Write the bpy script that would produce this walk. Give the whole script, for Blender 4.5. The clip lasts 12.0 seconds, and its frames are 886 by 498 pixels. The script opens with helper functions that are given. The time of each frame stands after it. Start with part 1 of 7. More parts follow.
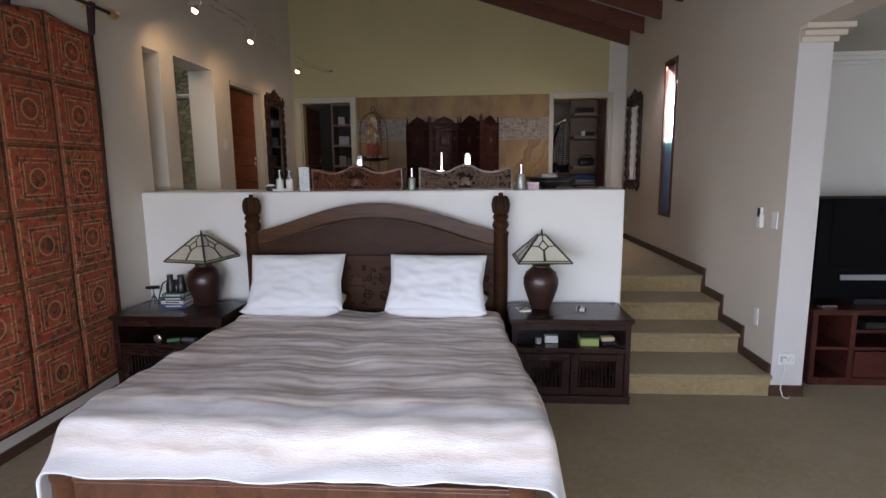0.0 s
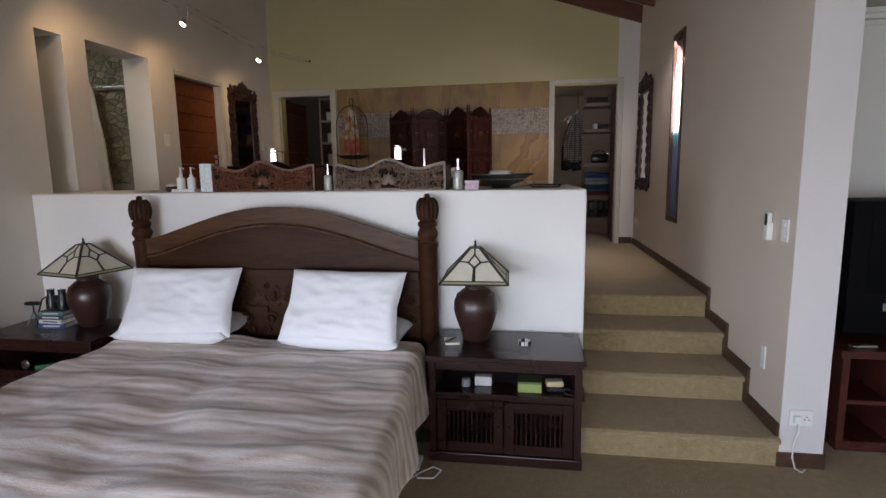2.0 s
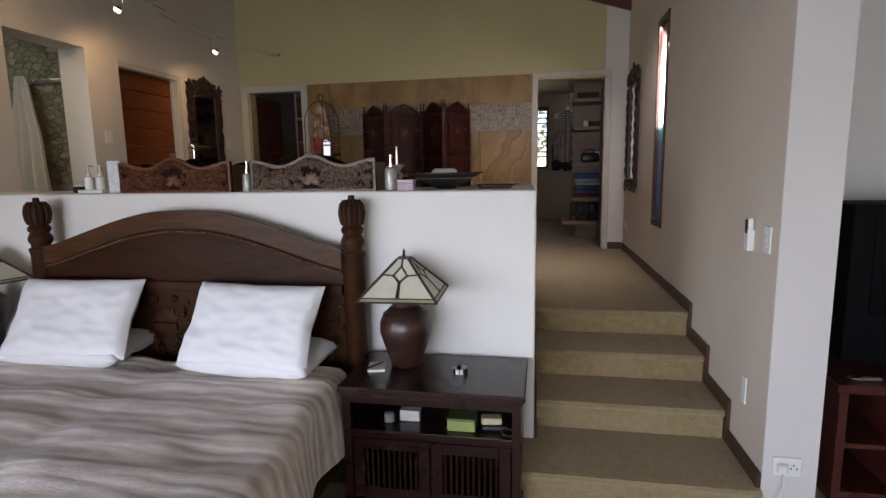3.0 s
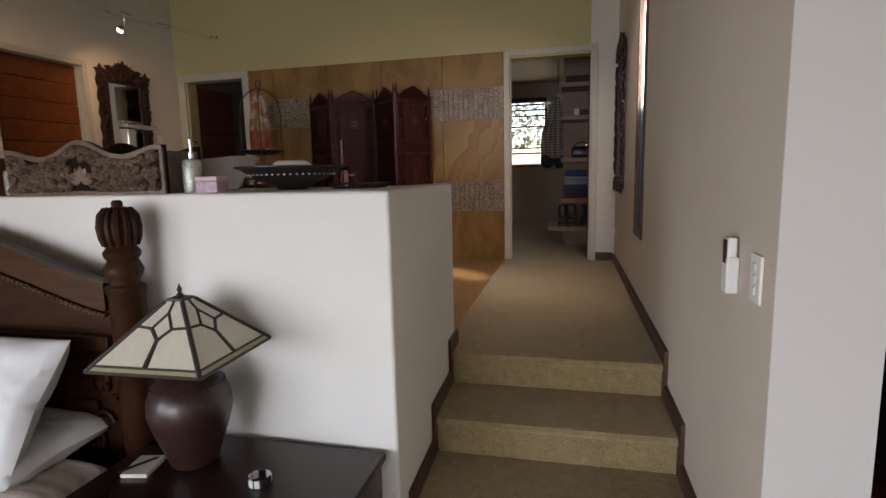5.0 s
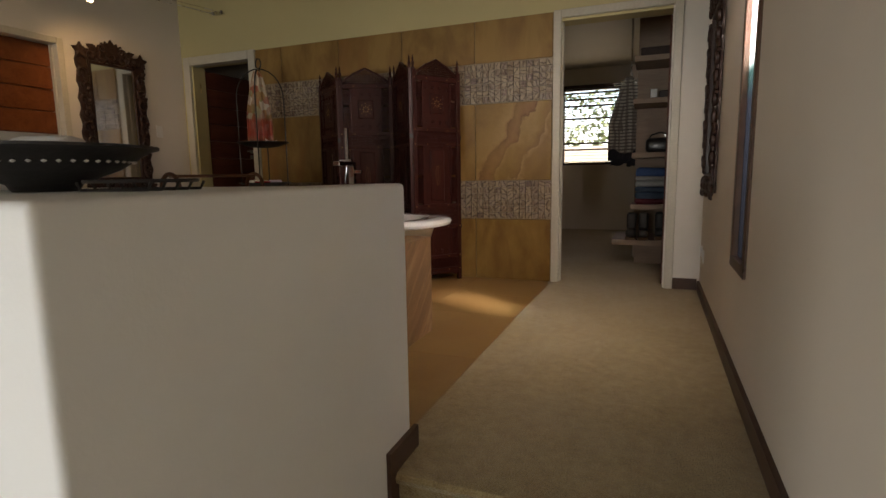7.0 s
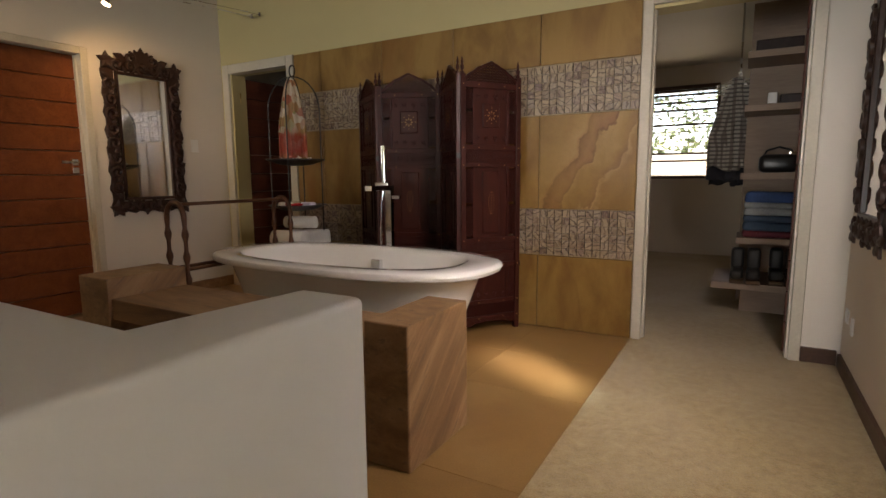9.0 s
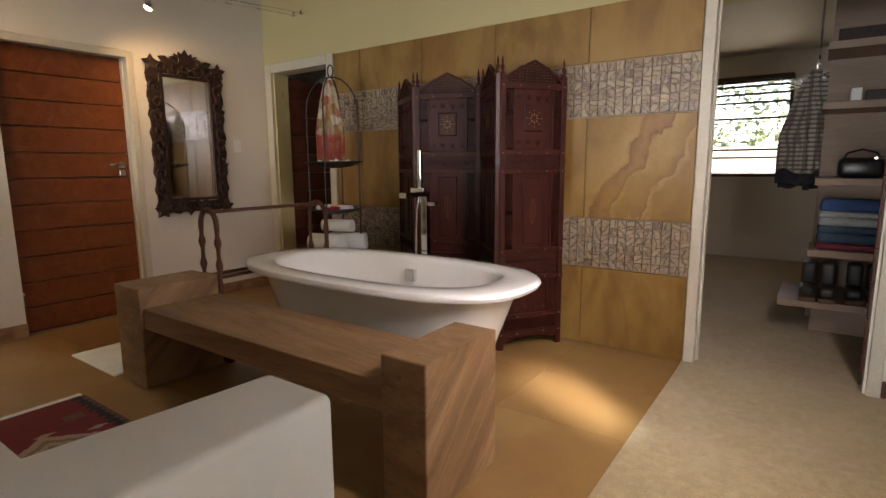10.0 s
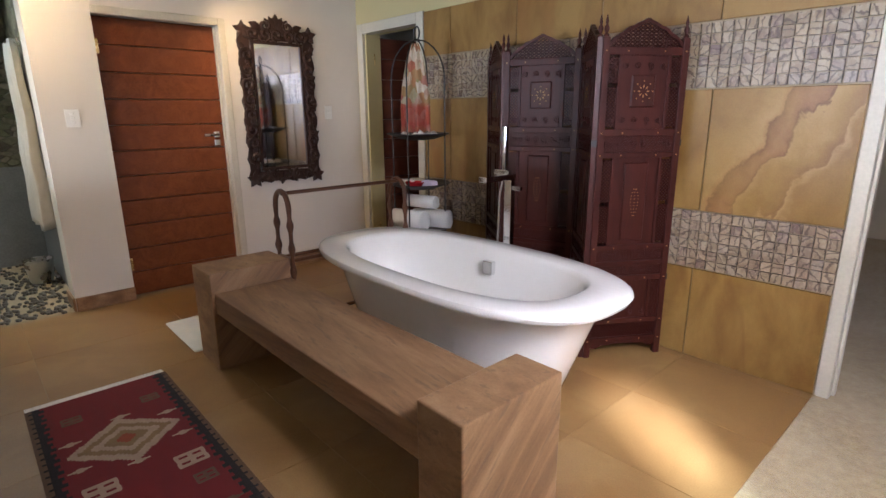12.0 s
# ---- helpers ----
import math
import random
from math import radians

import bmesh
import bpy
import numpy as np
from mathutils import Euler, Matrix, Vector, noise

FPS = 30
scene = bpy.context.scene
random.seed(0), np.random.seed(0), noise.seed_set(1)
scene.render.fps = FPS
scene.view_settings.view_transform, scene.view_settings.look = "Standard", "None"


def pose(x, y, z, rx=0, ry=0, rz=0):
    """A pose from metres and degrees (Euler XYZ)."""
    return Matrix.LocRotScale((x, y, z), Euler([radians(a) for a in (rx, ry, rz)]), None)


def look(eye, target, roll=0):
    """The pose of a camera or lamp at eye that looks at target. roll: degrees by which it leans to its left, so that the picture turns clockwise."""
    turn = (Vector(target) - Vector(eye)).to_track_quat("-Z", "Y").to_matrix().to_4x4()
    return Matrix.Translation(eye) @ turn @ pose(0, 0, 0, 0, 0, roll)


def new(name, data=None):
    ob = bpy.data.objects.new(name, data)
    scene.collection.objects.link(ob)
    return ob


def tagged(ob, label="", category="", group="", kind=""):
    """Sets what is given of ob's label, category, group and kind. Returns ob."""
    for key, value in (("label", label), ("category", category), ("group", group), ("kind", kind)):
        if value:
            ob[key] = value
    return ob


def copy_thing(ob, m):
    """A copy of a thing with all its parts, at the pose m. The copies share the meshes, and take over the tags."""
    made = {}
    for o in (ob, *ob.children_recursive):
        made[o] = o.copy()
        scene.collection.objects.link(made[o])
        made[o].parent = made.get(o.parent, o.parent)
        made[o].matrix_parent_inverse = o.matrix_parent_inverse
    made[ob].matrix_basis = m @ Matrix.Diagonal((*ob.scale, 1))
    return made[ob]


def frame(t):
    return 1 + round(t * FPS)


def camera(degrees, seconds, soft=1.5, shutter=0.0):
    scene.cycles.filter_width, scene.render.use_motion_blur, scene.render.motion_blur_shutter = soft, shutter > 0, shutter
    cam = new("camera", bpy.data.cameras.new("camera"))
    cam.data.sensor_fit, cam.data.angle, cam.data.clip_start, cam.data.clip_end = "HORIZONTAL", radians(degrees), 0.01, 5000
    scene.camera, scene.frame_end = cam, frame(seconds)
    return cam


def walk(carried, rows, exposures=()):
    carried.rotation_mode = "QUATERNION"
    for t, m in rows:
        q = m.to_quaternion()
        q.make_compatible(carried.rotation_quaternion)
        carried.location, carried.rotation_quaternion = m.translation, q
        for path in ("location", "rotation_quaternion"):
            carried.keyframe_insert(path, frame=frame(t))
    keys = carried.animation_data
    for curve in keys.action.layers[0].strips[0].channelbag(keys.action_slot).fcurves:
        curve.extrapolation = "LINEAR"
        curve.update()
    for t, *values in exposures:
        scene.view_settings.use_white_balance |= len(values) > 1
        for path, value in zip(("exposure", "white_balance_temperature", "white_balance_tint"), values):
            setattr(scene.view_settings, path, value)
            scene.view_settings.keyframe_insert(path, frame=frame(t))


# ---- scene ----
cam = camera(80.2, 12.0)
PATH = [
    (0, (0.343, 0.33, 1.725), (0.213, 2.303, 1.428), -0.6),
    (0.5, (0.543, 0.508, 1.703), (0.347, 2.477, 1.41), -0.6),
    (1, (0.724, 0.739, 1.704), (0.481, 2.702, 1.408), -0.7),
    (1.5, (0.921, 0.992, 1.696), (0.635, 2.95, 1.403), -0.8),
    (2, (1.147, 1.245, 1.683), (0.833, 3.198, 1.39), -0.9),
    (2.5, (1.349, 1.483, 1.661), (1.008, 3.433, 1.375), -0.9),
    (3, (1.526, 1.782, 1.656), (1.169, 3.729, 1.369), -0.9),
    (3.5, (1.696, 2.072, 1.635), (1.325, 4.017, 1.353), -1.1),
    (5.5, (2.189, 3.256, 1.607), (1.661, 5.165, 1.325), -1.2),
    (6, (2.25, 3.587, 1.598), (1.637, 5.47, 1.319), -1.0),
    (6.5, (2.249, 3.905, 1.584), (1.57, 5.765, 1.305), -1.0),
    (7, (2.209, 4.198, 1.583), (1.474, 6.037, 1.305), -0.9),
    (9, (2.033, 5.001, 1.758), (1.051, 6.723, 1.487), -0.5),
    (9.5, (2.015, 5.143, 1.814), (0.931, 6.802, 1.543), -0.5),
    (10, (2.014, 5.212, 1.872), (0.873, 6.825, 1.56), -0.4),
    (10.5, (1.989, 5.316, 1.905), (0.809, 6.886, 1.523), -0.4),
    (11, (1.965, 5.461, 1.948), (0.727, 6.968, 1.506), -0.4),
    (11.5, (1.949, 5.569, 2.013), (0.617, 6.981, 1.53), -0.5),
    (12, (1.924, 5.614, 2.059), (0.496, 6.921, 1.558), -0.4),
]
EXPOSURES = [(0.0, 2.50, 6150, 24), (3.5, 2.58, 6400, 24), (5.5, 2.54, 6750, 22), (6.4, 2.52, 6650, 22), (7.0, 2.58, 7250, 18), (9.0, 3.18, 7050, 19), (10.5, 3.80, 6350, 18), (12.0, 4.16, 5550, 18)]
walk(cam, [(t, look(eye, target, roll)) for t, eye, target, roll in PATH], EXPOSURES)

# ---- light ----
world = bpy.data.worlds.new("sky")
scene.world = world
world.use_nodes = True
SUN_ELEVATION, SUN_TRAVEL = radians(43), Vector((-0.84, 0.54, 0))
wn = world.node_tree
sky = wn.nodes.new("ShaderNodeTexSky")
sky.sky_type = "NISHITA"
sky.sun_disc = False
sky.sun_elevation = SUN_ELEVATION
sky.sun_rotation = math.atan2(-SUN_TRAVEL.x, -SUN_TRAVEL.y)
wn.links.new(sky.outputs[0], wn.nodes["Background"].inputs[0])
wn.nodes["Background"].inputs[1].default_value = 0.12

sun_data = bpy.data.lights.new("sun", "SUN")
sun_data.energy, sun_data.angle, sun_data.color = 3.6, radians(7.5), (1.0, 0.99, 0.97)
sun = new("sun", sun_data)
sun.matrix_world = look((0, 0, 0), SUN_TRAVEL.normalized() * math.cos(SUN_ELEVATION) - Vector((0, 0, math.sin(SUN_ELEVATION))))


def window_light(name, eye, target, wide, high, watts, colour, spread=180):
    data = bpy.data.lights.new(name, "AREA")
    data.spread = radians(spread)
    data.shape, data.size, data.size_y, data.energy, data.color = "RECTANGLE", wide, high, watts, colour
    ob = new(name, data)
    ob.matrix_world = look(eye, target)
    return ob


DAY = (0.80, 0.91, 1.0)
XL_IN = -2.45
window_light("window_light_bedroom", (-0.3, -2.45, 1.10), (-0.3, 4.0, -1.0), 4.0, 1.7, 16, DAY, 108)
window_light("window_light_west", (XL_IN, -0.3, 1.3), (2.0, 0.9, 0.7), 2.8, 2.0, 13, DAY, 110)
window_light("window_light_lounge", (5.0, -2.45, 1.35), (5.0, 4.0, 0.35), 1.0, 2.0, 0.7, DAY, 100)
# Added fill for an assumed, unseen skylight; it hangs under the closed shower ceiling.
window_light("window_light_shower", (-3.7, 5.2, 3.45), (-2.75, 6.1, 1.0), 0.9, 0.7, 0.9, (0.92, 1.0, 0.84), 100)
window_light("window_light_closet", (1.25, 12.86, 2.32), (1.25, 8.0, 1.5), 0.85, 1.1, 0.26, (1.0, 0.80, 0.58))
window_light("window_light_slit", (2.98, 6.38, 2.25), (1.6, 7.45, 0.5), 0.32, 1.9, 14.5, (1.0, 0.95, 0.89), 118)


# ---- small tools ----
def box(bm, x0, x1, y0, y1, z0, z1):
    v = [bm.verts.new(p) for p in ((x0, y0, z0), (x1, y0, z0), (x1, y1, z0), (x0, y1, z0), (x0, y0, z1), (x1, y0, z1), (x1, y1, z1), (x0, y1, z1))]
    for f in ((0, 3, 2, 1), (4, 5, 6, 7), (0, 1, 5, 4), (1, 2, 6, 5), (2, 3, 7, 6), (3, 0, 4, 7)):
        bm.faces.new([v[i] for i in f])
    return v


def boxes(*rows):
    bm = bmesh.new()
    for r in rows:
        box(bm, *r)
    return bm


def bevelled(bm, size, segments=2):
    bmesh.ops.bevel(bm, geom=list(bm.edges), offset=size, segments=segments, profile=0.5, affect="EDGES", clamp_overlap=True)
    return bm


def rbox(x0, x1, y0, y1, z0, z1, size=0.004, segments=2):
    return bevelled(boxes((x0, x1, y0, y1, z0, z1)), size, segments)


def lathe(profile, steps=24, bm=None, at=(0, 0, 0)):
    """A turned solid from (radius, height) pairs."""
    bm = bm or bmesh.new()
    rings = []
    for r, z in profile:
        if r < 1e-5:
            rings.append([bm.verts.new((at[0], at[1], at[2] + z))])
        else:
            rings.append([bm.verts.new((at[0] + r * math.cos(2 * math.pi * i / steps), at[1] + r * math.sin(2 * math.pi * i / steps), at[2] + z)) for i in range(steps)])
    for a, b in zip(rings, rings[1:]):
        for i in range(steps):
            j = (i + 1) % steps
            if len(a) == 1 and len(b) > 1:
                bm.faces.new((a[0], b[j], b[i]))
            elif len(b) == 1 and len(a) > 1:
                bm.faces.new((a[i], a[j], b[0]))
            elif len(a) > 1:
                bm.faces.new((a[i], a[j], b[j], b[i]))
    for ring, flip in ((rings[0], True), (rings[-1], False)):
        if len(ring) > 1:
            bm.faces.new(list(reversed(ring)) if flip else ring)
    return bm


def tube(points, radius, sides=8, bm=None):
    """A round bar along the points."""
    bm = bm or bmesh.new()
    pts = [Vector(p) for p in points]
    rings, up = [], Vector((0, 0, 1))
    for i, p in enumerate(pts):
        way = (pts[min(i + 1, len(pts) - 1)] - pts[max(i - 1, 0)]).normalized()
        side = way.cross(up)
        if side.length < 1e-3:
            side = way.cross(Vector((1, 0, 0)))
        side.normalize()
        other = side.cross(way)
        r = radius[i] if isinstance(radius, (list, tuple)) else radius
        rings.append([bm.verts.new(p + r * (math.cos(a) * side + math.sin(a) * other)) for a in (2 * math.pi * k / sides for k in range(sides))])
        up = other
    for a, b in zip(rings, rings[1:]):
        for k in range(sides):
            bm.faces.new((a[k], a[(k + 1) % sides], b[(k + 1) % sides], b[k]))
    bm.faces.new(list(reversed(rings[0])))
    bm.faces.new(rings[-1])
    return bm


def extruded(outline, depth, bm=None, m=None):
    """A plate in the xz plane with its front at y = 0 and its back at y = depth."""
    bm = bm or bmesh.new()
    m = m or Matrix()
    a = [bm.verts.new(m @ Vector((x, 0, z))) for x, z in outline]
    b = [bm.verts.new(m @ Vector((x, depth, z))) for x, z in outline]
    n = len(a)
    bm.faces.new(a)
    bm.faces.new(list(reversed(b)))
    for i in range(n):
        bm.faces.new((a[(i + 1) % n], a[i], b[i], b[(i + 1) % n]))
    return bm


def part(name, bm, material, parent=None, label="", smooth=False):
    bmesh.ops.recalc_face_normals(bm, faces=bm.faces)
    mesh = bpy.data.meshes.new(name)
    bm.to_mesh(mesh)
    bm.free()
    mesh.materials.append(material)
    if smooth:
        mesh.polygons.foreach_set("use_smooth", [p.area < 0.03 for p in mesh.polygons])
        mesh.set_sharp_from_angle(angle=radians(42))
    ob = new(name, mesh)
    ob.parent = parent
    return tagged(ob, label=label)


def thing(name, place, label, category, group="", turn=0):
    ob = new(name)
    ob.empty_display_size = 0.1
    ob.matrix_basis = pose(*place, 0, 0, turn)
    return tagged(ob, label, category, group)


def setting(name, bm, material, label="", category="", smooth=False):
    return tagged(part(name, bm, material, None, label, smooth), category=category, kind="structure")


# ---- materials ----
class Nodes:
    def __init__(self, name):
        self.mat = bpy.data.materials.new(name)
        self.mat.use_nodes = True
        self.tree = self.mat.node_tree
        self.bsdf = self.tree.nodes["Principled BSDF"]
        self.out = self.tree.nodes["Material Output"]
        self.coords = self.tree.nodes.new("ShaderNodeTexCoord").outputs["Object"]

    def node(self, kind, values=None, **props):
        n = self.tree.nodes.new("ShaderNode" + kind)
        for k, v in props.items():
            setattr(n, k, v)
        for k, v in (values or {}).items():
            if hasattr(v, "is_linked"):
                self.tree.links.new(v, n.inputs[k])
            else:
                n.inputs[k].default_value = v
        return n

    def put(self, source, name):
        self.tree.links.new(source, self.bsdf.inputs[name])

    def scaled(self, scale):
        return self.node("Mapping", {"Vector": self.coords, "Scale": scale}).outputs[0]

    def noise(self, scale, detail=4.0, rough=0.55, vector=None, distort=0.0):
        return self.node("TexNoise", {"Vector": vector or self.coords, "Scale": scale, "Detail": detail, "Roughness": rough, "Distortion": distort}).outputs[0]

    def ramp(self, fac, stops):
        r = self.node("ValToRGB", {"Fac": fac})
        e = r.color_ramp.elements
        while len(e) < len(stops):
            e.new(0.5)
        for el, (p, c) in zip(e, stops):
            el.position, el.color = p, (*c, 1)
        return r.outputs[0]

    def mix(self, fac, a, b, blend="MIX"):
        n = self.node("MixRGB", {"Fac": fac, "Color1": a, "Color2": b}, blend_type=blend)
        return n.outputs[0]

    def bump(self, height, strength, distance=0.01, normal=None):
        v = {"Height": height, "Strength": strength, "Distance": distance}
        if normal is not None:
            v["Normal"] = normal
        n = self.node("Bump", v)
        self.put(n.outputs[0], "Normal")
        return n.outputs[0]


def rgb(c, k=1.0):
    return (min(1, c[0] * k), min(1, c[1] * k), min(1, c[2] * k), 1)


def plain(name, colour, rough=0.5, metal=0.0, vary=0.12, scale=6.0, fine=60.0, bump=0.1, stretch=(1, 1, 1), coat=0.0):
    """A painted, cast or woven surface with variation at two scales."""
    n = Nodes(name)
    v = n.scaled(stretch)
    big, small = n.noise(scale, 3, vector=v), n.noise(fine, 4, vector=v)
    both = n.mix(0.5, big, small)
    c = n.ramp(both, [(0.3, rgb(colour, 1 - vary)[:3]), (0.7, rgb(colour, 1 + vary)[:3])])
    n.put(c, "Base Color")
    r = n.node("MapRange", {"Value": big, "To Min": max(0.02, rough - 0.08), "To Max": min(1, rough + 0.08)}).outputs[0]
    n.put(r, "Roughness")
    n.bsdf.inputs["Metallic"].default_value = metal
    if coat:
        n.bsdf.inputs["Coat Weight"].default_value = coat
        n.bsdf.inputs["Coat Roughness"].default_value = 0.12
    if bump:
        n.bump(small, bump, 0.004)
    return n.mat


def wood(name, dark, light, rough=0.35, along=(1, 1, 12), scale=5.0, bump=0.12, coat=0.0, shine=0.3):
    """Grained wood; along stretches the grain (small number = grain runs that way)."""
    n = Nodes(name)
    info = n.node("ObjectInfo").outputs["Random"]
    shift = n.node("VectorMath", {0: n.scaled(along), 1: n.node("CombineXYZ", {"X": info, "Y": info, "Z": info}).outputs[0]}, operation="ADD").outputs[0]
    g = n.noise(scale, 6, 0.6, shift, 1.2)
    f = n.noise(scale * 9, 3, 0.5, shift)
    worn = n.noise(1.7, 3)
    c = n.ramp(n.mix(0.35, g, f), [(0.3, dark), (0.52, tuple((a + b) / 2 for a, b in zip(dark, light))), (0.72, light)])
    c = n.mix(n.ramp(worn, [(0.5, (0, 0, 0)), (0.85, (0.3, 0.3, 0.3))]), c, rgb(light, 0.9))
    n.put(c, "Base Color")
    n.put(n.node("MapRange", {"Value": worn, "To Min": rough - 0.08, "To Max": rough + 0.14}).outputs[0], "Roughness")
    if coat:
        n.bsdf.inputs["Coat Weight"].default_value = coat
        n.bsdf.inputs["Coat Roughness"].default_value = 0.15
    n.bsdf.inputs["Specular IOR Level"].default_value = shine
    n.bump(g, bump, 0.003)
    return n.mat


def carpet_material():
    n = Nodes("beige_cut_pile_carpet")
    tuft, patch, wear = n.noise(210, 3), n.noise(24, 5, 0.7), n.noise(1.6, 3)
    c = n.ramp(n.mix(0.40, tuft, patch), [(0.34, (0.19, 0.124, 0.047)), (0.5, (0.32, 0.23, 0.102)), (0.66, (0.45, 0.348, 0.178))])
    c = n.mix(n.ramp(wear, [(0.4, (0, 0, 0)), (0.7, (0.35, 0.35, 0.35))]), c, (0.45, 0.36, 0.225, 1))
    n.put(c, "Base Color")
    n.bsdf.inputs["Roughness"].default_value = 0.95
    n.bsdf.inputs["Sheen Weight"].default_value = 0.25
    b = n.bump(n.mix(0.5, tuft, n.noise(70, 3)), 0.9, 0.012)
    n.bump(patch, 0.15, 0.02, b)
    return n.mat


def plaster(name, colour, vary=0.05):
    n = Nodes(name)
    big, mid, fine = n.noise(0.9, 3), n.noise(14, 4, 0.6), n.noise(120, 3)
    c = n.ramp(big, [(0.3, rgb(colour, 1 - vary)[:3]), (0.7, rgb(colour, 1 + vary)[:3])])
    c = n.mix(n.ramp(mid, [(0.6, (0, 0, 0)), (0.8, (0.12, 0.12, 0.12))]), c, rgb(colour, 0.88))
    n.put(c, "Base Color")
    n.bsdf.inputs["Roughness"].default_value = 0.62
    b = n.bump(mid, 0.10, 0.01)
    n.bump(fine, 0.10, 0.003, b)
    return n.mat


def sandstone(name, tones, bands=2.0, rough=0.42, turn=(0.3, 0.9, 0.6), warp=2.2, contrast=1.0):
    """Banded sandstone with wandering iron veins; each piece takes its own cut."""
    n = Nodes(name)
    r = n.node("ObjectInfo").outputs["Random"]
    far = n.node("VectorMath", {0: n.node("CombineXYZ", {"X": r, "Y": r, "Z": r}).outputs[0], 1: (37, 53, 71)}, operation="MULTIPLY").outputs[0]
    place = n.node("VectorMath", {0: n.coords, 1: far}, operation="ADD").outputs[0]
    turned = n.node("Mapping", {"Vector": place, "Rotation": turn}).outputs[0]
    slow = n.noise(0.9, 3, 0.5, turned, 0.6)
    wave = n.node("TexWave", {"Vector": turned, "Scale": bands, "Distortion": warp * 3, "Detail": 3, "Detail Scale": 0.7}, wave_profile="SIN").outputs[0]
    cloudy = n.noise(3.2, 6, 0.62, turned, 0.8)
    c = n.ramp(n.mix(0.55, cloudy, slow), [(0.32, tones[0]), (0.5, tones[1]), (0.68, tones[2])])
    c = n.mix(n.ramp(wave, [(0.80, (0, 0, 0)), (0.97, (0.55 * contrast,) * 3)]), c, (*tones[3], 1))
    grain = n.noise(160, 3)
    c = n.mix(0.16, c, n.ramp(grain, [(0.35, tones[3]), (0.65, tones[2])]))
    n.put(c, "Base Color")
    n.put(n.node("MapRange", {"Value": cloudy, "To Min": rough - 0.1, "To Max": rough + 0.12}).outputs[0], "Roughness")
    n.bump(n.mix(0.5, grain, cloudy), 0.12, 0.004)
    return n.mat


def streaked_stone(name, turn, stretch):
    """Pink-brown sandstone with fine slanting growth streaks; each piece has its own cut."""
    n = Nodes(name)
    r = n.node("ObjectInfo").outputs["Random"]
    far = n.node("VectorMath", {0: n.node("CombineXYZ", {"X": r, "Y": r, "Z": r}).outputs[0], 1: (17, 29, 43)}, operation="MULTIPLY").outputs[0]
    place = n.node("VectorMath", {0: n.coords, 1: far}, operation="ADD").outputs[0]
    turned = n.node("Mapping", {"Vector": place, "Rotation": turn}).outputs[0]
    v = n.node("Mapping", {"Vector": turned, "Scale": stretch}).outputs[0]
    streak, cloud, grain = n.noise(4.0, 8, 0.62, v, 0.25), n.noise(2.2, 4, 0.5, place), n.noise(170, 3)
    c = n.ramp(n.mix(0.16, streak, cloud), [(0.30, PALE[3]), (0.40, PALE[0]), (0.52, PALE[1]), (0.68, PALE[2])])
    thin = n.noise(16.0, 6, 0.6, v, 0.3)
    c = n.mix(n.ramp(thin, [(0.56, (0, 0, 0)), (0.66, (0.55,) * 3)]), c, (0.10, 0.058, 0.036, 1))
    c = n.mix(0.12, c, n.ramp(grain, [(0.35, PALE[3]), (0.65, PALE[2])]))
    n.put(c, "Base Color")
    n.put(n.node("MapRange", {"Value": cloud, "To Min": 0.42, "To Max": 0.62}).outputs[0], "Roughness")
    n.bump(n.mix(0.5, grain, streak), 0.14, 0.004)
    return n.mat


# The gable's olive tone puts dim, greenish garden light into its warm white.
GABLE = plaster("green_shade_gable_paint", (0.485, 0.412, 0.205))
CREAM = plaster("warm_white_wall_paint", (0.64, 0.555, 0.455))
WHITE = plaster("white_wall_paint", (0.80, 0.78, 0.74))
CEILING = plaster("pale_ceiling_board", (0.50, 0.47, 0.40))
FRAME = plain("cream_frame_enamel", (0.50, 0.46, 0.37), 0.4, bump=0.04)
CARPET = carpet_material()

DOORWOOD = wood("meranti_door_wood", (0.115, 0.030, 0.010), (0.215, 0.064, 0.020), 0.42, (1, 0.10, 1), 9, 0.1, shine=0.15)
# Door wood darkened for the closet leaves, with the closet's shadow in its colour.
CLOSETDOOR = wood("shadowed_closet_door_wood", (0.075, 0.022, 0.013), (0.14, 0.042, 0.023), 0.42, (0.10, 1, 1), 9, 0.1)
BEAMWOOD = wood("stained_rafter_wood", (0.085, 0.026, 0.016), (0.17, 0.055, 0.034), 0.5, (0.1, 1, 1), 9, 0.15)
SKIRT = wood("dark_skirting_wood", (0.045, 0.022, 0.014), (0.10, 0.05, 0.03), 0.4, (0.5, 0.12, 1), 9, 0.1)
DARKWOOD = wood("dark_carved_wood", (0.020, 0.0085, 0.004), (0.066, 0.026, 0.0115), 0.40, (0.15, 1, 1), 8, 0.16, shine=0.12)
CROWNWOOD = wood("rubbed_brown_wood", (0.026, 0.011, 0.005), (0.115, 0.052, 0.023), 0.34, (0.12, 1, 1), 6, 0.25, shine=0.16)
# Polished bead wood, its brown lightened as well to carry the glints.
BEADWOOD = wood("polished_glint_bead_wood", (0.065, 0.032, 0.018), (0.19, 0.100, 0.056), 0.22, (1, 1, 1), 9, 0.1, coat=0.3, shine=0.5)
GOLD = [(0.43, 0.25, 0.085), (0.55, 0.36, 0.15), (0.64, 0.47, 0.24), (0.36, 0.16, 0.055)]
FLOORTONES = [(0.185, 0.094, 0.028), (0.26, 0.145, 0.048), (0.35, 0.222, 0.090), (0.15, 0.066, 0.019)]
PALE = [(0.175, 0.090, 0.038), (0.265, 0.148, 0.068), (0.37, 0.23, 0.12), (0.125, 0.060, 0.028)]
SLAB = sandstone("golden_sandstone", GOLD, 0.9)
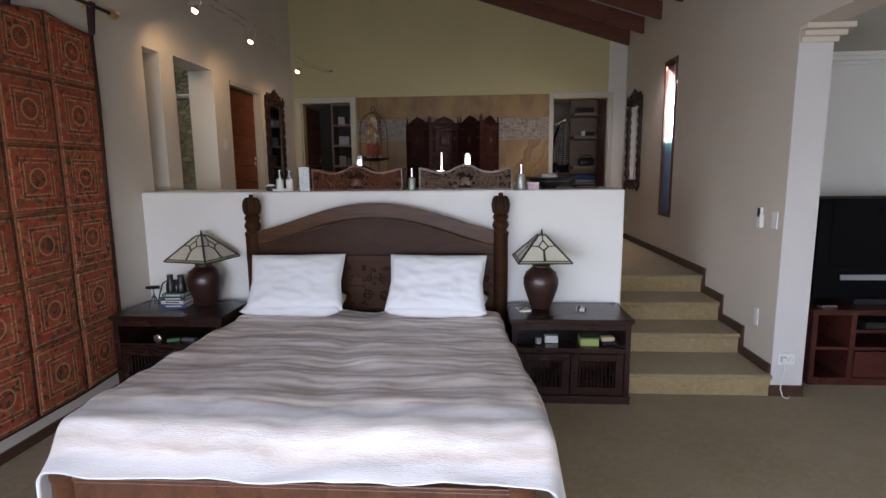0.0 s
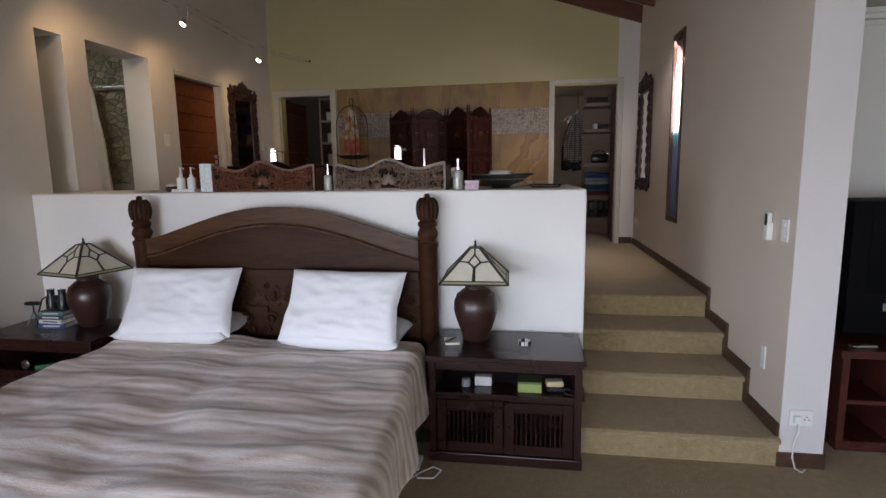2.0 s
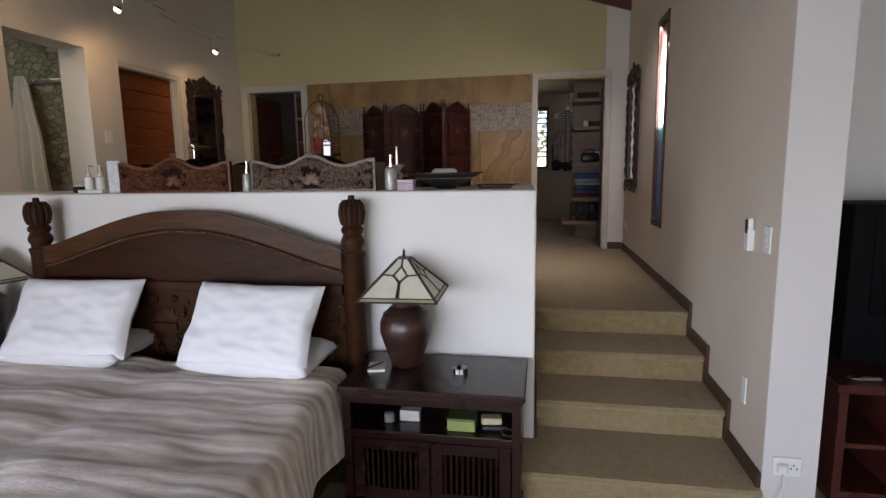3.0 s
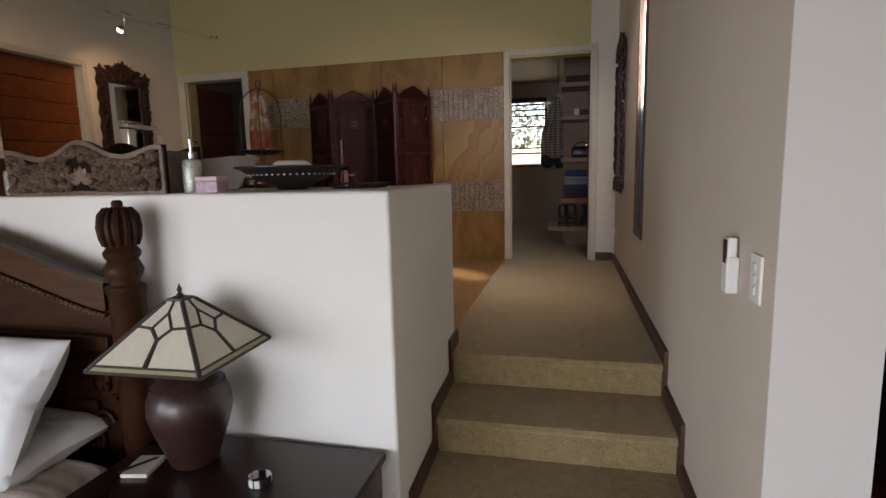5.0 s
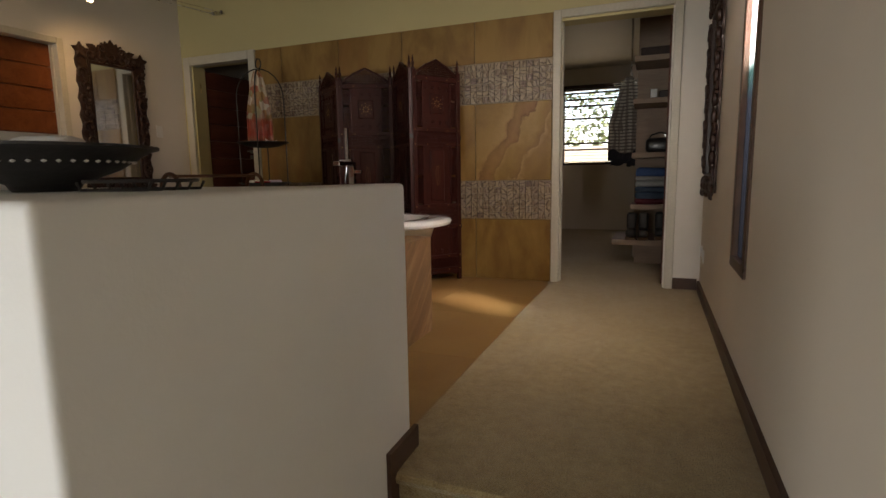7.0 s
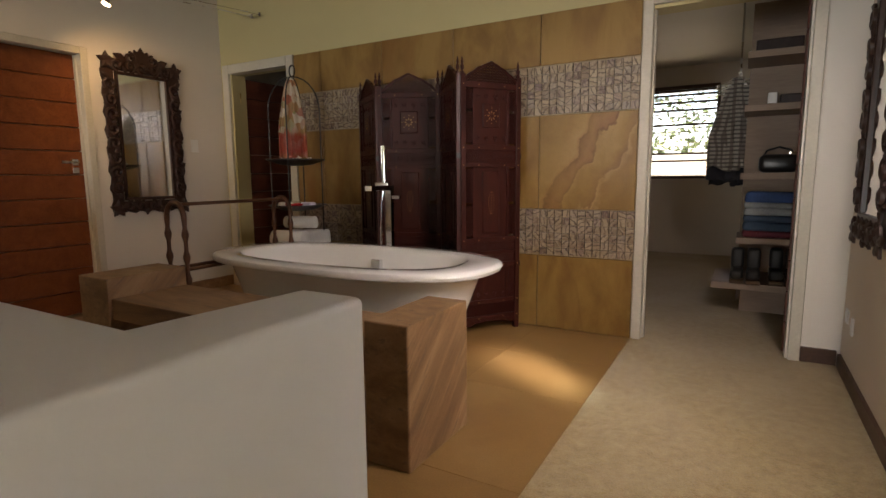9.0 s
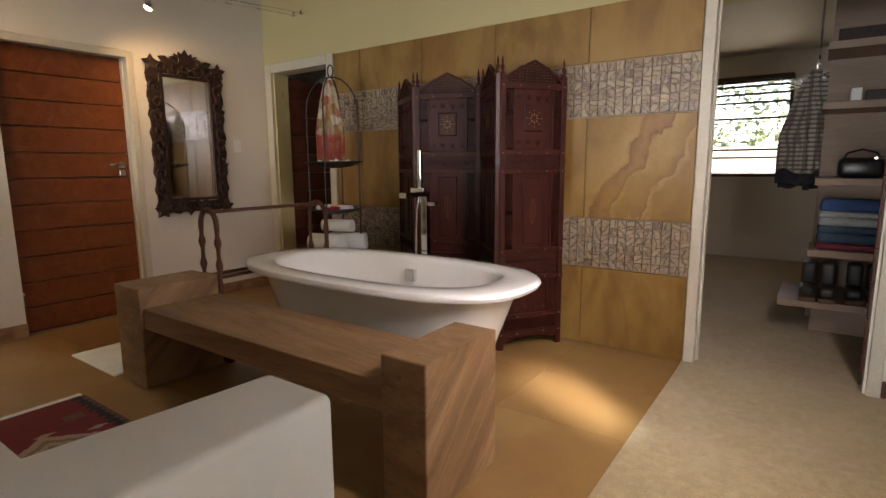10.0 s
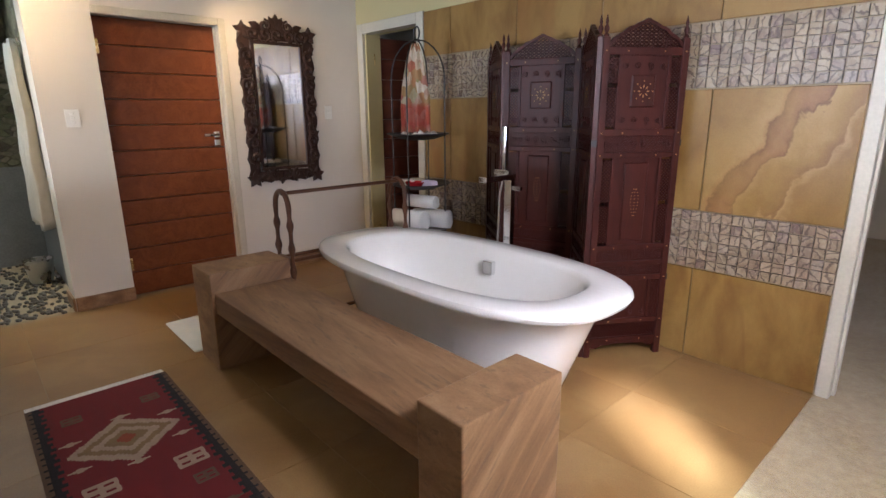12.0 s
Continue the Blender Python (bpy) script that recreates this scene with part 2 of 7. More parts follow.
FLOORSTONE = sandstone("honed_sandstone_floor", FLOORTONES, 0.5, 0.36, contrast=0.5)
BENCHSTONE = streaked_stone("pink_streaked_sandstone", (0.15, 0.1, 0.12), (0.16, 2.4, 3.4))
BENCHEND = streaked_stone("diagonal_streaked_sandstone", (-0.75, 0.0, 0.15), (1.2, 0.22, 3.0))


def rubble():
    """Dry-laid brown and mossy stone cladding."""
    n = Nodes("mossy_stone_cladding")
    v = n.scaled((1, 1, 1.7))
    cell = n.node("TexVoronoi", {"Vector": v, "Scale": 11.0, "Randomness": 1.0}).outputs
    edge = n.node("TexVoronoi", {"Vector": v, "Scale": 11.0, "Randomness": 1.0}, feature="DISTANCE_TO_EDGE").outputs[0]
    c = n.ramp(n.node("SeparateColor", {"Color": cell[1]}).outputs[0], [(0.0, (0.12, 0.10, 0.07)), (0.4, (0.24, 0.20, 0.13)), (0.7, (0.17, 0.17, 0.09)), (1.0, (0.32, 0.27, 0.19))])
    c = n.mix(n.ramp(n.noise(28, 5, 0.7), [(0.4, (0, 0, 0)), (0.7, (0.6,) * 3)]), c, (0.10, 0.10, 0.06, 1))
    joint = n.ramp(edge, [(0.0, (0, 0, 0)), (0.08, (1, 1, 1))])
    c = n.mix(n.ramp(edge, [(0.0, (0.3,) * 3), (0.05, (0, 0, 0))]), c, (0.08, 0.07, 0.045, 1))
    n.put(c, "Base Color")
    n.bsdf.inputs["Roughness"].default_value = 0.85
    b = n.bump(joint, 0.9, 0.03)
    n.bump(n.noise(40, 4), 0.5, 0.01, b)
    return n.mat


STONEWALL = rubble()
GROUT = plain("brown_grout", (0.30, 0.235, 0.15), 0.9)

# ---- the structure ----
F = 0.68                       # height of the upper floor above the bedroom
XL, XR, YB, YS = -2.52, 2.56, 8.60, -2.6
EAVE, SLOPE = 3.70, 0.316      # roof height at the right-hand wall, and its rise to the left


def roof(x):
    return EAVE + SLOPE * (XR - x)


bm = boxes((XL - 1.8, 6.9, YS - 0.3, 4.275, -0.2, 0.0))
box(bm, 2.79, 6.9, 4.275, 5.4, -0.2, 0.0)
setting("floor_bedroom", bm, CARPET, "beige cut-pile carpet of the bedroom and lounge", "carpet")
STEP_Y = (4.275, 4.758, 5.154, 5.556)
# carpeted flight with rounded nosings
bm = bmesh.new()
prof = []
for i, y in enumerate(STEP_Y):
    z = F * (i + 1) / 4
    prof += [(y, z - F / 4), (y, z - 0.045), (y - 0.018, z - 0.035), (y - 0.024, z - 0.018), (y - 0.014, z - 0.004), (y + 0.008, z)]
prof += [(9.9, F), (9.9, F - 0.2), (5.5, F - 0.2), (4.4, -0.2), (4.275, -0.2)]
X0, X1 = 1.43, 2.56
vs = [[bm.verts.new((x, y, z)) for y, z in prof] for x in (X0, X1)]
for i in range(len(prof)):
    j = (i + 1) % len(prof)
    bm.faces.new((vs[0][i], vs[0][j], vs[1][j], vs[1][i]))
bm.faces.new(vs[0])
bm.faces.new(list(reversed(vs[1])))
setting("stairs", bm, CARPET, "four carpeted steps up to a carpeted passage", "stairs", True)
setting("floor_bathroom", boxes((XL - 2.0, X0, 4.9, YB + 0.1, F - 0.2, F - 0.006)), GROUT, "sandstone tiled bathroom floor with thin joints", "floor")
setting("floor_closet", boxes((XL, X0, YB + 0.1, 13.3, F - 0.2, F), (X0, 4.0, 9.9, 13.3, F - 0.2, F)), CARPET, "beige carpet in the walk-in closet", "carpet")

# right-hand wall with the slit window; the wall ends at the lounge opening
SY0, SY1, SZ0, SZ1 = 6.553, 6.90, 1.183, 2.92
COL = 4.285                    # front of the wall end beside the lounge
IN = XR + 0.09
bm = boxes((XR, IN, COL, SY0, -0.2, 4.3), (XR, IN, SY1, YB + 5, -0.2, 4.3), (XR, IN, SY0, SY1, -0.2, SZ0), (XR, IN, SY0, SY1, SZ1, 4.3), (XR, 2.79, YS, COL, 2.685, 4.3))
for y0, y1, z0, z1 in ((COL, SY0 - 0.4, -0.2, 4.3), (SY1 + 0.12, YB + 5, -0.2, 4.3), (SY0 - 0.4, SY1 + 0.12, -0.2, SZ0 - 0.1), (SY0 - 0.4, SY1 + 0.12, SZ1 + 0.1, 4.3)):
    box(bm, IN, 2.79, y0, y1, z0, z1)
# Cooler, whiter copy of the wall paint: window light painted onto the end face.
LITEND = plaster("window_lit_end_paint", (0.66, 0.625, 0.60))
setting("wall_east_end", boxes((XR, 2.79, COL - 0.006, COL - 0.0001, -0.2, 2.685)), LITEND, "plastered end of the stair wall, whitened as if lit by the window", "wall")
setting("wall_east", bm, CREAM, "warm white plastered wall with a slit window", "wall")

# left-hand wall: slit niche, shower opening, door
bm = bmesh.new()
T = XL - 0.28
for y0, y1, z0, z1 in ((YS, -1.8, -0.2, 6), (1.2, 4.86, -0.2, 6), (-1.8, 1.2, 2.35, 6), (5.10, 5.33, -0.2, 6), (6.08, 6.46, -0.2, 6), (7.32, YB + 5, -0.2, 6), (4.86, 5.10, 2.80, 6), (5.33, 6.08, 2.82, 6), (6.46, 7.32, 2.77, 6), (4.86, 5.10, -0.2, 1.3)):
    box(bm, T, XL, y0, y1, z0, z1)
WESTPAINT = plaster("soft_white_wall_paint", (0.65, 0.60, 0.53))
setting("wall_west", bm, WESTPAINT, "warm white plastered wall with door and shower opening", "wall")

# back wall with two closet doorways
LD0, LD1, RD0, RD1, DT = -2.37, -1.60, 1.486, 2.298, 2.77
bm = boxes((XL, LD0, YB, YB + 0.16, F - .2, 6), (LD1, RD0, YB, YB + 0.16, F - .2, 6), (LD0, LD1, YB, YB + 0.16, DT, 6), (RD0, RD1, YB, YB + 0.16, DT, 6))
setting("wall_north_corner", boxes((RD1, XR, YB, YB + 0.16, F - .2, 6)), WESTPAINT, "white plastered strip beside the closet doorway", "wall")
setting("wall_north", bm, GABLE, "warm white plastered gable wall with two closet doorways", "wall")
# closet shell with its window
WX0, WX1, WZ0, WZ1, WY = 0.80, 1.70, 1.71, 2.92, 12.95
bm = boxes((XL, WX0, WY, WY + 0.2, F - .2, 4), (WX1, 4.0, WY, WY + 0.2, F - .2, 4), (WX0, WX1, WY, WY + 0.2, F - .2, WZ0), (WX0, WX1, WY, WY + 0.2, WZ1, 4))
setting("wall_closet_north", bm, CREAM, "white closet wall with a window", "wall")
setting("wall_closet_partition", boxes((-0.25, -0.1, YB + 0.16, WY, F - .2, 3.5)), WHITE, "white wall between the closets", "wall")
setting("wall_behind_door", boxes((-2.85, -2.80, 6.3, 7.6, F - .2, 3.6)), CREAM, "wall behind the plank door", "wall")
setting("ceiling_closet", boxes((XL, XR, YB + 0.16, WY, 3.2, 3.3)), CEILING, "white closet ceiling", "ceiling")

# south wall with large glazed openings, lounge shell
bm = boxes((XL, -2.0, YS - 0.25, YS, -.2, 6), (2.0, 4.5, YS - 0.25, YS, -.2, 6), (5.5, 6.6, YS - 0.25, YS, -.2, 6), (-2.0, 2.0, YS - 0.25, YS, 2.4, 6), (4.5, 5.5, YS - 0.25, YS, 2.4, 6))
setting("wall_south", bm, CREAM, "plastered wall with large glazed openings", "wall")
LY = 5.30
setting("wall_lounge_north", boxes((2.79, 6.6, LY, LY + 0.2, -0.2, 3.2)), WHITE, "off-white lounge wall behind the television", "wall")
setting("wall_lounge_east", boxes((6.6, 6.8, YS, LY, -0.2, 3.2)), WHITE, "off-white lounge wall", "wall")
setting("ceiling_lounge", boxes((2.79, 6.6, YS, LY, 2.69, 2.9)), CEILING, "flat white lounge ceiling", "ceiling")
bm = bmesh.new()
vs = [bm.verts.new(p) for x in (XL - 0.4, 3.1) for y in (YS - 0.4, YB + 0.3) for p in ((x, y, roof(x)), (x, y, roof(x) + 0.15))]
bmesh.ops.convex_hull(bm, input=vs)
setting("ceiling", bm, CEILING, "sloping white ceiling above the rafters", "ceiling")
bm = bmesh.new()
for y in [8.545 - 0.68 * i for i in range(17)]:
    h = 0.20
    vs = [bm.verts.new((x, yy, roof(x) - d)) for x in (XL, XR) for yy in (y - 0.035, y + 0.035) for d in (0.004, h)]
    bmesh.ops.convex_hull(bm, input=vs)
setting("rafters", bm, BEAMWOOD, "reddish stained timber rafters", "beam")
# shower room behind the left-hand wall
setting("wall_shower", boxes((-4.6, -4.4, 4.0, 7.0, F - .2, 3.6), (-4.4, T, 4.0, 4.2, F - .2, 3.6), (-4.4, T, 6.14, 6.3, F - .2, 3.6)), STONEWALL, "rough stone clad shower wall", "wall")
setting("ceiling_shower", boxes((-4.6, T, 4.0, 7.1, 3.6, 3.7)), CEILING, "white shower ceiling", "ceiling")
# half wall with counter
ZC = 1.56


def half_x(y):
    """The passage face of the half wall, which leans in slightly."""
    return 1.512 - 0.024 * (y - 4.60) / 1.09


bm = bmesh.new()
outline = [(XL, 4.675), (half_x(4.60), 4.60), (half_x(5.69), 5.69), (1.345, 5.69), (1.345, 5.365), (XL, 5.365)]
low = [bm.verts.new((x, y, 0)) for x, y in outline]
high = [bm.verts.new((x, y, ZC)) for x, y in outline]
bm.faces.new(high), bm.faces.new(list(reversed(low)))
for k in range(6):
    bm.faces.new((low[k], low[(k + 1) % 6], high[(k + 1) % 6], high[k]))
edge = [e for e in bm.edges if max(v.co.z for v in e.verts) > 1 and not all(v.co.x < XL + 0.01 for v in e.verts)]
bmesh.ops.bevel(bm, geom=edge, offset=0.014, segments=4, profile=0.5, affect="EDGES", clamp_overlap=True)
setting("half_wall", bm, WHITE, "white plastered half wall with a broad top behind the bed", "wall", True)
# Out-of-view slab, added to block high sun and sky at the south openings.
setting("veranda_roof", boxes((-4, 8, YS - 3.4, YS - 0.25, 2.55, 2.65)), CEILING, "unseen flat roof added to shade the glazed openings", "roof")
setting("ground", boxes((-300, 300, -300, 300, -0.6, -0.4)), plain("dry_lawn", (0.12, 0.12, 0.05), 0.9), "dry lawn around the house", "ground")

# ---- more materials ----
def agate_stone(name, base, pale, vein, rust, rough=0.4, scale=1.7, grain_scale=170):
    """Sandstone with agate-like rust bands that follow one slow field; each piece has its own cut."""
    n = Nodes(name)
    r = n.node("ObjectInfo").outputs["Random"]
    far = n.node("VectorMath", {0: n.node("CombineXYZ", {"X": r, "Y": r, "Z": r}).outputs[0], 1: (31, 57, 83)}, operation="MULTIPLY").outputs[0]
    place = n.node("VectorMath", {0: n.coords, 1: far}, operation="ADD").outputs[0]
    tilt = n.node("Mapping", {"Vector": place, "Rotation": (0.2, 0.75, 0.1), "Scale": (1.5, 1, 0.7)}).outputs[0]
    field = n.noise(scale, 4, 0.42, tilt, 0.9)
    cloudy = n.noise(2.6, 6, 0.6, tilt, 0.4)
    c = n.ramp(cloudy, [(0.38, base), (0.5, tuple((a + b) / 2 for a, b in zip(base, pale))), (0.62, pale)])
    veins = n.ramp(field, [(0.0, (0, 0, 0)), (0.56, (0, 0, 0)), (0.62, (0.35,) * 3), (0.70, (0.1,) * 3), (1.0, (0, 0, 0))])
    c = n.mix(veins, c, (*vein, 1))
    c = n.mix(n.ramp(field, [(0.30, (0.5,) * 3), (0.42, (0, 0, 0))]), c, (*rust, 1))
    grain = n.noise(grain_scale, 3)
    c = n.mix(0.14, c, n.ramp(grain, [(0.35, vein), (0.65, pale)]))
    n.put(c, "Base Color")
    n.put(n.node("MapRange", {"Value": cloudy, "To Min": rough - 0.1, "To Max": rough + 0.12}).outputs[0], "Roughness")
    n.bump(n.mix(0.5, grain, cloudy), 0.1, 0.003)
    return n.mat


def swirl_stone():
    """Golden slab with one broad rust and pink swirl running up across it and a thin pale vein beside it."""
    n = Nodes("swirled_sandstone_slab")
    xyz = n.node("SeparateXYZ", {"Vector": n.coords}).outputs
    a = n.node("Math", {0: xyz["X"], 1: 0.88}, operation="MULTIPLY").outputs[0]
    b = n.node("Math", {0: xyz["Z"], 1: -0.46}, operation="MULTIPLY").outputs[0]
    slow = n.node("Math", {0: n.node("Math", {0: n.noise(2.6, 3, 0.5, None, 0.6), 1: 0.5}, operation="SUBTRACT").outputs[0], 1: 0.40}, operation="MULTIPLY").outputs[0]
    fine = n.node("Math", {0: n.node("Math", {0: n.noise(13.0, 6, 0.62, None, 0.8), 1: 0.5}, operation="SUBTRACT").outputs[0], 1: 0.085}, operation="MULTIPLY").outputs[0]
    wander = n.node("Math", {0: slow, 1: fine}, operation="ADD").outputs[0]
    f = n.node("Math", {0: n.node("Math", {0: a, 1: b}, operation="ADD").outputs[0], 1: wander}, operation="ADD").outputs[0]
    f = n.node("MapRange", {"Value": f, "From Min": -0.4, "From Max": 0.4}).outputs[0]
    g, d, p = (0.250, 0.145, 0.036), (0.185, 0.098, 0.020), (0.335, 0.205, 0.068)
    c = n.ramp(f, [(0.0, d), (0.20, g), (0.34, p), (0.372, (0.29, 0.155, 0.05)), (0.385, (0.12, 0.050, 0.013)), (0.41, (0.185, 0.085, 0.024)), (0.46, (0.235, 0.118, 0.042)), (0.50, (0.20, 0.088, 0.03)), (0.515, (0.115, 0.046, 0.014)), (0.53, p), (0.62, g), (0.70, (0.17, 0.082, 0.024)), (0.715, (0.36, 0.225, 0.09)), (0.76, (0.21, 0.112, 0.032)), (0.9, d)])
    cloudy = n.noise(3.4, 7, 0.64, None, 0.9)
    c = n.mix(n.ramp(cloudy, [(0.42, (0, 0, 0)), (0.62, (0.62,) * 3)]), c, (*g, 1))
    c = n.mix(n.ramp(n.noise(7.0, 6, 0.6), [(0.50, (0, 0, 0)), (0.68, (0.45,) * 3)]), c, (0.165, 0.078, 0.016, 1))
    c = n.mix(0.14, c, n.ramp(n.noise(150, 3), [(0.35, d), (0.65, p)]))
    n.put(c, "Base Color")
    n.put(n.node("MapRange", {"Value": cloudy, "To Min": 0.32, "To Max": 0.5}).outputs[0], "Roughness")
    n.bump(n.mix(0.5, n.noise(170, 3), cloudy), 0.1, 0.003)
    return n.mat


def veined_tile():
    """Cream and grey marble chips with dark branching veins, a different cut on each piece."""
    n = Nodes("veined_marble_mosaic")
    r = n.node("ObjectInfo").outputs["Random"]
    isl = n.node("NewGeometry").outputs["Random Per Island"]
    both = n.node("Math", {0: r, 1: isl}, operation="ADD").outputs[0]
    far = n.node("VectorMath", {0: n.node("CombineXYZ", {"X": both, "Y": both, "Z": both}).outputs[0], 1: (91, 57, 73)}, operation="MULTIPLY").outputs[0]
    place = n.node("VectorMath", {0: n.coords, 1: far}, operation="ADD").outputs[0]
    angle = n.node("Math", {0: both, 1: 41.0}, operation="MULTIPLY").outputs[0]
    cut = n.node("VectorRotate", {"Vector": place, "Axis": (0, 1, 0), "Angle": angle}, rotation_type="AXIS_ANGLE").outputs[0]
    lines = n.node("TexWave", {"Vector": cut, "Scale": 9.0, "Distortion": 7.0, "Detail": 4, "Detail Scale": 1.6, "Detail Roughness": 0.62}, bands_direction="X").outputs[0]
    cell = n.noise(26.0, 6, 0.66, cut, 1.2)
    frac = n.node("Math", {0: n.node("Math", {0: both, 1: 7.31}, operation="MULTIPLY").outputs[0]}, operation="FRACT").outputs[0]
    tone = n.ramp(frac, [(0.0, (0.20, 0.145, 0.090)), (0.2, (0.34, 0.265, 0.17)), (0.4, (0.245, 0.20, 0.165)), (0.6, (0.37, 0.29, 0.19)), (0.78, (0.23, 0.165, 0.11)), (0.92, (0.19, 0.13, 0.12)), (1.0, (0.10, 0.055, 0.035))])
    c = n.mix(n.ramp(cell, [(0.46, (0, 0, 0)), (0.60, (0.7,) * 3)]), tone, (0.40, 0.325, 0.235, 1))
    c = n.mix(n.ramp(n.noise(11.0, 4, 0.6, cut), [(0.52, (0, 0, 0)), (0.64, (0.6,) * 3)]), c, (0.15, 0.095, 0.058, 1))
    c = n.mix(n.ramp(lines, [(0.0, (0.85,) * 3), (0.10, (0.55,) * 3), (0.2, (0, 0, 0))]), c, (0.060, 0.036, 0.024, 1))
    n.put(c, "Base Color")
    n.bsdf.inputs["Roughness"].default_value = 0.32
    n.bump(cell, 0.15, 0.002)
    return n.mat


def clear(name, colour=(1, 1, 1), gloss=0.08):
    n = Nodes(name)
    t = n.node("BsdfTransparent", {"Color": (*colour, 1)})
    g = n.node("BsdfGlossy", {"Roughness": 0.02})
    m = n.node("MixShader", {0: gloss, 1: t.outputs[0], 2: g.outputs[0]})
    n.tree.links.new(m.outputs[0], n.out.inputs[0])
    return n.mat


def stained_strip():
    n = Nodes("graded_stained_glass")
    z = n.node("SeparateXYZ", {"Vector": n.coords}).outputs["Z"]
    f = n.node("MapRange", {"Value": z, "From Min": SZ0, "From Max": SZ1}).outputs[0]
    tint = n.ramp(f, [(0.0, (0.06, 0.064, 0.075)), (0.40, (0.085, 0.095, 0.115)), (0.47, (0.11, 0.18, 0.18)), (0.51, (0.82, 0.90, 0.92)), (0.56, (0.90, 0.93, 0.96)), (0.78, (0.90, 0.90, 0.92)), (0.88, (0.38, 0.31, 0.29)), (1.0, (0.22, 0.15, 0.14))])
    t = n.node("BsdfTransparent", {"Color": tint})
    d = n.node("BsdfTranslucent", {"Color": tint})
    m = n.node("MixShader", {0: 0.25, 1: t.outputs[0], 2: d.outputs[0]})
    n.tree.links.new(m.outputs[0], n.out.inputs[0])
    return n.mat


def glow(name, colour, strength):
    n = Nodes(name)
    e = n.node("Emission", {"Color": (*colour, 1), "Strength": strength})
    n.tree.links.new(e.outputs[0], n.out.inputs[0])
    return n.mat


GOLDSLAB = agate_stone("golden_sandstone_slab", (0.165, 0.082, 0.016), (0.285, 0.168, 0.045), (0.135, 0.055, 0.014), (0.215, 0.088, 0.018))
SWIRLSLAB = swirl_stone()
MOSAIC = veined_tile()
ENAMEL = plain("white_bath_acrylic", (0.82, 0.80, 0.76), 0.10, vary=0.02, bump=0.0, coat=0.6)
CHROME = plain("polished_chrome", (0.78, 0.78, 0.78), 0.07, 1.0, vary=0.03, bump=0.0)
BRASS = plain("brass", (0.72, 0.52, 0.22), 0.28, 1.0, vary=0.1, bump=0.03)
STEEL = plain("brushed_steel", (0.60, 0.58, 0.54), 0.28, 1.0, vary=0.06, bump=0.03)
IRON = plain("black_wrought_iron", (0.022, 0.019, 0.017), 0.45, 0.3, vary=0.3, bump=0.2)
MIRROR = plain("silvered_mirror", (0.90, 0.90, 0.88), 0.012, 1.0, vary=0.0, bump=0.0)
CARVED = wood("blackened_carved_wood", (0.016, 0.008, 0.006), (0.055, 0.026, 0.018), 0.34, (1, 1, 0.4), 10, 0.2)
SCREENWOOD = wood("rosewood_screen", (0.020, 0.0048, 0.0036), (0.060, 0.0135, 0.009), 0.36, (1, 1, 0.15), 10, 0.12, shine=0.2)
INLAY = plain("dull_brass_inlay", (0.36, 0.23, 0.09), 0.42, 0.5, vary=0.3, bump=0.0)
RAILWOOD = wood("turned_brown_wood", (0.055, 0.022, 0.011), (0.13, 0.054, 0.027), 0.34, (1, 0.2, 0.5), 9, 0.1)
PLASTIC = plain("white_switch_plastic", (0.76, 0.75, 0.71), 0.35, vary=0.03, bump=0.0)
BLACK = plain("black_plastic", (0.012, 0.012, 0.013), 0.35, vary=0.2, bump=0.05)
TOWEL = plain("white_terry_towel", (0.72, 0.70, 0.66), 0.95, vary=0.08, scale=12, fine=320, bump=0.8)
GREYTILE = plain("grey_slate_tile", (0.20, 0.20, 0.19), 0.5, vary=0.22, scale=5, bump=0.25)
PEBBLE = plain("river_pebble", (0.085, 0.072, 0.056), 0.55, vary=0.3, scale=25, bump=0.15)
SHELFWOOD = wood("pale_melamine_shelf", (0.25, 0.17, 0.12), (0.36, 0.26, 0.19), 0.5, (0.12, 1, 1), 9, 0.06)
NOWRITING = plain("pale_print", (0.62, 0.62, 0.60), 0.6)


def bar_between(bm, a, b, thick, deep):
    """A flat bar in the xz plane from a to b."""
    (x0, z0), (x1, z1) = a, b
    length = math.hypot(x1 - x0, z1 - z0)
    px, pz = -(z1 - z0) / length * thick / 2, (x1 - x0) / length * thick / 2
    front = [(x0 + px, z0 + pz), (x1 + px, z1 + pz), (x1 - px, z1 - pz), (x0 - px, z0 - pz)]
    f = [bm.verts.new((x, -deep / 2, z)) for x, z in front]
    k = [bm.verts.new((x, deep / 2, z)) for x, z in front]
    bm.faces.new(f)
    bm.faces.new(list(reversed(k)))
    for i in range(4):
        bm.faces.new((f[(i + 1) % 4], f[i], k[i], k[(i + 1) % 4]))


def lattice(bm, x0, x1, z0, z1, pitch=0.02, thick=0.007, deep=0.012):
    """Crossed diagonal bars inside a rectangle."""
    w, h = x1 - x0, z1 - z0
    c = pitch / 2
    while c < w + h:
        a, b = (max(0, c - h), min(h, c)), (min(w, c), max(0, c - w))
        if math.hypot(b[0] - a[0], b[1] - a[1]) > 0.006:
            bar_between(bm, (x0 + a[0], z0 + a[1]), (x0 + b[0], z0 + b[1]), thick, deep)
            bar_between(bm, (x1 - a[0], z0 + a[1]), (x1 - b[0], z0 + b[1]), thick, deep)
        c += pitch
    return bm


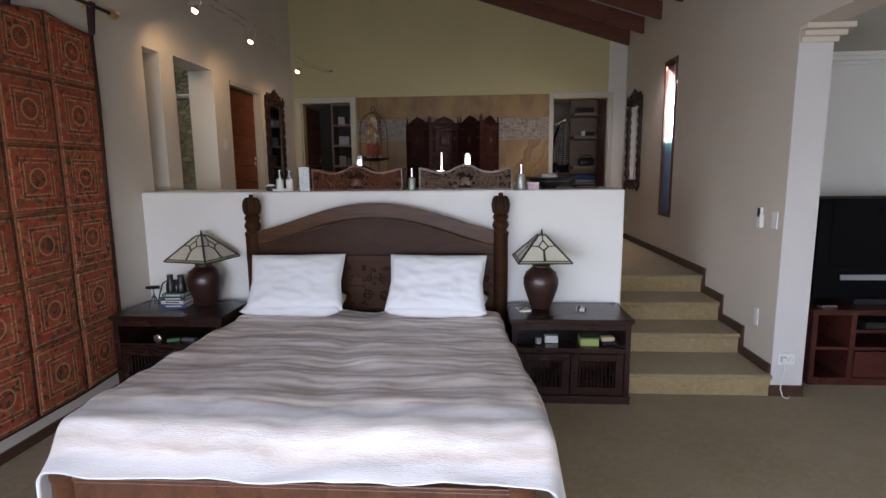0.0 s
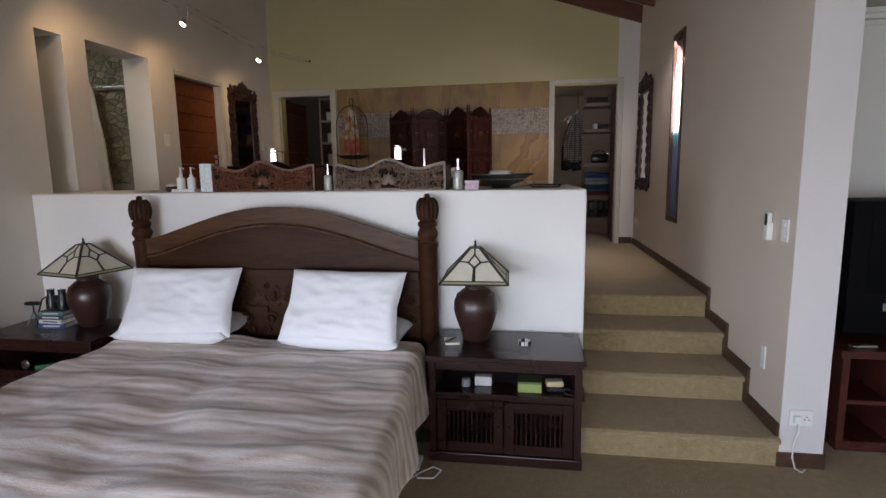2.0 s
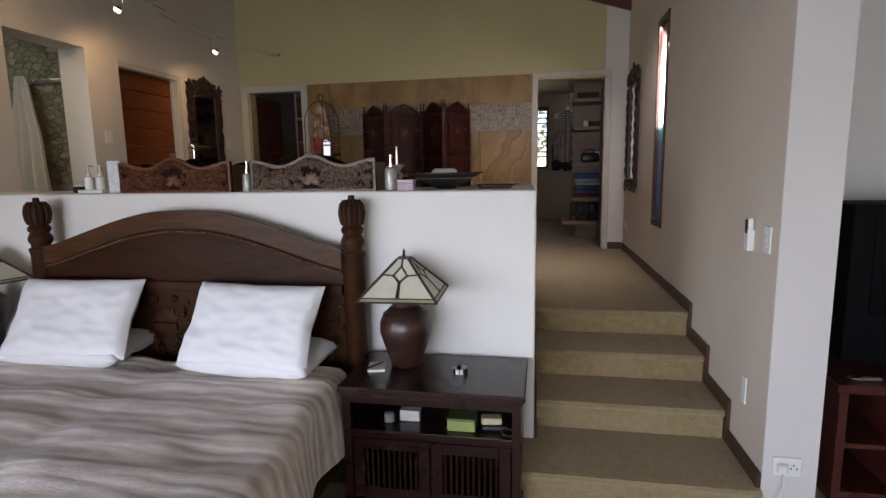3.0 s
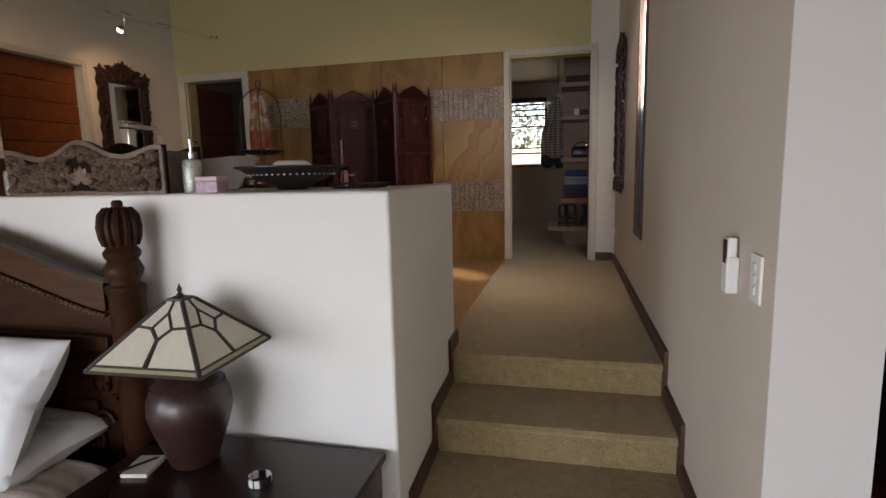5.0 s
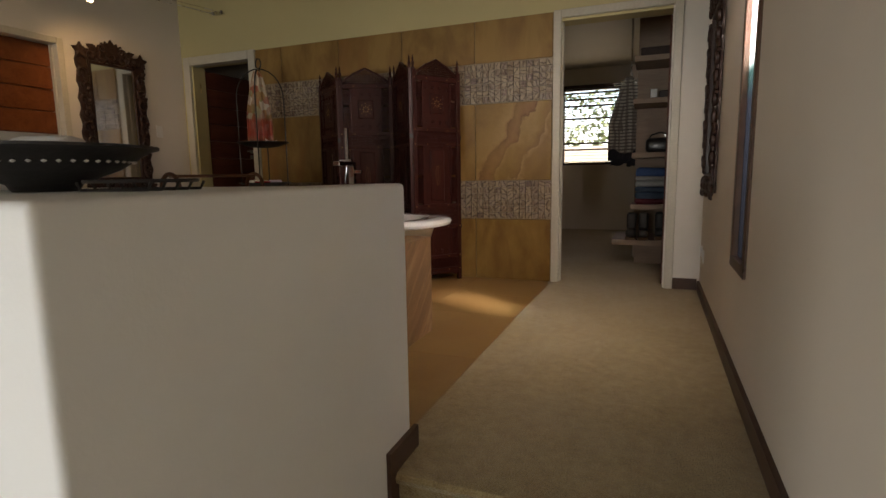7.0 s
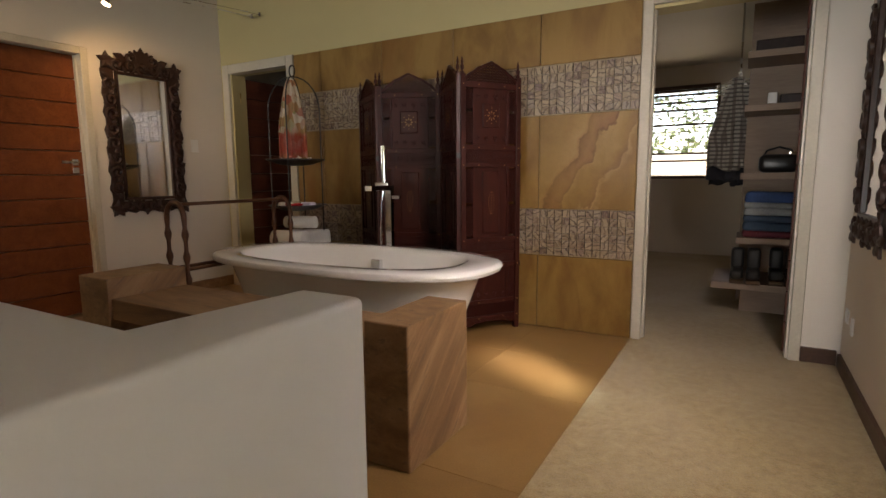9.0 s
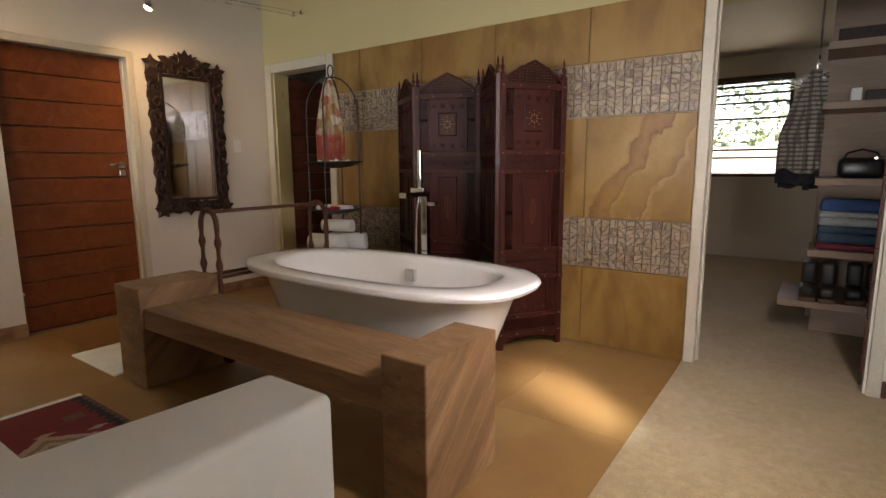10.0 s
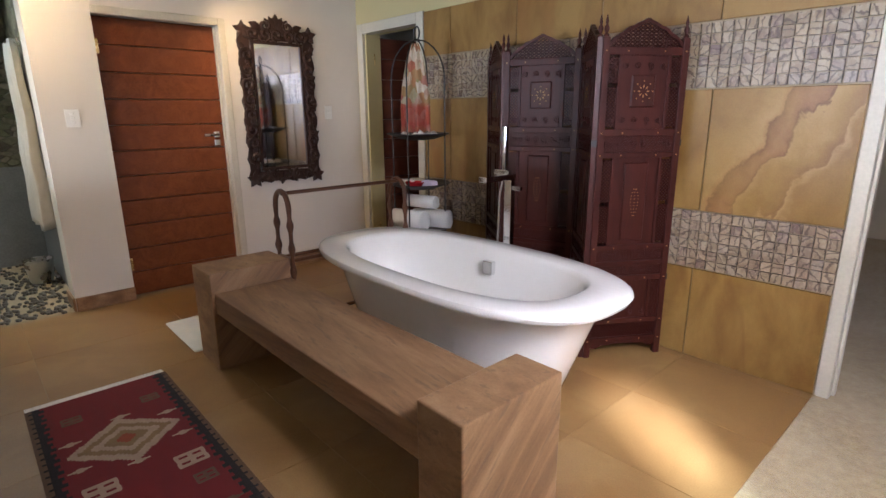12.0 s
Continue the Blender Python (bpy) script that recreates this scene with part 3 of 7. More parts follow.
def spiral(bm, cx, cz, r, y, start, way=1, thick=0.008, turns=1.4, points=14):
    pts, rad = [], []
    for i in range(points):
        k = i / (points - 1)
        a = start + way * k * turns * 2 * math.pi
        pts.append((cx + r * (1 - 0.8 * k) * math.cos(a), y - 0.006 * k, cz + r * (1 - 0.8 * k) * math.sin(a)))
        rad.append(thick * (0.75 + 0.5 * math.sin(math.pi * k)))
    tube(pts, rad, 6, bm)


def leaf(bm, cx, cz, length, angle, y, lift=0.008):
    """A carved pointed leaf with a raised rib."""
    ca, sa = math.cos(angle), math.sin(angle)
    shape = [(0, 0), (0.22, 0.25), (0.5, 0.30), (0.75, 0.17), (1, 0), (0.75, -0.17), (0.5, -0.30), (0.22, -0.25)]
    rim = [bm.verts.new((cx + length * (u * ca - v * sa), y, cz + length * (u * sa + v * ca))) for u, v in shape]
    low = [bm.verts.new((cx + length * (u * ca - v * sa), y + 0.012, cz + length * (u * sa + v * ca))) for u, v in shape]
    mid = [bm.verts.new((cx + length * u * ca, y - lift, cz + length * u * sa)) for u in (0.3, 0.7)]
    bm.faces.new((rim[0], rim[1], mid[0])), bm.faces.new((rim[0], mid[0], rim[7]))
    bm.faces.new((rim[1], rim[2], rim[3], mid[1], mid[0])), bm.faces.new((rim[7], mid[0], mid[1], rim[5], rim[6]))
    bm.faces.new((rim[3], rim[4], mid[1])), bm.faces.new((rim[4], rim[5], mid[1]))
    for i in range(8):
        bm.faces.new((rim[i], low[i], low[(i + 1) % 8], rim[(i + 1) % 8]))


def moved(bm, m):
    bm.transform(m)
    return bm


def turned_wall(m_turn, bm):
    return moved(bm, pose(0, 0, 0, 0, 0, m_turn))


# ---- doors and frames ----
def door_frame(name, outer, width, label, left=True):
    """A three-sided flat frame in the xz plane, front at y = 0. outer: x0, x1, z0, z1."""
    x0, x1, z0, z1 = outer
    bm = boxes((x1 - width, x1, 0, 0.10, z0, z1), (x0 + (width if left else 0.0), x1 - width, 0, 0.10, z1 - width, z1))
    if left:
        box(bm, x0, x0 + width, 0, 0.10, z0, z1)
    bevelled(bm, 0.004, 1)
    lip = boxes((x1 - width - 0.012, x1 - width, 0.06, 0.10, z0, z1 - width))
    if left:
        box(lip, x0 + width, x0 + width + 0.012, 0.06, 0.10, z0, z1 - width)
    me = bpy.data.meshes.new("lip")
    lip.to_mesh(me)
    bm.from_mesh(me)
    lip.free()
    return setting(name, bm, FRAME, label, "door frame")


def plank_door(name, width, height, label, planks=11, handle_at=0.06, material=None):
    """A leaf of horizontal boards; hinge at x = 0, front at y = 0."""
    ob = tagged(new(name), label, "door", kind="structure")
    h = height / planks
    board = bevelled(boxes((0, width, 0, 0.04, 0.002, h - 0.002)), 0.005, 1)
    first = part("plank", board, material or DOORWOOD, ob)
    for i in range(1, planks):
        o = new("plank", first.data)
        o.parent = ob
        o.location = (0, 0, h * i)
    for y, s in ((0, -1), (0.04, 1)):
        hx = width - handle_at
        hd = part("door_handle", bevelled(boxes((hx - 0.022, hx + 0.022, min(y, y + s * 0.006), max(y, y + s * 0.006), 1.192, 1.238)), 0.002, 1), STEEL, ob, "brushed steel lever handle on a plate")
        bm = tube([(hx, y, 1.215), (hx, y + s * 0.045, 1.215), (hx - 0.015, y + s * 0.050, 1.215), (hx - 0.11, y + s * 0.048, 1.213)], 0.009, 8)
        part("lever", bm, STEEL, hd, smooth=True)
        part("keyhole_plate", bevelled(boxes((hx - 0.022, hx + 0.022, min(y, y + s * 0.005), max(y, y + s * 0.005), 1.128, 1.172)), 0.002, 1), STEEL, hd)
    for z in (0.2, height - 0.25):
        bm = tube([(0.0, -0.008, z), (0.0, -0.008, z + 0.10)], 0.009, 8)
        box(bm, 0.0, 0.03, -0.004, -0.001, z, z + 0.10)
        part("hinge", bm, BRASS, ob, "brass butt hinge")
    return ob


fr = door_frame("door_frame_west", (-0.045, 0.855, 0, 2.105), 0.055, "cream door frame round the plank door", left=False)
fr.matrix_basis = pose(XL + 0.012, 6.505, F, 0, 0, 90)
d = plank_door("door_west", 0.835, 2.045, "closed red-brown hardwood door of horizontal planks")
d.matrix_basis = pose(XL - 0.08, 6.463, F + 0.005, 0, 0, 90)
fr = door_frame("door_frame_closet_left", (-2.475, -1.53, F, 2.85), 0.085, "cream frame of the closet doorway")
fr.location = (0, YB - 0.03, 0)
fr = door_frame("door_frame_closet_right", (1.43, 2.37, F, 2.85), 0.06, "cream frame of the closet doorway")
fr.location = (0, YB - 0.03, 0)
d = plank_door("door_closet_left", 0.76, 2.06, "hardwood plank door standing open into the closet", material=CLOSETDOOR)
d.matrix_basis = pose(-2.385, YB + 0.09, F + 0.008, 0, 0, 88)
d = plank_door("door_closet_right", 0.79, 2.06, "hardwood plank door standing open into the closet", material=CLOSETDOOR)
d.matrix_basis = pose(2.325, YB + 0.09, F + 0.008, 0, 0, 85)

# ---- slit window and closet window ----
win = tagged(new("window_slit"), "tall slit window of graded stained glass in dark frame", "window", kind="structure")
bm = boxes((2.548, 2.64, SY0 - 0.02, SY0 + 0.025, SZ0, SZ1), (2.548, 2.64, SY1 - 0.025, SY1 + 0.02, SZ0, SZ1), (2.548, 2.64, SY0 - 0.02, SY1 + 0.02, SZ0 - 0.03, SZ0 + 0.02), (2.548, 2.64, SY0 - 0.02, SY1 + 0.02, SZ1 - 0.02, SZ1 + 0.03))
part("window_frame", bevelled(bm, 0.003, 1), SKIRT, win)
part("pane", boxes((2.572, 2.576, SY0 + 0.02, SY1 - 0.02, SZ0 + 0.02, SZ1 - 0.02)), stained_strip(), win, "stained glass graded from pink to white to blue")
win = tagged(new("window_closet"), "closet window with a dark slatted blind", "window", kind="structure")
bm = boxes((WX0, WX0 + 0.04, WY - 0.01, WY + 0.1, WZ0, WZ1), (WX1 - 0.04, WX1, WY - 0.01, WY + 0.1, WZ0, WZ1), (WX0, WX1, WY - 0.01, WY + 0.1, WZ0, WZ0 + 0.04), (WX0, WX1, WY - 0.01, WY + 0.1, WZ1 - 0.05, WZ1))
part("window_frame", bm, SKIRT, win)
part("pane", boxes((WX0 + 0.03, WX1 - 0.03, WY + 0.05, WY + 0.055, WZ0 + 0.03, WZ1 - 0.03)), clear("window_glass"), win).visible_shadow = False
blind = thing("venetian_blind", (1.25, WY - 0.035, WZ0), "dark wooden venetian blind with tilted open slats", "blind")
slat = part("slat", boxes((-0.42, 0.42, -0.022, 0.022, -0.0015, 0.0015)), SKIRT, blind)
slat.location, slat.rotation_euler = (0, 0, 0.05), (radians(-8), 0, 0)
rng = random.Random(4)
for i in range(1, 24):
    o = new("slat", slat.data)
    o.parent = blind
    o.location, o.rotation_euler = (0, 0, 0.05 + 0.048 * i + rng.uniform(-0.004, 0.004)), (radians(rng.choice((-3, -5, -8, -6, -34))), 0, 0)
part("head_rail", rbox(-0.44, 0.44, -0.03, 0.03, 1.18, 1.23, 0.004), SKIRT, blind)
for x in (-0.3, 0.3):
    part("cord", tube([(x, 0, 0.03), (x, 0, 1.19)], 0.002, 5), NOWRITING, blind)

# garden behind the closet: sunlit wall and hedge
setting("garden_wall", boxes((-8, 12, 17.0, 17.3, -0.4, 2.2)), plain("sunlit_beige_plaster", (0.55, 0.47, 0.34), 0.8, vary=0.15), "sunlit beige garden wall", "wall")
bm = bmesh.new()
rng = random.Random(7)
for i in range(2600):
    c = Vector((rng.uniform(-3, 6), 17.6 + rng.uniform(-0.3, 0.5), 2.1 + rng.random() ** 1.5 * 1.5 + 0.2 * math.sin(i)))
    a, b = Vector((rng.uniform(-1, 1), rng.uniform(-1, 1), rng.uniform(-1, 1))).normalized() * 0.09, Vector((rng.uniform(-1, 1), rng.uniform(-1, 1), rng.uniform(-1, 1))).normalized() * 0.05
    bm.faces.new([bm.verts.new(c + p) for p in (-a, b, a, -b)])
tagged(part("hedge", bm, plain("hedge_leaf", (0.10, 0.13, 0.045), 0.6, vary=0.4, scale=20)), "leafy green hedge behind the garden wall", "hedge", kind="stuff")

# ---- bath ----
def oval_rings(rows, steps=64, power=2.7):
    """A shell through rings of (half length, half width, height)."""
    bm = bmesh.new()
    rings = []
    for a, b, z in rows:
        ring = []
        for i in range(steps):
            t = 2 * math.pi * i / steps
            c, s = math.cos(t), math.sin(t)
            ring.append(bm.verts.new((a * math.copysign(abs(c) ** (2 / power), c), b * math.copysign(abs(s) ** (2 / power), s), z)))
        rings.append(ring)
    for p, q in zip(rings, rings[1:]):
        for i in range(steps):
            j = (i + 1) % steps
            bm.faces.new((p[i], p[j], q[j], q[i]))
    bm.faces.new(list(reversed(rings[0])))
    bm.faces.new(rings[-1])
    return bm


bath = thing("freestanding_bath", (-0.10, 7.53, F), "white oval freestanding bath with a broad rim", "bath")
part("shell", oval_rings([(0.671, 0.272, 0.0), (0.683, 0.282, 0.01), (0.782, 0.337, 0.28), (0.887, 0.397, 0.552), (0.971, 0.469, 0.557), (0.993, 0.486, 0.563), (1.002, 0.492, 0.582), (0.994, 0.487, 0.598), (0.977, 0.473, 0.606), (0.811, 0.373, 0.606), (0.795, 0.360, 0.600), (0.779, 0.347, 0.58), (0.705, 0.294, 0.36), (0.626, 0.234, 0.19), (0.526, 0.163, 0.13), (0.224, 0.065, 0.12)]), ENAMEL, bath, smooth=True)
part("overflow", rbox(-0.035, 0.035, 0.285, 0.325, 0.45, 0.53, 0.004), CHROME, bath, "square chrome overflow plate")
part("waste", lathe([(0.032, 0.119), (0.032, 0.126), (0.02, 0.13), (0, 0.131)], 20), CHROME, bath, smooth=True)

mix = thing("floor_bath_mixer", (-0.13, 8.04, F), "freestanding square chrome bath mixer with hand shower", "tap")
part("base_plate", rbox(-0.06, 0.06, -0.06, 0.06, 0, 0.015, 0.004), CHROME, mix)
part("column", rbox(-0.026, 0.026, -0.02, 0.02, 0.015, 0.99, 0.004), CHROME, mix)
part("spout", rbox(-0.03, 0.03, -0.24, 0.024, 0.99, 1.025, 0.005), CHROME, mix)
part("lever", rbox(0.026, 0.09, -0.012, 0.012, 0.93, 0.955, 0.003), CHROME, mix)
part("hand_shower", rbox(-0.055, -0.027, -0.014, 0.014, 1.04, 1.30, 0.005), CHROME, mix)
part("shower_holder", rbox(-0.115, 0.0, -0.016, 0.016, 1.015, 1.045, 0.004), CHROME, mix)
part("hose", tube([(-0.04, -0.0, 1.04), (-0.05, -0.03, 0.9), (-0.045, -0.05, 0.6), (-0.03, -0.05, 0.3), (0.0, -0.045, 0.22), (0.02, -0.035, 0.3), (0.015, -0.02, 0.5)], 0.007, 8), CHROME, mix, smooth=True)

# ---- stone bench ----
bench = thing("stone_bench", (0, 6.727, F), "pink-brown sandstone bench on two block ends", "bench")
for x0, x1 in ((-1.155, -0.875), (0.837, 1.033)):
    part("end_block", rbox(x0, x1, -0.23, 0.23, 0.0, 0.557, 0.006), BENCHEND, bench)
part("seat", rbox(-0.873, 0.835, -0.215, 0.225, 0.335, 0.447, 0.005), BENCHSTONE, bench)

# ---- wooden towel rail ----
rail = thing("towel_rail", (-0.99, 7.42, F), "turned brown wooden towel rail with hooped ends", "towel rail")
for y in (-0.43, 0.43):
    end = part("hoop", tube([(-0.085 * math.cos(a), y, 0.84 + 0.10 * math.sin(a)) for a in (math.pi * k / 12 for k in range(13))], 0.016, 10), RAILWOOD, rail, smooth=True)
    for x in (-0.085, 0.085):
        prof = [(0.013, 0.03), (0.016, 0.06)]
        for z in (0.12, 0.26, 0.42, 0.56, 0.70):
            prof += [(0.012, z), (0.021, z + 0.035), (0.021, z + 0.05), (0.012, z + 0.085)]
        prof += [(0.016, 0.842)]
        part("leg", lathe(prof, 12, at=(x, y, 0)), RAILWOOD, rail, smooth=True)
    part("foot", rbox(-0.15, 0.15, y - 0.022, y + 0.022, 0.0, 0.04, 0.008), RAILWOOD, rail)
    part("cross_piece", rbox(-0.085, 0.085, y - 0.012, y + 0.012, 0.50, 0.545, 0.005), RAILWOOD, rail)
for x, z in ((0, 0.925), (-0.06, 0.525), (0.06, 0.525), (0, 0.13)):
    part("bar", tube([(x, -0.43, z), (x, 0.43, z)], 0.012, 10), RAILWOOD, rail, smooth=True)
for y in (-0.43, 0.43):
    part("cross_piece", rbox(-0.085, 0.085, y - 0.01, y + 0.01, 0.115, 0.145, 0.004), RAILWOOD, rail)

# ---- wrought iron rack with dishes, scarf and towels ----
RX, RY = -1.19, 8.22
rack = thing("wrought_iron_rack", (RX, RY, F), "black wrought iron rack with hooped top and three dishes", "rack")
for s in (-1, 1):
    for k in (0, 1):
        ang = math.pi / 2 * k + 0.5
        u = Vector((math.cos(ang), math.sin(ang), 0)) * s
        pts = [u * 0.20] + [u * 0.21 + Vector((0, 0, z)) for z in (0.5, 1.0, 1.5)] + [u * 0.21 * math.cos(a) + Vector((0, 0, 1.62 + 0.27 * math.sin(a))) for a in (math.pi / 2 * i / 7 for i in range(8))]
        part("upright", tube(pts, 0.006, 6), IRON, rack, smooth=True)
part("hook_ring", tube([(0.03 * math.cos(a), 0, 1.935 + 0.045 * math.sin(a)) for a in (2 * math.pi * i / 14 for i in range(15))], 0.006, 6), IRON, rack, smooth=True)
DISHES = (0.50, 0.845, 1.215)
for z in DISHES:
    part("dish", lathe([(0.04, z - 0.035), (0.13, z - 0.025), (0.20, z), (0.235, z + 0.012), (0.235, z + 0.018), (0.195, z + 0.006), (0.12, z - 0.017), (0, z - 0.02)], 28), IRON, rack, smooth=True)


def scarf_material():
    n = Nodes("floral_silk_scarf")
    cell = n.node("TexVoronoi", {"Vector": n.coords, "Scale": 16.0}).outputs
    c = n.ramp(n.node("SeparateColor", {"Color": cell[1]}).outputs[0], [(0.0, (0.45, 0.36, 0.25)), (0.35, (0.30, 0.06, 0.04)), (0.5, (0.36, 0.17, 0.07)), (0.65, (0.24, 0.22, 0.08)), (0.8, (0.58, 0.50, 0.40)), (1.0, (0.40, 0.27, 0.15))])
    z = n.node("SeparateXYZ", {"Vector": n.coords}).outputs["Z"]
    low = n.ramp(n.node("MapRange", {"Value": z, "From Min": 1.24, "From Max": 1.84}).outputs[0], [(0.0, (0.5, 0.5, 0.5)), (0.1, (0.9,) * 3), (0.13, (0.8,) * 3), (0.3, (0.7,) * 3), (0.36, (0, 0, 0))])
    c = n.mix(low, c, (0.36, 0.045, 0.030, 1))
    n.put(c, "Base Color")
    n.bsdf.inputs["Roughness"].default_value = 0.7
    return n.mat


def hanging_cloth(width, top, bottom, folds, depth, fan=1.0, nx=40, nz=24, seed=0):
    """A gathered cloth hanging from a point: narrow at the top, fanned out below."""
    bm = bmesh.new()
    grid = []
    for j in range(nz + 1):
        k = j / nz
        row = []
        w = width * (0.25 + 0.75 * min(1, k * 1.6) ** 0.7 * fan)
        for i in range(nx + 1):
            u = i / nx - 0.5
            ragged = 0.04 * noise.noise((u * 4 + seed, seed, 0)) * k
            row.append(bm.verts.new((u * w, depth * math.sin(u * folds * 2 * math.pi + seed) * (0.4 + 0.6 * k) + 0.02 * noise.noise((u * 6, k * 4, seed)), top + (bottom - top) * k + ragged)))
        grid.append(row)
    for j in range(nz):
        for i in range(nx):
            bm.faces.new((grid[j][i], grid[j][i + 1], grid[j + 1][i + 1], grid[j + 1][i]))
    return bm


def thicken(ob, size):
    m = ob.modifiers.new("thickness", "SOLIDIFY")
    m.thickness = size
    return ob


sc = thicken(part("scarf", hanging_cloth(0.22, 1.865, 1.235, 3, 0.03, seed=3), scarf_material(), None, smooth=True), 0.003)
sc.matrix_basis = pose(RX + 0.0, RY - 0.02, F, 0, 0, 40)
tagged(sc, "red, orange and white floral scarf hung in the rack", "scarf")
for i, (dx, dy, dz, ang, ln, r) in enumerate(((-0.03, -0.08, 0.085, 10, 0.30, 0.08), (0.06, 0.07, 0.085, 25, 0.30, 0.08), (0.02, 0.0, 0.22, 15, 0.27, 0.055))):
    bm = bmesh.new()
    pts = []
    for k in range(64):
        a = 2 * math.pi * k / 16
        rr = r * (0.12 + 0.88 * k / 63)
        pts.append((rr * math.cos(a), rr * math.sin(a)))
    v = [[bm.verts.new((s * ln / 2 + 0.004 * math.sin(k), y, z)) for y, z in pts] for s in (-1, 1) for k in (len(pts),)]
    for k in range(len(pts) - 1):
        bm.faces.new((v[0][k], v[0][k + 1], v[1][k + 1], v[1][k]))
    tw = thicken(part("rolled_towel", bm, TOWEL, None, smooth=True), 0.012)
    tw.matrix_basis = pose(RX + dx, RY + dy, F + DISHES[0] + dz, 0, 0, ang)
    tagged(tw, "rolled white terry towel in the lowest dish", "towel", "rolled towels")
bowl = tagged(part("small_red_bowl", lathe([(0.03, 0), (0.05, 0.005), (0.075, 0.04), (0.072, 0.042), (0.045, 0.01), (0, 0.008)], 20), plain("red_glazed_ceramic", (0.50, 0.025, 0.03), 0.2), None, smooth=True), "small glossy red bowl", "bowl")
bowl.location = (RX + 0.02, RY - 0.06, F + DISHES[1] - 0.014)
for i, (a, r, colour) in enumerate(((0.2, 0.10, (0.6, 0.55, 0.68)), (2.6, 0.11, (0.45, 0.38, 0.28)), (3.6, 0.10, (0.66, 0.62, 0.55)))):
    o = tagged(part("folded_facecloth", bevelled(boxes((-0.06, 0.06, -0.04, 0.04, 0, 0.05)), 0.018, 3), plain("facecloth_" + ("lilac", "tan", "cream")[i], colour, 0.9, bump=0.5), None, smooth=True), "small folded facecloth in the middle dish", "cloth", "facecloths")
    o.matrix_basis = pose(RX + r * math.cos(a), RY + r * math.sin(a), F + DISHES[1] - 0.012, 0, 0, 30 * i)
SHELL = plain("white_sea_shell", (0.70, 0.66, 0.60), 0.5, vary=0.15, scale=40)
rng = random.Random(3)
for i in range(9):
    a, r = i * 0.7 + 0.3, rng.uniform(0.07, 0.17)
    o = tagged(part("sea_shell", lathe([(0.004, 0), (0.02, 0.004), (0.026, 0.014), (0.018, 0.026), (0.02, 0.032), (0.008, 0.045), (0, 0.06)], 10), SHELL, None, smooth=True), "small white sea shell in the top dish", "shell", "sea shells")
    o.matrix_basis = pose(RX + r * math.cos(a), RY + r * math.sin(a), F + DISHES[2] - 0.008, rng.uniform(20, 60), 0, rng.uniform(0, 360))

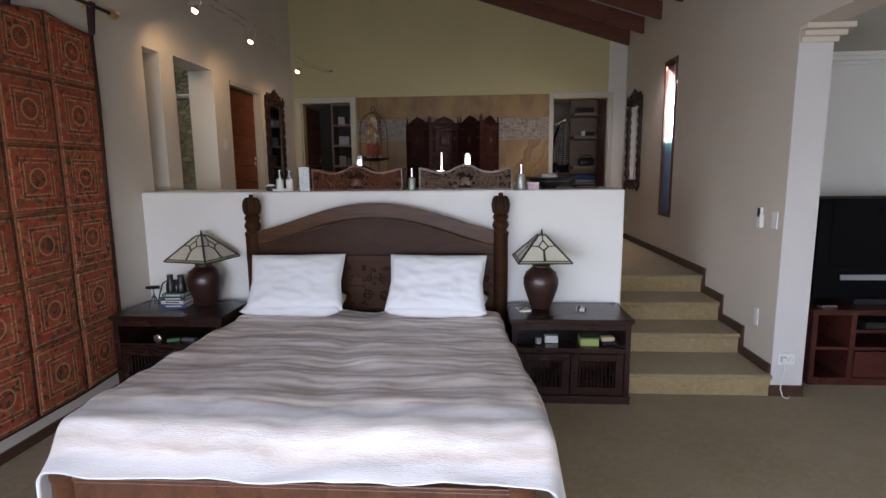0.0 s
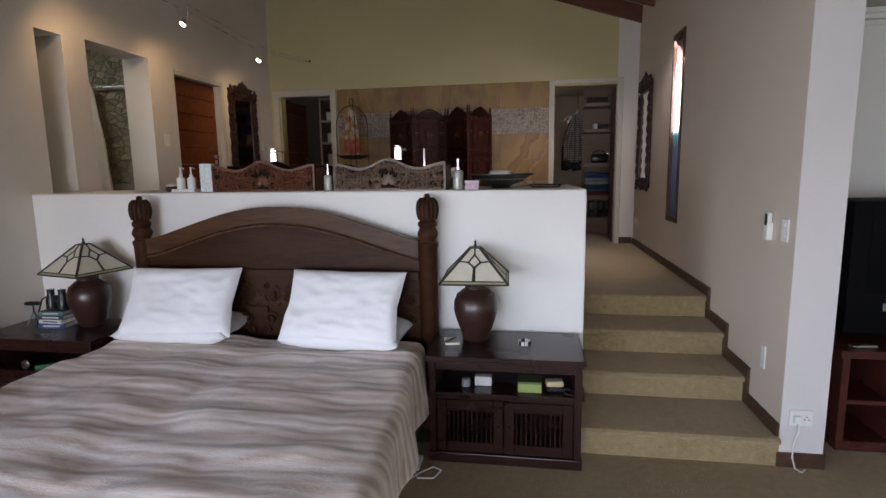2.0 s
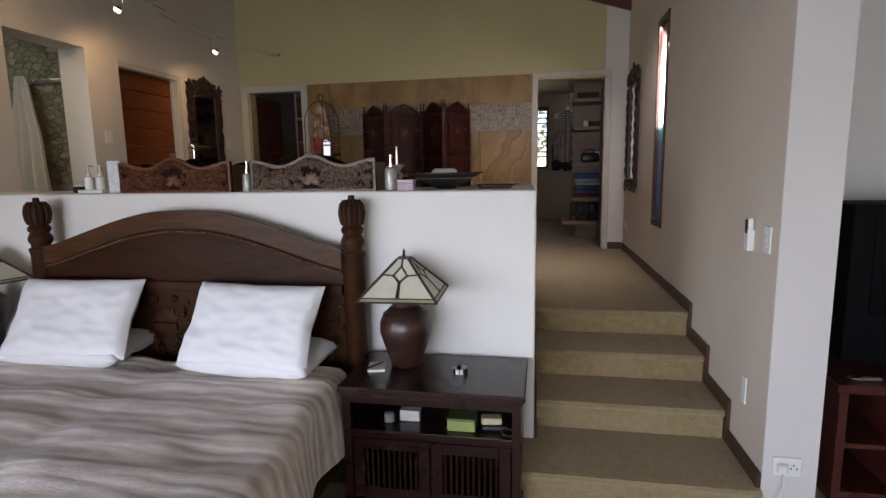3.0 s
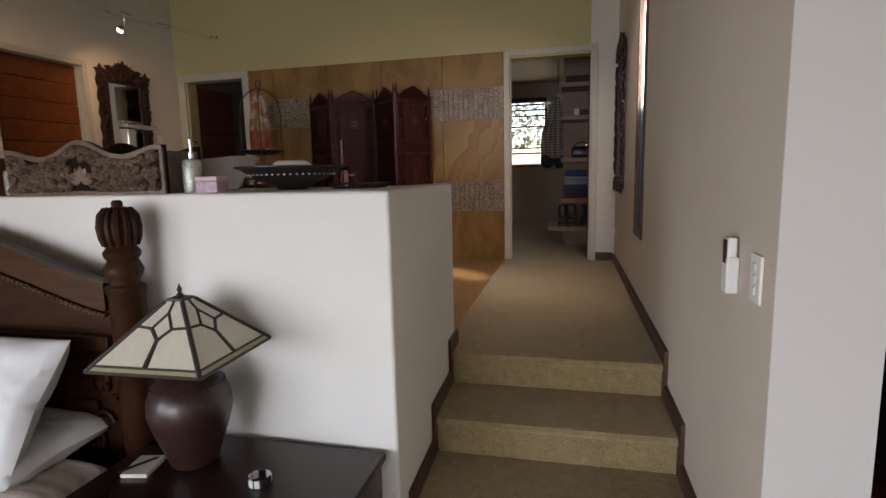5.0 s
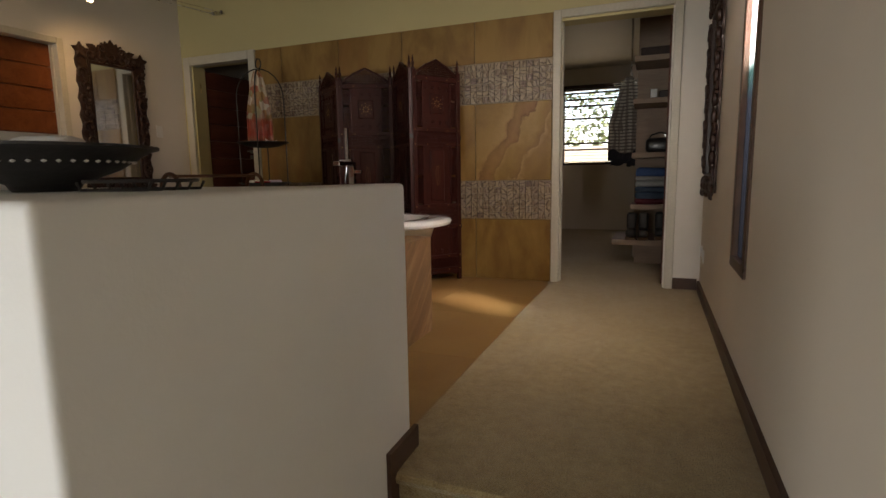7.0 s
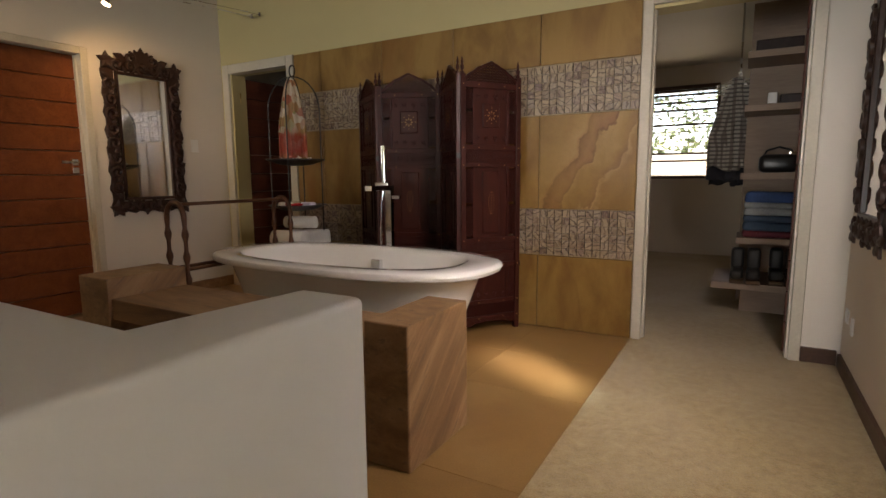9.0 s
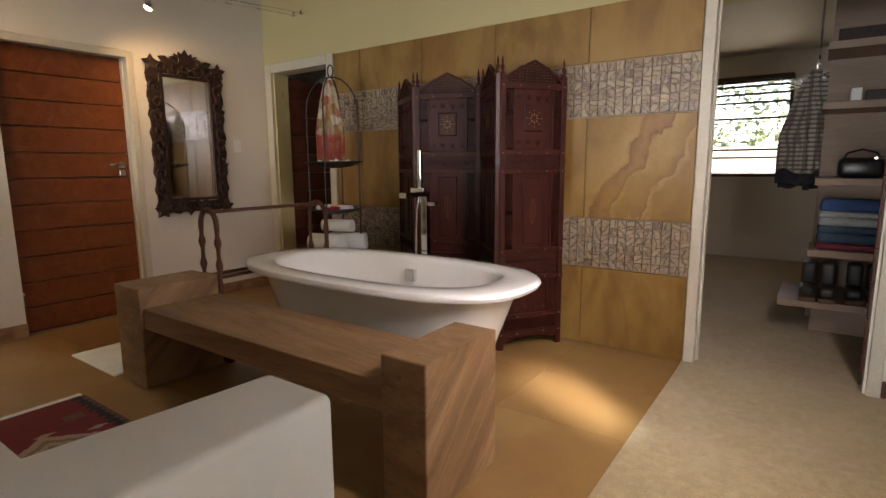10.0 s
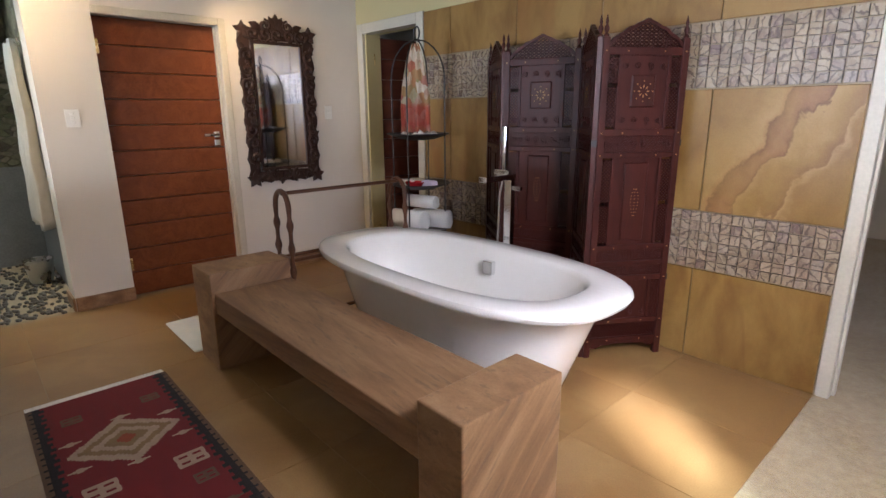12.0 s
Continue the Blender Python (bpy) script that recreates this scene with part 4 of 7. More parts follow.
# ---- carved mirrors ----
def carved_mirror(label):
    """Upright mirror in the xz plane: front at y = 0 looking towards -y, bottom at z = 0."""
    W, H = 0.70, 1.30
    ob = thing("carved_mirror", (0, 0, 0), label, "mirror", "carved mirrors")
    inner = 0.145
    bm = boxes((-W / 2 + inner - 0.025, W / 2 - inner + 0.025, 0.012, 0.03, inner - 0.025, inner), (-W / 2 + inner - 0.025, W / 2 - inner + 0.025, 0.012, 0.03, H - inner, H - inner + 0.025))
    box(bm, -W / 2 + inner - 0.025, -W / 2 + inner, 0.012, 0.03, inner, H - inner)
    box(bm, W / 2 - inner, W / 2 - inner + 0.025, 0.012, 0.03, inner, H - inner)
    part("inner_frame", bevelled(bm, 0.004, 1), CARVED, ob)
    part("mirror_glass", boxes((-W / 2 + inner - 0.005, W / 2 - inner + 0.005, 0.026, 0.031, inner - 0.005, H - inner + 0.005)), MIRROR, ob, "clear mirror glass")
    part("backing", boxes((-W / 2 + inner - 0.02, W / 2 - inner + 0.02, 0.031, 0.038, inner - 0.02, H - inner + 0.02)), CARVED, ob)
    bm = bmesh.new()
    rng = random.Random(5)
    mid = inner / 2 - 0.012
    n = 8
    for k in range(n):
        z = inner + 0.03 + (H - 2 * inner - 0.06) * (k + 0.5) / n
        for s in (-1, 1):
            x = s * (W / 2 - mid - 0.012)
            spiral(bm, x, z, 0.056, 0.012, (0 if s > 0 else math.pi) + (0.6 if k % 2 else -0.6), s * (1 if k % 2 else -1), 0.014, 1.25)
            leaf(bm, x + s * 0.012, z + 0.05, 0.065, math.pi / 2 - s * 0.9 * (1 if k % 2 else -1), 0.006)
            leaf(bm, x - s * 0.03, z - 0.045, 0.055, -math.pi / 2 + s * 0.5, 0.008)
    n = 5
    for k in range(n):
        x = -W / 2 + 0.09 + (W - 0.18) * (k + 0.5) / n
        for z, up in ((mid + 0.012, 1), (H - mid - 0.012, -1)):
            spiral(bm, x, z, 0.052, 0.012, math.pi / 2 * up, 1 if k % 2 else -1, 0.013, 1.25)
            leaf(bm, x + 0.05, z, 0.06, 1.2 * up + k, 0.006)
            leaf(bm, x - 0.04, z - up * 0.03, 0.055, 2.4 + k, 0.008)
    for sx in (-1, 1):
        for z in (0.05, H - 0.05):
            for a in range(5):
                leaf(bm, sx * (W / 2 - 0.055), z, 0.075, a * 2 * math.pi / 5 + 0.3, 0.004)
    for k in range(7):
        a = math.pi * (k + 0.5) / 7
        leaf(bm, 0, H - 0.045, 0.10 + 0.045 * math.sin(a) ** 3, a, 0.004 + 0.001 * k)
    for s in (-1, 1):
        spiral(bm, s * 0.10, H + 0.0, 0.05, 0.01, math.pi / 2, s, 0.013)
        leaf(bm, s * 0.14, H - 0.02, 0.10, math.pi / 2 - s * 1.2, 0.006)
    part("carved_frame", bm, CARVED, ob, smooth=True)
    bm = bmesh.new()
    for s in (-1, 1):
        n = 26
        out = [(s * (W / 2 - 0.018 + 0.012 * math.sin(k * 1.93)), 0.03 + (H - 0.06) * k / n) for k in range(n + 1)]
        ins = [(s * (W / 2 - 0.112), z) for x, z in reversed(out)]
        extruded(out + ins, 0.012, bm, Matrix.Translation((0, 0.022, 0)))
        z0 = 0.0 if s < 0 else H
        out = [(-W / 2 + 0.113 + (W - 0.226) * k / 16, abs(z0 - 0.018 - 0.010 * math.sin(k * 1.7))) for k in range(17)]
        ins = [(x, abs(z0 - 0.112)) for x, z in reversed(out)]
        extruded(out + ins, 0.012, bm, Matrix.Translation((0, 0.022, 0)))
    part("back_frame", bm, CARVED, ob)
    return ob


m1 = carved_mirror("tall mirror in a blackened openwork carved wooden frame")
m1.matrix_basis = pose(XL + 0.04, 7.78, 1.465, 0, 0, 90)
m2 = copy_thing(m1, pose(XR - 0.04, 8.06, 1.42, 0, 0, -90))

# ---- folding screen ----
def screen_panel():
    W, H = 0.47, 1.85
    ob = thing("screen_panel", (0, 0, 0), "carved rosewood folding screen panel with brass inlay and lattice", "screen", "folding screen panels")
    e = W / 2
    for s in (-1, 1):
        st = part("stile", rbox(s * (e - 0.018) - 0.018, s * (e - 0.018) + 0.018, -0.016, 0.016, 0.0, 1.74, 0.003), SCREENWOOD, ob)
        part("finial", lathe([(0.012, 1.74), (0.015, 1.748), (0.007, 1.758), (0.013, 1.775), (0.013, 1.785), (0.006, 1.80), (0.009, 1.812), (0.003, 1.84), (0, 1.85)], 12, at=(s * (e - 0.018), 0, 0)), SCREENWOOD, st, smooth=True)
    i = e - 0.036
    for z, h in ((0.085, 0.03), (0.20, 0.03), (0.455, 0.03), (0.545, 0.025), (0.635, 0.03), (1.14, 0.03), (1.255, 0.035), (1.655, 0.04)):
        part("rail", rbox(-i, i, -0.013, 0.013, z, z + h, 0.003), SCREENWOOD, ob)
    # scalloped apron and arched lattice crest
    apron = [(-i, 0.085), (-i, 0.055), (-i + 0.04, 0.05), (-i + 0.07, 0.068), (0, 0.075), (i - 0.07, 0.068), (i - 0.04, 0.05), (i, 0.055), (i, 0.085)]
    part("apron", extruded(apron, 0.016, m=Matrix.Translation((0, -0.008, 0))), SCREENWOOD, ob)
    bm = bmesh.new()
    arc = []
    for k in range(17):
        u = -1 + k / 8
        arc.append((u * i, 1.70 + 0.105 * (1 - abs(u) ** 1.6) + 0.012 * abs(math.sin(u * 6 * math.pi / 2)) + (0.02 if k == 8 else 0)))
    for a, b in zip(arc, arc[1:]):
        bar_between(bm, a, b, 0.016, 0.022)
    part("crest", bm, SCREENWOOD, ob)
    bm = bmesh.new()
    for k in range(16):
        (xa, za), (xb, zb) = arc[k], arc[k + 1]
        top = min(za, zb)
        if top - 1.697 > 0.012:
            lattice(bm, xa, xb, 1.697, top, 0.017, 0.005, 0.01)
    lattice(bm, -i, i, 0.117, 0.198, 0.02, 0.006, 0.012)
    for z0, z1 in ((0.488, 0.542), (0.573, 0.632), (1.173, 1.252)):
        for a, b in ((-i + 0.015, -0.012), (0.012, i - 0.015)):
            lattice(bm, a, b, z0, z1, 0.016, 0.004, 0.010)
    for s in (-1, 1):
        xs = sorted((s * i, s * (i - 0.055)))
        for z0, z1 in ((0.23, 0.45), (0.68, 0.885), (0.905, 1.13), (1.30, 1.50), (1.52, 1.645)):
            lattice(bm, xs[0], xs[1], z0, z1, 0.019, 0.006, 0.012)
    part("lattice", bm, SCREENWOOD, ob)
    for s in (-1, 1):
        x = s * (i - 0.064)
        for z0, z1 in ((0.23, 0.455), (0.665, 1.14), (1.29, 1.655)):
            part("muntin", rbox(x - 0.008, x + 0.008, -0.011, 0.011, z0, z1, 0.002), SCREENWOOD, ob)
    j = i - 0.072
    for z0, z1 in ((0.665, 1.14), (1.29, 1.655), (0.23, 0.455)):
        part("field_panel", boxes((-j, j, -0.003, 0.003, z0, z1)), SCREENWOOD, ob)
    for z0, z1, w in ((0.69, 1.115, 0.068), (1.40, 1.56, 0.066)):
        part("raised_panel", rbox(-w, w, -0.012, 0.012, z0, z1, 0.006, 1), SCREENWOOD, ob)
    # carved scroll rows
    bm = bmesh.new()
    for z, n, h in ((0.515, 10, 0.016), (0.60, 10, 0.016), (1.213, 8, 0.022), (1.335, 6, 0.018), (1.605, 6, 0.018), (0.27, 6, 0.016)):
        for k in range(n):
            w = i if n > 4 else j
            x = -w + 2 * w * (k + 0.5) / n
            for y in (-0.004, 0.010):
                spiral(bm, x, z, h, y, k * 1.9, 1 if k % 2 else -1, 0.0032, 1.3, 10)
            leaf(bm, x + 0.012, z - 0.006, 0.022, 1.0 + k, -0.006, 0.004)
    part("carving", bm, SCREENWOOD, ob, smooth=True)
    for z0, z1 in ((0.48, 0.545), (0.57, 0.635), (1.17, 1.255)):
        part("carving_ground", boxes((-i, i, -0.002, 0.002, z0, z1)), SCREENWOOD, ob)
    # brass star, drop and studs on both faces
    bm = bmesh.new()
    for y0, y1 in ((-0.0145, -0.0125), (0.0125, 0.0145)):
        for k in range(8):
            a = math.pi * k / 4
            c, s = math.cos(a), math.sin(a)
            o = [(0.014, 0), (0.024, 0.004), (0.034, 0), (0.024, -0.004)]
            f = [bm.verts.new((u * c - v * s, y0, 1.48 + u * s + v * c)) for u, v in o]
            g = [bm.verts.new((u * c - v * s, y1, 1.48 + u * s + v * c)) for u, v in o]
            bm.faces.new(f), bm.faces.new(list(reversed(g)))
            for q in range(4):
                bm.faces.new((f[(q + 1) % 4], f[q], g[q], g[(q + 1) % 4]))
            box(bm, 0.05 * c - 0.003, 0.05 * c + 0.003, y0, y1, 1.48 + 0.05 * s - 0.003, 1.48 + 0.05 * s + 0.003)
        for k in range(9):
            w = 0.022 * math.sin(math.pi * (k + 0.7) / 10)
            z = 0.83 + 0.018 * k
            for u in (-w, 0, w):
                box(bm, u - 0.002, u + 0.002, y0, y1, z - 0.003, z + 0.002)
    part("inlay", bm, INLAY, ob, "small brass inlay pieces")
    bm = bmesh.new()
    for z in (0.10, 0.215, 0.47, 0.65, 1.155, 1.27, 1.675):
        for x in (-e + 0.018, -0.1, 0.1, e - 0.018):
            for s in (-1, 1):
                box(bm, x - 0.0035, x + 0.0035, s * 0.017 - 0.001, s * 0.017 + 0.001, z - 0.0035, z + 0.0035)
    part("studs", bm, INLAY, ob, "rows of tiny brass studs")
    for z in (0.45, 1.2):
        part("hinge", rbox(e - 0.004, e + 0.004, -0.0185, 0.0185, z, z + 0.035, 0.002, 1), IRON, ob)
    return ob


SCREEN = [(-0.72, 8.50), (-0.375, 8.24), (0.08, 8.43), (0.395, 8.09), (0.665, 8.50)]
first = None
for a, b in zip(SCREEN, SCREEN[1:]):
    m = pose((a[0] + b[0]) / 2, (a[1] + b[1]) / 2, F, 0, 0, math.degrees(math.atan2(b[1] - a[1], b[0] - a[0])))
    if first is None:
        first = screen_panel()
        first.matrix_basis = m
    else:
        copy_thing(first, m)

# ---- kilim and mat ----
RED = plain("red_kilim_wool", (0.150, 0.0095, 0.0105), 0.95, vary=0.22, scale=14, fine=260, bump=0.7, stretch=(0.4, 2, 1))
rug = thing("kilim_rug", (-0.33, 5.955, F), "flat-woven red kilim with diamond motifs and black border", "rug")
part("field", bevelled(boxes((-0.74, 0.86, -0.275, 0.275, 0, 0.008)), 0.002, 1), RED, rug)
RUGTONES = {k: plain("kilim_" + k + "_wool", c, 0.95, vary=0.2, scale=20, fine=260, bump=0.6) for k, c in (("cream", (0.36, 0.26, 0.175)), ("black", (0.012, 0.010, 0.010)), ("olive", (0.215, 0.135, 0.060)), ("orange", (0.26, 0.060, 0.024)), ("brown", (0.115, 0.066, 0.036)))}
for s in (-1, 1):
    part("border_band", boxes((-0.74, 0.86, *sorted((s * 0.277, s * 0.31)), 0, 0.0075)), RUGTONES["brown"], rug)
    bm = bmesh.new()
    for k in range(64):
        x = -0.735 + k * 0.025
        w = (0.030, 0.046, 0.022, 0.040)[k % 4]
        y0, y1 = sorted((s * 0.283, s * (0.283 - w)))
        box(bm, x, x + 0.0235, y0, y1, 0.0075, 0.0095)
        if k % 2:
            y0, y1 = sorted((s * 0.283, s * 0.298))
            box(bm, x + 0.006, x + 0.016, y0, y1, 0.0075, 0.0095)
    part("toothed_border", bm, RUGTONES["black"], rug)
bm = bmesh.new()
for k in range(120):
    y = -0.305 + k * 0.0051
    tube([(-0.738, y, 0.005), (-0.760, y + 0.001 * math.sin(k), 0.005), (-0.785, y + 0.003 * math.sin(k * 2.1), 0.004)], 0.003, 4, bm)
part("fringe", bm, TOWEL, rug, "off-white cotton fringe")


def diamond(bm, cx, cy, a, b, z, step=0.0125):
    """A stepped diamond of strips, half length a along y, half length b along x."""
    n = int(b / step)
    right, left = [], []
    for k in range(-n, n):
        w = max(0.006, round(a * (1 - abs(k + 0.5) / n) / 0.012) * 0.012)
        right += [(cx + k * step, cy + w), (cx + (k + 1) * step, cy + w)]
        left += [(cx + k * step, cy - w), (cx + (k + 1) * step, cy - w)]
    ring = left + list(reversed(right))
    low = [bm.verts.new((x, y, 0.0075)) for x, y in ring]
    high = [bm.verts.new((x, y, z)) for x, y in ring]
    bm.faces.new(high), bm.faces.new(list(reversed(low)))
    for k in range(len(ring)):
        j = (k + 1) % len(ring)
        bm.faces.new((low[k], low[j], high[j], high[k]))


for cx in (-0.18, 0.62):
    for tone, a, b, z in (("cream", 0.228, 0.20, 0.0095), ("olive", 0.185, 0.162, 0.0103), ("cream", 0.14, 0.122, 0.0109), ("olive", 0.095, 0.085, 0.0114), ("orange", 0.05, 0.042, 0.0119)):
        bm = bmesh.new()
        diamond(bm, cx, 0, a, b, z)
        part("diamond", bm, RUGTONES[tone], rug)
    tone = RUGTONES["cream"] if cx < 0 else RUGTONES["brown"]
    for dx, dy in ((-0.21, 0.02), (0.21, 0.0), (-0.11, 0.195), (-0.11, -0.19), (0.12, 0.195), (0.12, -0.19)):
        bm = bmesh.new()
        diamond(bm, cx + dx, dy, 0.030, 0.020, 0.0095, 0.008)
        box(bm, cx + dx - 0.004, cx + dx + 0.004, dy - 0.042, dy + 0.042, 0.0075, 0.0097)
        part("small_diamond", bm, tone, rug)
    for dx, dy, k in ((0.335, 0.165, 1.15), (0.31, -0.15, 1.15), (-0.31, 0.17, 0.8), (-0.325, -0.155, 0.8)):
        bm = bmesh.new()
        for u, v, p, q in ((0, 0, 0.012, 0.05), (0.035, 0.0, 0.008, 0.05), (-0.035, 0, 0.008, 0.05), (0, 0.0, 0.038, 0.009), (0.025, 0.045, 0.012, 0.007), (-0.025, 0.045, 0.012, 0.007), (0.025, -0.045, 0.012, 0.007), (-0.025, -0.045, 0.012, 0.007)):
            box(bm, cx + dx + k * (u - p), cx + dx + k * (u + p), dy + k * (v - q), dy + k * (v + q), 0.0075, 0.0095 + 0.0002 * len(bm.verts) / 800)
        part("hooked_motif", bm, tone if dx > 0 else RUGTONES["brown"], rug)
mat_ob = tagged(part("bath_mat", bevelled(boxes((-1.80, -1.21, 6.47, 6.80, F, F + 0.014)), 0.005, 2), TOWEL, None), "folded white terry bath mat on the stone floor", "bath mat")

# ---- shower recess ----
hook = thing("towel_hook_rail", (-3.05, 6.14, 2.56), "small steel hook rail on the shower wall", "hook")
part("rail", rbox(-0.25, 0.25, -0.012, -0.001, -0.02, 0.02, 0.003), STEEL, hook)
for x in (-0.12, 0.12):
    part("hook", tube([(x, -0.01, 0), (x, -0.05, -0.01), (x, -0.065, 0.02)], 0.006, 6), STEEL, hook, smooth=True)
for x, seed, b, w in ((-3.22, 1, 1.20, 0.36), (-3.56, 5, 1.20, 0.34)):
    tw = thicken(part("hanging_towel", hanging_cloth(w, 2.60, b, 3, 0.05, seed=seed), TOWEL, None, smooth=True), 0.01)
    tw.matrix_basis = pose(x, 6.06, 0, 0, 0, 0)
    tagged(tw, "white terry towel hanging from a hook in the shower", "towel", "hanging towels")
setting("shower_tiling", boxes((-4.40, -4.386, 4.2, 6.125, F - 0.01, 1.60), (-4.386, T, 6.126, 6.14, F - 0.01, 1.60)), GREYTILE, "smooth grey tiling round the foot of the shower", "wall tiling")
pail = thing("metal_bucket", (-3.50, 5.98, F + 0.022), "small dented steel bucket on the shower floor", "bucket")
part("body", lathe([(0.075, 0), (0.078, 0.004), (0.105, 0.19), (0.11, 0.195), (0.104, 0.197), (0.076, 0.012), (0, 0.010)], 24), STEEL, pail, smooth=True)
part("bail", tube([(0.108 * math.cos(a), -0.05 * math.sin(a), 0.185 + 0.02 * math.sin(a)) for a in (math.pi * k / 10 for k in range(11))], 0.004, 6), STEEL, pail, smooth=True)
bm = bmesh.new()
rng = random.Random(9)
for i in range(1500):
    x, y = rng.uniform(-4.35, -2.55), rng.uniform(4.3, 6.12)
    r = rng.uniform(0.012, 0.022)
    lathe([(r * 0.9, 0.0), (r, 0.008), (r * 0.7, 0.016), (0, 0.019)], 7, bm, (x, y, F - 0.003))
tagged(part("pebble_floor", bm, PEBBLE), "rounded river pebbles set in the shower floor", "pebbles", kind="stuff")

# ---- wire lights ----
wires = thing("wire_light_track", (-2.0, 6.5, 0), "pair of thin cable wires strung along the wall", "light track")
for x in (-0.055, 0.055):
    part("cable", tube([(x + 0.035 * y, y, 3.24 - 0.09 * math.exp(-((y - 0.8) / 0.9) ** 2)) for y in [-4.1 + 6.18 * k / 20 for k in range(21)]], 0.003, 5), STEEL, wires)
    for y in (2.07,):
        part("anchor", lathe([(0.012, 0), (0.012, 0.03), (0.006, 0.035)], 10, at=(x + 0.07, y - 0.03, 3.215)), STEEL, wires, smooth=True)
part("stay", tube([(0.01, 1.98, 3.222), (0.12, 1.98, 3.222)], 0.004, 6), STEEL, wires)
BULB = glow("lit_halogen_bulb", (1.0, 0.70, 0.34), 2.4)
SPOTS = [(-2.06, 4.93, 3.245), (-2.01, 5.93, 3.22), (-1.965, 7.24, 3.15)]
for x, y, top in SPOTS:
    sp = thing("cable_spotlight", (x, y, top), "small lit halogen spotlight hanging from cables", "spotlight", "cable spotlights")
    part("bracket", tube([(-0.055, 0.0, 0.0), (-0.055, 0, -0.10), (-0.02, 0.01, -0.13)], 0.004, 6), STEEL, sp, smooth=True)
    part("bracket", tube([(0.055, 0.0, 0.0), (0.055, 0, -0.10), (0.02, 0.01, -0.13)], 0.004, 6), STEEL, sp, smooth=True)
    part("shade", moved(lathe([(0.012, 0.045), (0.024, 0.03), (0.030, 0.0), (0.027, 0.0), (0.02, 0.026)], 16), pose(0, 0, -0.15, -20, 25, 0)), STEEL, sp, smooth=True)
    part("bulb", moved(lathe([(0.0, 0.012), (0.02, 0.01), (0.029, -0.004), (0.024, -0.018), (0, -0.026)], 14), pose(0, 0, -0.15, -20, 25, 0)), BULB, sp, "glowing warm bulb", smooth=True)
    data = bpy.data.lights.new("spot", "SPOT")
    data.energy, data.color, data.spot_size, data.spot_blend, data.shadow_soft_size = 2.0, (1.0, 0.68, 0.32), radians(125), 0.9, 0.02
    lamp = new("halogen_light", data)
    lamp.matrix_world = look((x - 0.01, y, top - 0.18), (x - 0.32, y + 0.35, top - 0.75))

# ---- switches ----
def switch(place, turn, wide=0.075, high=0.12, rockers=1, label="white plastic light switch plate"):
    ob = thing("light_switch", place, label, "switch", "switch plates", turn)
    part("plate", rbox(-wide / 2, wide / 2, -0.009, 0.0, -high / 2, high / 2, 0.003), PLASTIC, ob)
    for k in range(rockers):
        z = (k - (rockers - 1) / 2) * 0.03
        part("rocker", rbox(-0.012, 0.012, -0.013, -0.009, z - 0.011, z + 0.011, 0.002, 1), PLASTIC, ob)
    return ob


switch((XL + 0.001, 6.255, 2.04), 90, 0.085, 0.12, 3)
switch((XL + 0.001, 8.245, 2.07), 90, 0.075, 0.12, 1)
switch((XR - 0.001, 4.39, 1.33), -90, 0.075, 0.125, 3)
switch((XR - 0.001, 4.535, 0.55), -90, 0.05, 0.14, 0, "white blank cover plate low on the wall")
switch((XR - 0.001, 8.46, 1.0), -90, 0.075, 0.075, 1)
switch((XR - 0.001, 8.30, 0.98), -90, 0.05, 0.09, 1)
rem = thing("wall_remote_holder", (XR - 0.001, 4.565, 1.34), "white wall holder with a dark remote control", "remote", "", -90)
part("holder", rbox(-0.025, 0.025, -0.034, 0, -0.085, 0.02, 0.005), PLASTIC, rem)
part("remote", rbox(-0.021, 0.021, -0.032, -0.006, -0.05, 0.075, 0.006), PLASTIC, rem)
part("remote_face", rbox(-0.017, 0.017, -0.0342, -0.0322, 0.0, 0.068, 0.0008, 1), BLACK, rem, "dark display window")

# ---- closet fittings ----
unit = thing("closet_shelf_unit", (2.0, 9.85, F), "open pale wood-grain closet shelf unit", "shelf unit")
part("side_panel", rbox(0.02, 0.52, 0.32, 0.345, 0.0, 2.45, 0.002, 1), SHELFWOOD, unit)
part("side_panel", rbox(0.495, 0.52, -0.3, 0.319, 0.0, 2.45, 0.002, 1), SHELFWOOD, unit)
SHELVES = (0.26, 0.59, 1.09, 1.60, 1.99)
for i, z in enumerate(SHELVES):
    part("shelf", rbox(-0.15 if i == 0 else 0.0, 0.493, -0.33 if i == 0 else -0.15, 0.318, z - 0.05, z, 0.003, 1), SHELFWOOD, unit)
part("plinth", rbox(0.05, 0.49, -0.1, 0.31, 0.0, 0.205, 0.002, 1), SHELFWOOD, unit)


def cloth_colour(name, c):
    return plain(name, c, 0.9, vary=0.2, scale=18, bump=0.4)


def folded(place, size, material, label, turn=0):
    w, dpt, h = size
    bm = bevelled(boxes((-w / 2, w / 2, -dpt / 2, dpt / 2, 0, h)), min(h * 0.45, 0.025), 3)
    for v in bm.verts:
        v.co += Vector((noise.noise(v.co * 9 + Vector(place)), noise.noise(v.co * 8 + Vector((3, 1, 2)) + Vector(place)), 0.5 * noise.noise(v.co * 7) * (v.co.z > h * 0.5))) * 0.026
    o = tagged(part("folded_clothes", bm, material, None, smooth=True), label, "clothes", "folded clothes")
    o.matrix_basis = pose(*place, 0, 0, turn)
    return o


